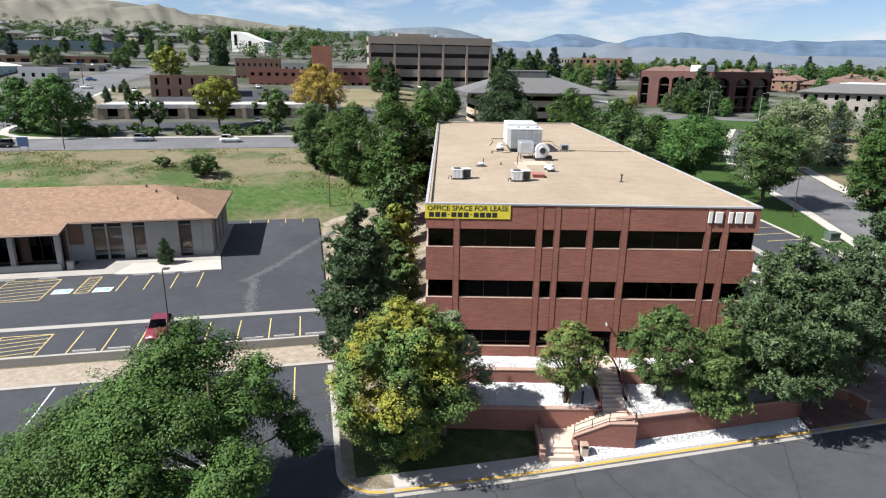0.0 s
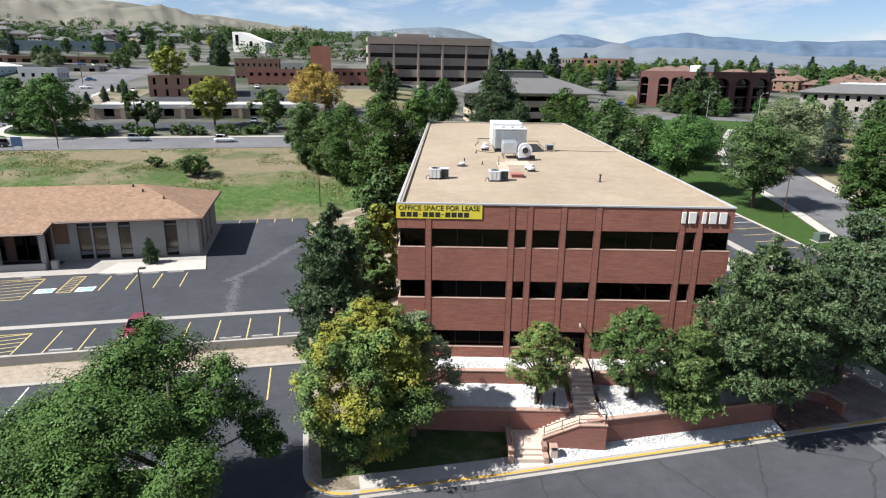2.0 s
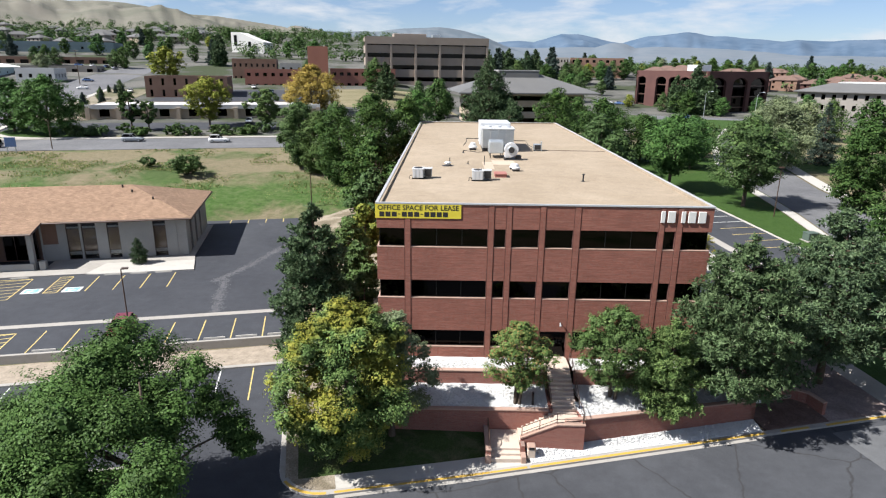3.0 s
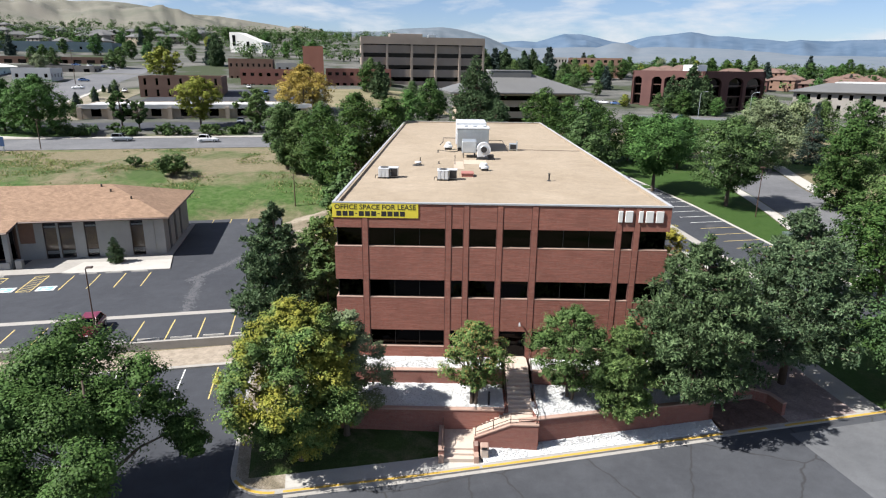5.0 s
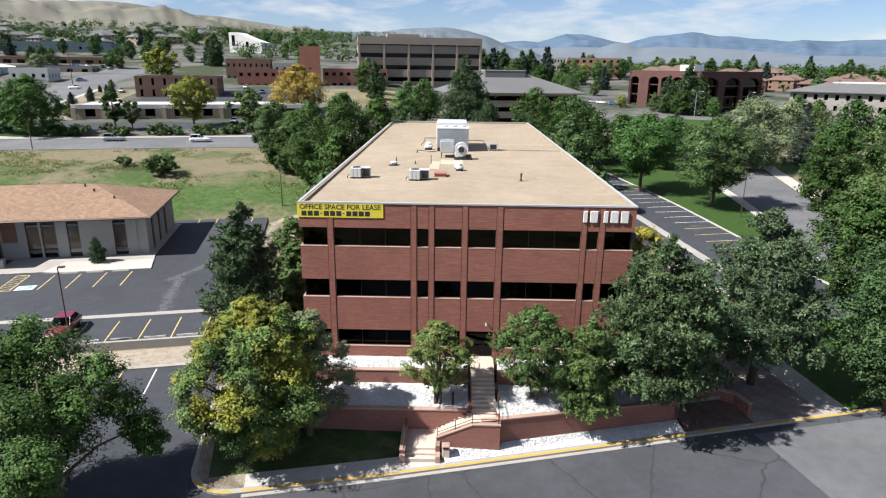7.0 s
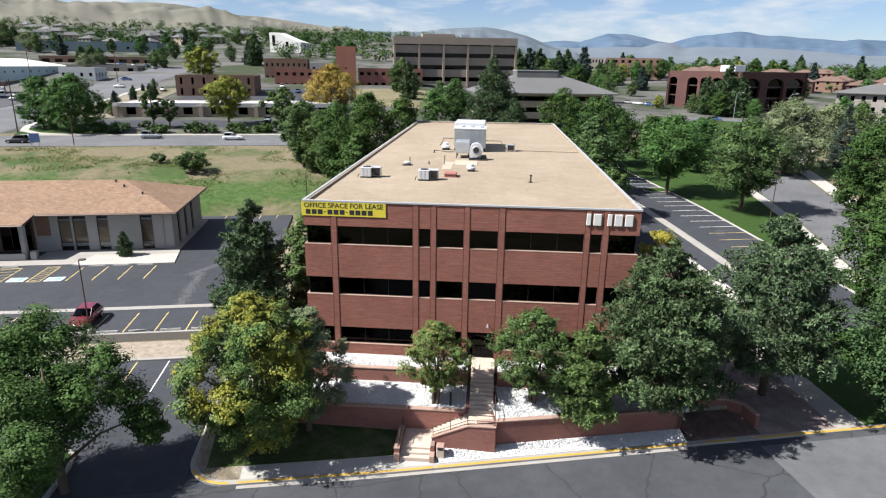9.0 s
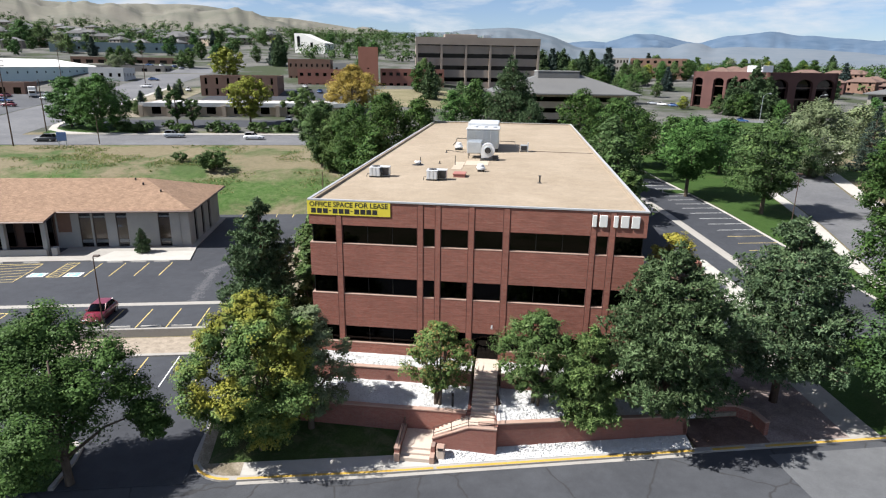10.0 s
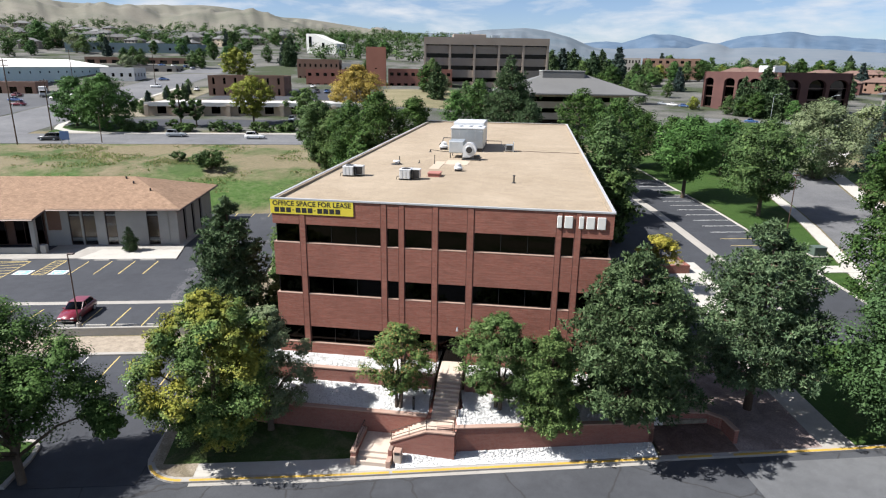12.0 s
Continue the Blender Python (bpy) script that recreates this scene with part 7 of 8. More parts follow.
pipe_vent(17.2, 11.0, 0.6, 0.07, DARKMET, True, "dark capped vent pipe on the roof")
pipe_vent(8.86, 20.0, 0.95, 0.035, DARKMET, False, "thin dark vent pipe on the roof")
pipe_vent(5.3, 19.7, 0.75, 0.045, DARKMET, False, "thin dark vent pipe on the roof")
pipe_vent(5.1, 19.2, 0.3, 0.2, METALW, True, "squat white vent pipe on the roof")
pipe_vent(7.2, 20.4, 0.3, 0.05, DARKMET, False, "thin dark vent pipe on the roof")
pipe_vent(6.9, 29.2, 0.3, 0.06, DARKMET, False, "thin dark vent pipe on the roof")
tagged(part("condensate_pipe", tube([(6.9, 29.2, RZ + 0.28), (8.6, 29.3, RZ + 0.1), (9.2, 29.6, RZ + 0.1)], 0.04, 6), DARKMET), "dark pipe along the gravel roof", "pipe")

# ---- front garden things ----
bol = tagged(empty("bollard_light", Matrix.Translation((11.42, -4.5, -2.98))), "black bollard light in the white rock", "bollard")
part("post", tube([(0, 0, 0), (0, 0, 0.85)], 0.085, 12), DARKMET, bol)
part("lens", tube([(0, 0, 0.85), (0, 0, 0.97)], 0.07, 12), GLASS_DK, bol)
part("cap", tube([(0, 0, 0.97), (0, 0, 1.05)], [0.1, 0.06], 12), DARKMET, bol)
bin_ = tagged(empty("litter_bin", Matrix.Translation((11.0, -7.72, -5.02))), "tan concrete litter bin beside the steps", "litter bin")
part("body", box(-0.26, 0.26, -0.26, 0.26, 0, 0.72, 0.04), CONC_P, bin_)
part("hood", box(-0.28, 0.28, -0.28, 0.28, 0.72, 0.98, 0.05), CAP, bin_)
# dark plate on the solid hood stands for the shade inside its mouth
part("opening", box(-0.17, 0.17, -0.287, -0.27, 0.76, 0.92), DARKMET, bin_)

# brick walls and paving beside the entrance drive
wall("retaining_wall", [site(26.35, -9.5), site(26.35, -6.6)], -5.6, -3.25, "short red brick return wall by the pines")
wall("wing_wall", [site(29.0, -7.3), site(31.0, -7.5), site(31.8, -8.3), site(31.9, -9.8)], -5.6, -3.45, "curved red brick wing wall beside the drive")
wall("wing_wall", [site(26.6, -6.4), site(29.0, -7.3)], -5.6, -3.3, "shaded red brick wall behind the pines")
tagged(sheet("bed_recess", 26.6, 31.9, KV + 0.42, -7.6, MULCH_SHADE, 0.14, 1.4, verge_z), "earth in the recess of the wing wall, darkened for shade", "planting bed", kind="structure")
tagged(sheet("verge", 40.2, 70, KV + 0.42, 3, LAWN, 0.12, 2.0, verge_z), "shaded lawn under the street trees", "lawn", kind="structure")
tagged(sheet("bed_right", 27.0, 31.9, -7.6, 4.5, BED, 0.25, 1.5, lambda x, y: max(ground_z(x, y), road_z(x, y) + 0.6 + (ground_z(x, y) - road_z(x, y) - 0.6) * smooth(-6, 4, unsite(x, y)[1]))), "mulched bed under the pines", "planting bed", kind="structure")


def side_bed():
    """The planted slope between the car park and the office wall."""
    nx, ny = 12, 60
    verts = []
    for j in range(ny + 1):
        y = -4.6 + 78.6 * j / ny
        for i in range(nx + 1):
            t = i / nx
            xl = -7.12 - 0.2217 * y
            x = xl + (0.05 - xl) * t
            foot = -5.08 + 0.53 * smooth(5, 10, y)
            verts.append((x, y, foot + (-1.5 - foot) * t ** 1.4 + 0.08 * noise.noise((x * 0.5, y * 0.5, 1))))
    w = nx + 1
    faces = [(j * w + i, j * w + i + 1, (j + 1) * w + i + 1, (j + 1) * w + i) for j in range(ny) for i in range(nx)]
    return tagged(link_mesh("bed_side", verts, faces, BED, None, "", False), "mulched planting slope beside the offices", "planting bed", kind="structure")


side_bed()

# ---- loose white river rock ----
def rocks(name, spots, label):
    """Many small stones as one mesh: a jittered eight-sided lump each."""
    g = np.random.default_rng(len(spots))
    base = np.array([(1, 0, 0), (0, 1, 0), (-1, 0, 0), (0, -1, 0), (0, 0, 0.8), (0, 0, -0.5)])
    tri = np.array([(0, 1, 4), (1, 2, 4), (2, 3, 4), (3, 0, 4), (1, 0, 5), (2, 1, 5), (3, 2, 5), (0, 3, 5)])
    k = len(spots)
    c = np.array(spots)
    s = (0.04 + 0.06 * g.random(k) ** 1.6)
    w = g.random(k) * 6.28
    p = base[None] * (1 + 0.35 * (g.random((k, 6, 3)) - 0.5))
    rx = p[..., 0] * np.cos(w)[:, None] - p[..., 1] * np.sin(w)[:, None]
    ry = (p[..., 0] * np.sin(w)[:, None] + p[..., 1] * np.cos(w)[:, None]) * (0.6 + 0.3 * g.random(k))[:, None]
    v = np.stack([rx, ry, p[..., 2] * 0.5], axis=-1) * s[:, None, None] + c[:, None]
    f = (tri[None] + (np.arange(k) * 6)[:, None, None]).reshape(-1, 3)
    ob = link_mesh(name, v.reshape(-1, 3).tolist(), f.tolist(), ROCK, None, "", False)
    return tagged(ob, label, "rocks", kind="stuff")


g = np.random.default_rng(3)


def spots(n, x0, x1, y0, y1, zf):
    return [(x, y, zf(x, y) + 0.015) for x, y in zip(g.uniform(x0, x1, n), g.uniform(y0, y1, n))]


rocks("river_rock", spots(2100, -0.4, 12.4, -2.0, -0.1, lambda x, y: -1.62 + 0.12 * (y + 2.3) / 2.6), "loose white river rock along the building")
rocks("river_rock", spots(1900, 14.8, 26.0, -2.0, -0.1, lambda x, y: -1.62 + 0.12 * (y + 2.3) / 2.6), "loose white river rock along the building")
rocks("river_rock", spots(3600, -1.5, 12.4, -4.9, -2.45, lambda x, y: -3.05 + 0.55 * (y + 5.0) / 2.7), "loose white river rock on the terrace")
sp = []
while len(sp) < 2600:
    u, v = g.uniform(12.5, 26), g.uniform(-9.15, -3.0)
    x, y = site(u, v)
    if y < -2.45 and x > 14.8:
        sp.append((x, y, mid_z(x, y) + 0.03))
rocks("river_rock", sp, "loose white river rock on the terrace")
sp = []
for _ in range(2200):
    u, v = g.uniform(9.0, 26.2), g.uniform(KV + 0.5, -9.55)
    x, y = site(u, v)
    if not (y > -7.15 and x < 14.7):
        sp.append((x, y, road_z(x, y) + 0.35 * smooth(-10.6, -9.4, v) + 0.22))
rocks("river_rock", sp, "loose white river rock along the kerb")

# ---- car park furniture ----
def wheel_stop(u, v, z=LOT_Z):
    x, y = site(u, v)
    root = tagged(empty("wheel_stop", pose(x, y, z, 0, 0, 12.5)), "pale concrete wheel stop on dark asphalt", "wheel stop", "wheel stops")
    bm = bmesh.new()
    prof = [(-0.09, 0), (0.09, 0), (0.055, 0.13), (-0.055, 0.13)]
    a = [bm.verts.new((-0.95, p, q)) for p, q in prof]
    b = [bm.verts.new((0.95, p, q)) for p, q in prof]
    bm.faces.new(a[::-1])
    bm.faces.new(b)
    for i in range(4):
        bm.faces.new((a[i], a[(i + 1) % 4], b[(i + 1) % 4], b[i]))
    bmesh.ops.recalc_face_normals(bm, faces=bm.faces)
    part("block", bm, CONC_W, root)
    return root


for k in range(-4, 4):
    wheel_stop(-18.3 + 2.85 * k + 1.42, 11.95)
for k in range(3):
    wheel_stop(-21.3 - 2.85 * k - 1.45, 33.0)
for u in (-38.6, -43.0):
    wheel_stop(u, 33.3)


def hatching(u0, u1, v0, v1, n, z=LOT_Z):
    """A no-parking box with slanting bars."""
    for a, b in (((u0, v0), (u0, v1)), ((u1, v0), (u1, v1)), ((u0, v0), (u1, v0)), ((u0, v1), (u1, v1))):
        stripe(*a, *b, z + 0.001, YELLOW, "yellow no-parking hatching")
    for k in range(n):
        va = v0 + (v1 - v0) * k / n
        stripe(u0 + 0.06, va + (v1 - v0) / n * 0.15, u1 - 0.06, min(v1 - 0.05, va + (v1 - v0) / n * 0.95), z + 0.0005, YELLOW, "yellow no-parking hatching")


hatching(-34.1, -32.7, 27.5, 33.0, 6)
hatching(-42.6, -37.0, 26.0, 32.8, 6)
hatching(-36.5, -32.2, 11.7, 16.3, 5)


def access_mark(u, v):
    x, y = site(u, v)
    root = tagged(empty("access_marking", pose(x, y, LOT_Z, 0, 0, 12.5)), "pale blue and white accessible-bay marking", "road marking", "accessible bay markings", "structure")
    part("field", box(-0.95, 0.95, -0.75, 0.75, 0.0, 0.006), WPAINT, root)
    part("panel", box(-0.7, 0.7, -0.58, 0.58, 0.006, 0.01), BLUEP, root)
    part("wheel_mark", tube([(-0.2, -0.1, 0.01), (-0.2, -0.1, 0.014)], 0.26, 14), WPAINT, root)
    part("figure_mark", box(-0.08, 0.02, -0.05, 0.45, 0.01, 0.014), WPAINT, root)
    part("figure_mark", box(0.02, 0.4, -0.1, 0.0, 0.01, 0.014), WPAINT, root)
    return root


access_mark(-35.5, 28.4)
access_mark(-31.35, 28.3)

post = tagged(empty("lamp_post", pose(*site(-21.0, 11.45), LOT_Z, 0, 0, 12.5)), "dark car park lamp post on a concrete footing", "lamp post")
part("footing", tube([(0, 0, -0.9), (0, 0, 0.55)], 0.22, 14), CONC, post, "round concrete footing")
part("pole", tube([(0, 0, 0.55), (0, 0, 7.3)], [0.07, 0.05], 8), BROWNMET, post)
part("arm", tube([(0, 0, 7.25), (0.3, 0, 7.35)], 0.03, 6), BROWNMET, post)
part("head", box(0.05, 0.6, -0.16, 0.16, 7.3, 7.44, 0.03), BROWNMET, post)

shr = site(-26.4, 36.9)
needle_tree("juniper", shr[0], shr[1], LOT_Z + 0.1, 3.0, 1.1, NEEDLE, 81, 9, 5, 2, 12, 7, size=0.2, puff=0.3, base=0.06, shape=CONE, label="small juniper beside the low building")
stump = tagged(empty("planter", pose(*site(-26.4, 36.9), LOT_Z + 0.12)), "low stone ring round the juniper", "planter")
part("ring", tube([(0, 0, 0), (0, 0, 0.12)], [0.6, 0.55], 12), CONC, stump)
part("downpipe", tube([(*site(-22.25, 39.8), 0.9), (*site(-22.2, 39.78), -3.9), (*site(-22.3, 39.2), -4.1)], 0.05, 6), WALLGREY, bpy.data.objects["low_office_building"], "pale downpipe")


# ---- vehicles ----
def car(name, m, paint, label, long=4.6, wide=1.82, tall=1.45, boxy=0.0, group=""):
    """A parked car: lofted body, glasshouse, wheels with rims, lamps. Nose towards -y."""
    root = tagged(empty(name, m), label, "car", group)
    L, W = long / 2, wide / 2
    # body: rings along its length (y, half width, low z, high z)
    rows = [(-L, W * 0.78, 0.36, 0.6), (-L + 0.14, W * 0.93, 0.26, 0.72), (-L + 0.9, W, 0.22, 0.86 + 0.08 * boxy), (-L * 0.3, W, 0.22, 0.95 + 0.08 * boxy), (L * 0.45, W, 0.22, 0.98 + 0.08 * boxy), (L - 0.35, W * 0.98, 0.24, 0.98 + 0.08 * boxy), (L - 0.06, W * 0.92, 0.3, 0.9), (L, W * 0.84, 0.4, 0.8)]
    def loft(rings, mat, nm, label=""):
        bm = bmesh.new()
        vs = [[bm.verts.new(c) for c in r] for r in rings]
        n = len(rings[0])
        for r, q in zip(vs, vs[1:]):
            for i in range(n):
                bm.faces.new((r[i], r[(i + 1) % n], q[(i + 1) % n], q[i]))
        bm.faces.new(vs[0][::-1])
        bm.faces.new(vs[-1])
        bmesh.ops.recalc_face_normals(bm, faces=bm.faces)
        return part(nm, bm, mat, root, label, False)
    loft([[(-w * 0.9, y, lo), (w * 0.9, y, lo), (w, y, lo + 0.18), (w, y, hi - 0.16), (w * 0.93, y, hi), (-w * 0.93, y, hi), (-w, y, hi - 0.16), (-w, y, lo + 0.18)] for y, w, lo, hi in rows], paint, "body")
    y0, y1 = -L * 0.34, L * (0.72 + 0.18 * boxy)
    base = 0.94 + 0.08 * boxy
    cab = [(y0, W * 0.86, base, base + 0.03), (y0 + 0.62, W * 0.74, base, tall - 0.05), (y0 + 0.85, W * 0.72, base, tall), (y1 - 0.75 + 0.4 * boxy, W * 0.72, base, tall), (y1 - 0.5 + 0.35 * boxy, W * 0.73, base, tall - 0.06), (y1, W * 0.84, base, base + 0.03)]
    loft([[(-W * 0.86, y, lo), (W * 0.86, y, lo), (w, y, hi), (-w, y, hi)] for y, w, lo, hi in cab], GLASS_DK, "glasshouse", "dark car glass")
    part("roof", box(-W * 0.73, W * 0.73, y0 + 0.78, y1 - 0.62 + 0.38 * boxy, tall - 0.02, tall + 0.035, 0.02), paint, root)
    for sx in (-1, 1):
        for k, (ya, yb) in enumerate(((y0 + 0.05, y0 + 0.8), (y1 - 0.06, y1 - 0.7 + 0.35 * boxy))):
            part("pillar", tube([(sx * W * 0.87, ya, base), (sx * W * 0.735, yb, tall)], 0.045, 5), paint, root)
        part("pillar", tube([(sx * W * 0.875, 0.25, base), (sx * W * 0.735, 0.22, tall)], 0.04, 5), paint, root)
        part("mirror", box(sx * W - 0.09 + sx * 0.1, sx * W + 0.09 + sx * 0.1, y0 + 0.25, y0 + 0.38, base - 0.02, base + 0.12, 0.03), paint, root)
        part("headlight", box(sx * W * 0.62 - 0.17, sx * W * 0.62 + 0.17, -L + 0.0, -L + 0.16, 0.56, 0.7, 0.03), METALW, root, "clear headlight")
        part("tail_light", box(sx * W * 0.66 - 0.15, sx * W * 0.66 + 0.15, L - 0.1, L + 0.012, 0.66, 0.84, 0.03), PAINT_RED, root, "red tail light")
        for yy in (-L + 0.86, L - 0.9):
            wh = part("wheel", tube([(sx * (W - 0.2), yy, 0.33), (sx * (W + 0.015), yy, 0.33)], 0.33, 18), RUBBER, root)
            part("rim", tube([(sx * (W + 0.016), yy, 0.33), (sx * (W + 0.03), yy, 0.33)], 0.21, 12), METALG, wh)
    part("grille", box(-W * 0.42, W * 0.42, -L - 0.012, -L + 0.05, 0.42, 0.58, 0.01), DARKMET, root)
    part("bumper", box(-W * 0.8, W * 0.8, -L - 0.03, -L + 0.1, 0.3, 0.4, 0.03), DARKMET, root)
    return root


car("estate_car", pose(*site(-22.55, 14.5), LOT_Z + 0.01, 0, 0, 12.5), PAINT_RED, "dark red car parked in the upper car park", 4.7, 1.85, 1.5, 0.6)
for (x, y, mat, nm, lab, bx, tn) in ((-50.2, 105.5, PAINT_WHITE, "suv", "white sport-utility car on the far road", 1.0, 102), (-70.2, 103.6, PAINT_GREY, "suv", "silver sport-utility car on the far road", 1.0, 102), (-96, 92, PAINT_DARK, "suv", "black sport-utility car at the crossroads", 1.0, -78)):
    car(nm, pose(x, y, ground_z(x, y) + 0.09, 0, 0, tn), mat, lab, 4.8, 1.9, 1.75, bx, "cars on the far road")
SMALL = [(80.2, 256, PAINT_WHITE, 60), (84.5, 252.5, PAINT_BLUE, 60), (88.4, 249.4, PAINT_DARK, 60), (76.4, 259, PAINT_GREY, 60), (-10.4, 258, PAINT_WHITE, 20), (2, 262, PAINT_GREY, 20), (-3, 259, PAINT_DARK, 20), (-7, 169.5, PAINT_DARK, 190), (95, 194, PAINT_BLUE, 70), (-52, 135, PAINT_GREY, 12), (-78, 226, PAINT_WHITE, 10), (-70, 208, PAINT_DARK, 10), (-66, 209, PAINT_BLUE, 10), (-150, 170, PAINT_WHITE, 30), (-143, 158, PAINT_RED, 30), (-160, 190, PAINT_DARK, 30), (-118, 200, PAINT_WHITE, 20), (-170, 180, PAINT_GREY, 30)]
lot = random.Random(17)
for u, v in ((-112, 128), (-116, 139), (-112, 150), (-118, 160), (-114, 171), (-124, 134), (-127, 146), (-123, 158), (-128, 170), (-121, 182), (-112, 190), (-136, 140), (-138, 156), (-134, 176), (-116, 200), (-128, 196), (-96, 176), (-92, 232), (-99, 262), (-110, 330), (-118, 334), (-126, 338), (-104, 322)):
    SMALL.append((*site(u, v), lot.choice((PAINT_WHITE, PAINT_WHITE, PAINT_GREY, PAINT_DARK, PAINT_BLUE, PAINT_RED)), lot.choice((12, 102, 192, 282)) + lot.uniform(-6, 6)))
for x, y, mat, tn in SMALL:
    car("parked_car", pose(x, y, ground_z(x, y) + 0.08, 0, 0, tn), mat, "parked car beyond the field", 4.5, 1.8, 1.45, 0.3, "parked cars")
van = tagged(empty("box_truck", pose(-159, 166, ground_z(-159, 166), 0, 0, 40)), "white box truck in the workshop yard", "truck")
part("cargo_box", box(-1.2, 1.2, -1.0, 5.0, 0.9, 3.6, 0.06), WHITEP, van)
part("cab", box(-1.1, 1.1, -3.0, -1.1, 0.6, 2.5, 0.15), WHITEP, van)
part("windscreen", box(-0.95, 0.95, -3.02, -2.9, 1.55, 2.3), GLASS_DK, van)
for sx in (-1, 1):
    for yy in (-2.1, 3.6):
        part("wheel", tube([(sx * 0.85, yy, 0.45), (sx * 1.15, yy, 0.45)], 0.45, 14), RUBBER, van)


# ---- poles and signs ----
def utility_pole(x, y, h, label, arms=1, r=0.16):
    root = tagged(empty("utility_pole", Matrix.Translation((x, y, ground_z(x, y)))), label, "utility pole", "utility poles")
    part("pole", tube([(0, 0, -0.5), (0, 0, h)], [r, r * 0.65], 8), BARK_P, root)
    for k in range(arms):
        part("crossarm", box(-1.2, 1.2, -0.07, 0.07, h - 0.5 - k, h - 0.36 - k), BARK_P, root)
        for xx in (-1.05, -0.5, 0.5, 1.05):
            part("insulator", tube([(xx, 0, h - 0.36 - k), (xx, 0, h - 0.18 - k)], 0.05, 6), METALG, root)
    return root


utility_pole(-98.9, 85.5, 19.0, "tall wooden utility pole at the crossroads", 2)
utility_pole(-105.2, 104.0, 13.0, "wooden utility pole at the crossroads", 1)
utility_pole(-82.3, 92.0, 6.2, "short dark post beside the far road", 0, 0.12)
utility_pole(-18.4, 60.5, 5.6, "grey wooden post at the edge of the car park", 0, 0.11)
utility_pole(-170, 196, 15.0, "wooden utility pole by the sheds", 1)
utility_pole(-150, 222, 14.0, "wooden utility pole by the sheds", 1)
sg = tagged(empty("road_sign", pose(-88.1, 87.4, ground_z(-88.1, 87.4), 0, 0, 10)), "small dark blue roadside sign", "sign")
part("post", box(-0.9, -0.75, -0.08, 0.08, -0.3, 3.2), METALG, sg)
part("post", box(0.75, 0.9, -0.08, 0.08, -0.3, 3.2), METALG, sg)
part("board", box(-1.1, 1.1, -0.14, -0.08, 1.3, 3.3, 0.03), PAINT_BLUE, sg)
lp = tagged(empty("street_lamp", Matrix.Translation((54.6, 48.0, ground_z(54.6, 48.0)))), "slender dark lamp post on the lawn", "street lamp")
part("pole", tube([(0, 0, -0.2), (0, 0, 7.6)], [0.08, 0.05], 8), BROWNMET, lp)
part("head", box(-0.35, 0.35, -0.2, 0.2, 7.5, 7.7, 0.04), BROWNMET, lp)
for x, y, h in ((118, 190, 9.0), (104, 202, 9.0)):
    sl = tagged(empty("street_lamp", Matrix.Translation((x, y, ground_z(x, y)))), "street lamp with a curved arm by the arched office", "street lamp", "far street lamps")
    part("pole", tube([(0, 0, -0.2), (0, 0, h), (0.6, 0, h + 0.9), (2.0, 0, h + 1.1)], [0.11, 0.08, 0.06, 0.05], 6), METALG, sl)
    part("head", box(1.8, 2.7, -0.2, 0.2, h + 1.0, h + 1.2, 0.04), METALW, sl)
sg = tagged(empty("monument_sign", pose(76.5, 101, ground_z(76.5, 101), 0, 0, -60)), "small tan monument sign under the silver tree", "sign")
part("base", box(-1.6, 1.6, -0.4, 0.4, -0.2, 0.9), TAN, sg)
part("board", box(-1.5, 1.5, -0.25, 0.25, 0.9, 2.6, 0.05), CONC_W, sg)
part("panel", box(-1.0, 0.6, -0.28, -0.24, 1.2, 2.3), TAN, sg)

# lot island, planter and paving on the far side of the offices
tagged(sheet("island", 53.6, 57.7, 53.4, 56.2, LAWN, 0.16, 1.0), "grassed island in the side car park", "lawn", kind="structure")
tagged(strip("kerb", [site(u, v) for u, v in ((57.6, 53.2), (54.0, 53.2), (53.3, 54.8), (54.0, 56.4), (57.6, 56.4))][::-1], 0.25, -0.1, 0.2, CONC_W, ground_z), "pale kerb round the lot island", "kerb", kind="structure")
tagged(strip("kerb", [site(57.7, v) for v in range(-2, 90, 4)], 0.25, -0.1, 0.18, CONC_W, ground_z), "pale kerb along the side lawn", "kerb", kind="structure")
tagged(sheet("paving", 36.0, 44.5, 8, 23, CONC_W, 0.06, 2.0, keep=lambda u, v: site(u, v)[0] > 28), "pale concrete paving beside the offices", "pavement", kind="structure")
pl = tagged(empty("brick_planter", pose(*site(40.2, 21.3), ground_z(*site(40.2, 21.3)), 0, 0, 12.5)), "low red brick planter below the yellow tree", "planter")
for x0, x1, y0, y1 in ((-2.2, 2.2, -1.6, -1.3), (-2.2, 2.2, 1.3, 1.6), (-2.2, -1.9, -1.3, 1.3), (1.9, 2.2, -1.3, 1.3)):
    part("side", box(x0, x1, y0, y1, -0.4, 0.9), BRICK_W, pl)
part("soil", box(-1.9, 1.9, -1.3, 1.3, -0.3, 0.75), BED, pl)

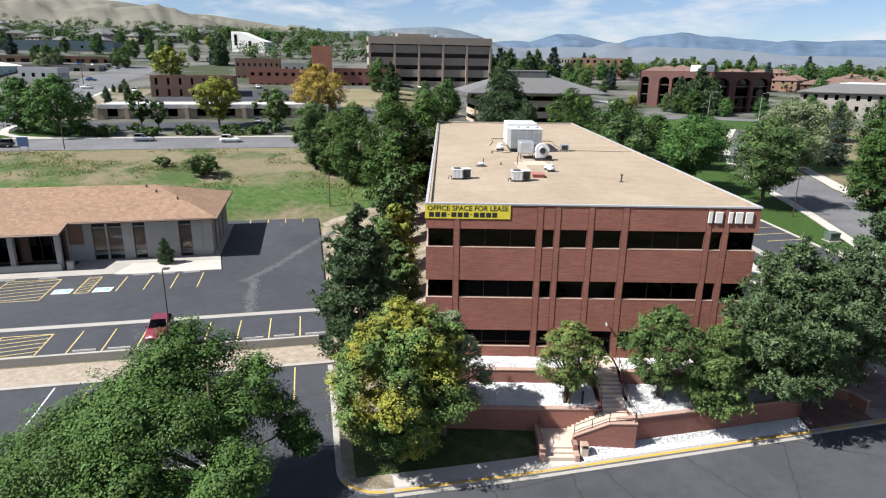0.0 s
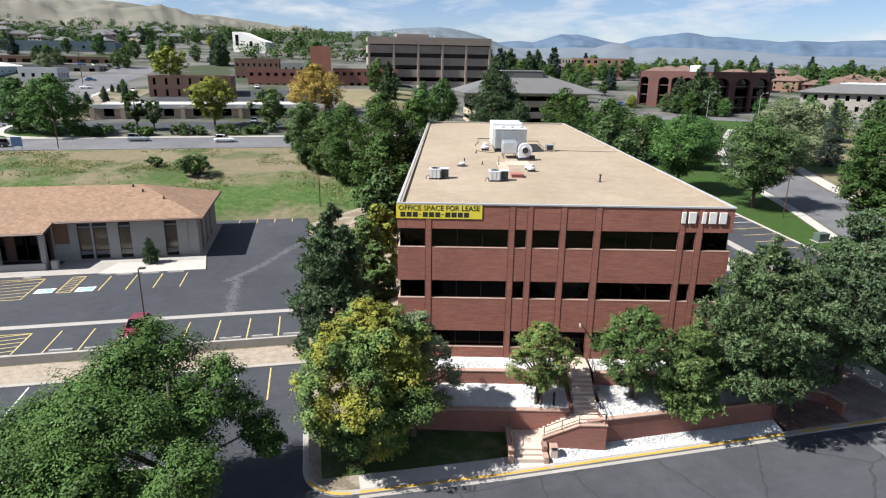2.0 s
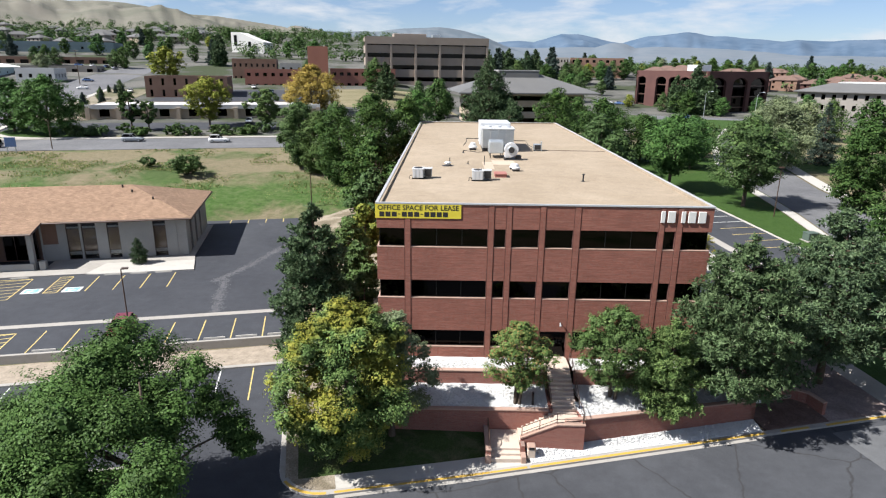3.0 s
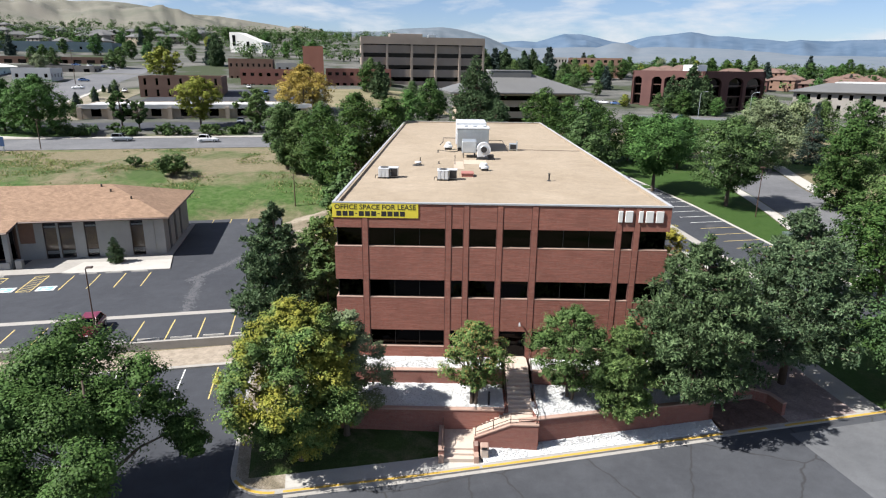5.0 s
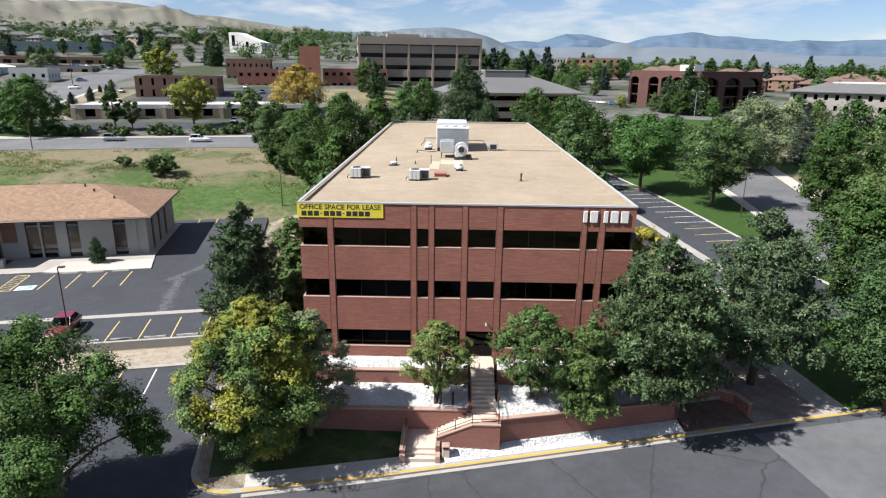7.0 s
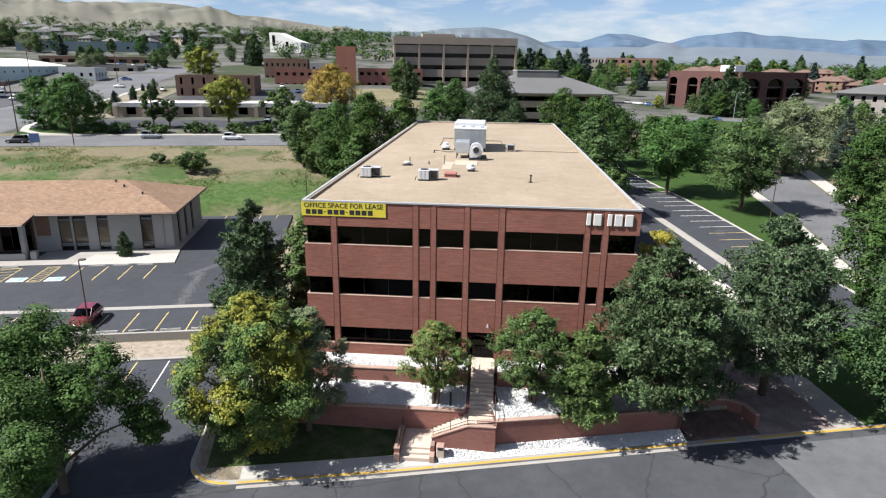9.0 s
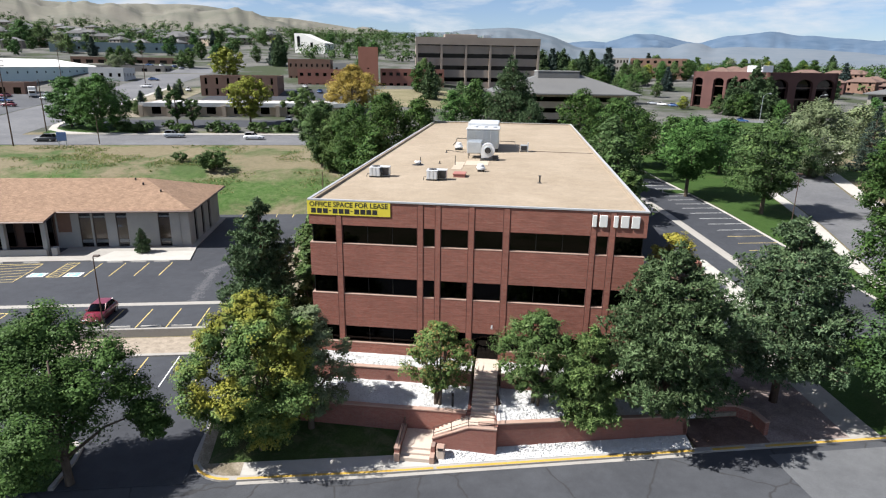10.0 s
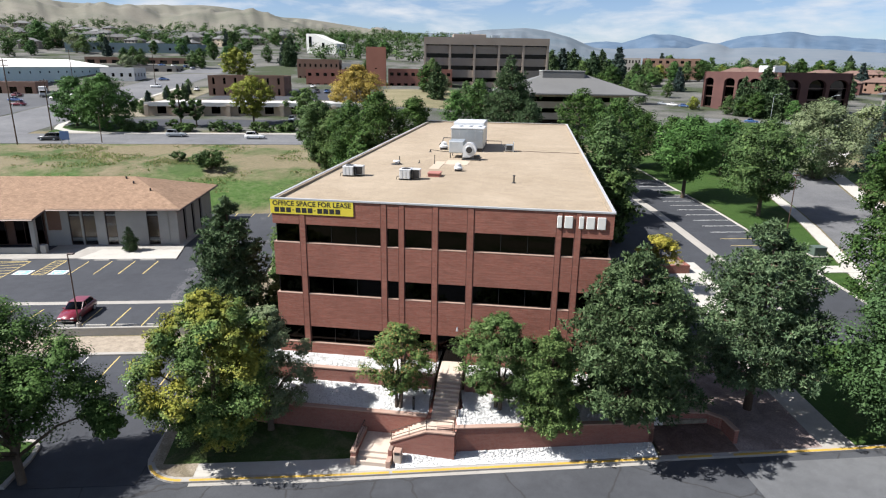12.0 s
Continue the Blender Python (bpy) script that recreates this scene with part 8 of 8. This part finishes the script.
# ---- weeds in the field ----
def weeds():
    gg = np.random.default_rng(8)
    n = 9000
    u, v = gg.uniform(-72, 0, n), 63 + 42 * gg.random(n) ** 1.2
    x, y = u * CA - v * SA, u * SA + v * CA
    keep = np.array([noise.noise((a * 0.11, b * 0.11, 5)) for a, b in zip(x, y)]) > gg.uniform(-0.05, 0.3, n)
    x, y = x[keep], y[keep]
    z = np.array([ground_z(a, b) for a, b in zip(x, y)])
    per = 9
    s = np.repeat(0.12 + 0.42 * gg.random(len(x)) ** 2, per)
    c = np.repeat(np.stack([x, y, z], axis=1), per, axis=0) + gg.normal(size=(len(x) * per, 3)) * np.stack([s, s, s * 0.1], axis=1)
    up = unit(np.array([0, 0, 1.0]) + gg.normal(size=c.shape) * 0.5)
    a = up * (s * 0.45)[:, None]
    b = unit(np.cross(up, gg.normal(size=c.shape))) * (s * 0.2)[:, None]
    root = empty("weeds")
    quad_mesh("blades", c + a, a, b, BLADE, root)
    tagged(root, "tufts of weeds and dry grass over the field", "weeds", kind="stuff")


weeds()


# ---- pale smears of old sealer on the upper car park ----
SEAL = surf("chalky old sealer", (0.068, 0.07, 0.077), (0.1, 0.1, 0.106), 0.9, 6, 0.9, 0.2)


def smear(line, seed):
    """A ragged trail of thin flat patches along a line."""
    gg = random.Random(seed)
    verts, faces = [], []
    for (x0, y0), (x1, y1) in zip(line, line[1:]):
        ln = math.hypot(x1 - x0, y1 - y0)
        for _ in range(int(ln * 90)):
            t = gg.random()
            cx, cy = x0 + (x1 - x0) * t + gg.gauss(0, 0.3), y0 + (y1 - y0) * t + gg.gauss(0, 0.3)
            r, k, w = 0.03 + 0.1 * gg.random() ** 2, len(verts), gg.random() * 6.28
            lift = LOT_Z + 0.004 + 0.003 * gg.random()
            for q in range(7):
                e = r * gg.uniform(0.5, 1.3)
                a = q * 6.28318 / 7
                dx, dy = e * math.cos(a) * 1.7, e * math.sin(a) * 0.7
                verts.append((cx + dx * math.cos(w) - dy * math.sin(w), cy + dx * math.sin(w) + dy * math.cos(w), lift))
            faces.append(tuple(range(k, k + 7)))
    tagged(link_mesh("sealer_smear", verts, faces, SEAL), "chalky smear of old sealer on dark asphalt", "stain", kind="stuff")


smear([(-15.6, 47.6), (-17.9, 38.2), (-19.8, 30.5), (-22.1, 24.0)], 4)
smear([(-21.0, 25.0), (-18.5, 14.7)], 6)

# ---- kerbed island under the large tree ----
ISL = [(-15.0, -10.95), (-14.9, -8.0), (-15.1, -6.6), (-15.8, -5.9), (-17.0, -5.7), (-30.0, -5.7)]
tagged(strip("kerb", [site(u, v) for u, v in ISL], 0.3, -0.3, 0.16, CONC, flat(LOW_Z - 0.04)), "pale kerb round the tree island", "kerb", kind="structure")
tagged(sheet("lawn_island", -30.0, -15.4, -10.95, -6.0, LAWN, 0.1, 1.2, flat(LOW_Z - 0.06)), "shaded grass island under the large tree", "lawn", kind="structure")
tagged(sheet("walkway", 57.96, 63.0, 19.2, 21.2, CONC_W, 0.18, 1.0), "pale walkway across the side lawn", "pavement", kind="structure")
ub = tagged(empty("utility_box", pose(54.3, 37.4, ground_z(54.3, 37.4), 0, 0, 12.5)), "green steel utility box on the lawn", "utility box")
GREENMET = surf("grey-green painted steel", (0.06, 0.085, 0.07), (0.09, 0.12, 0.1), 1.0, 9, 0.5, 0.08)
part("pad", box(-1.0, 1.0, -0.8, 0.8, -0.2, 0.18), CONC, ub)
part("body", box(-0.8, 0.8, -0.6, 0.6, 0.18, 1.2, 0.04), GREENMET, ub)
part("lid", box(-0.85, 0.85, -0.65, 0.65, 1.2, 1.28, 0.03), GREENMET, ub)
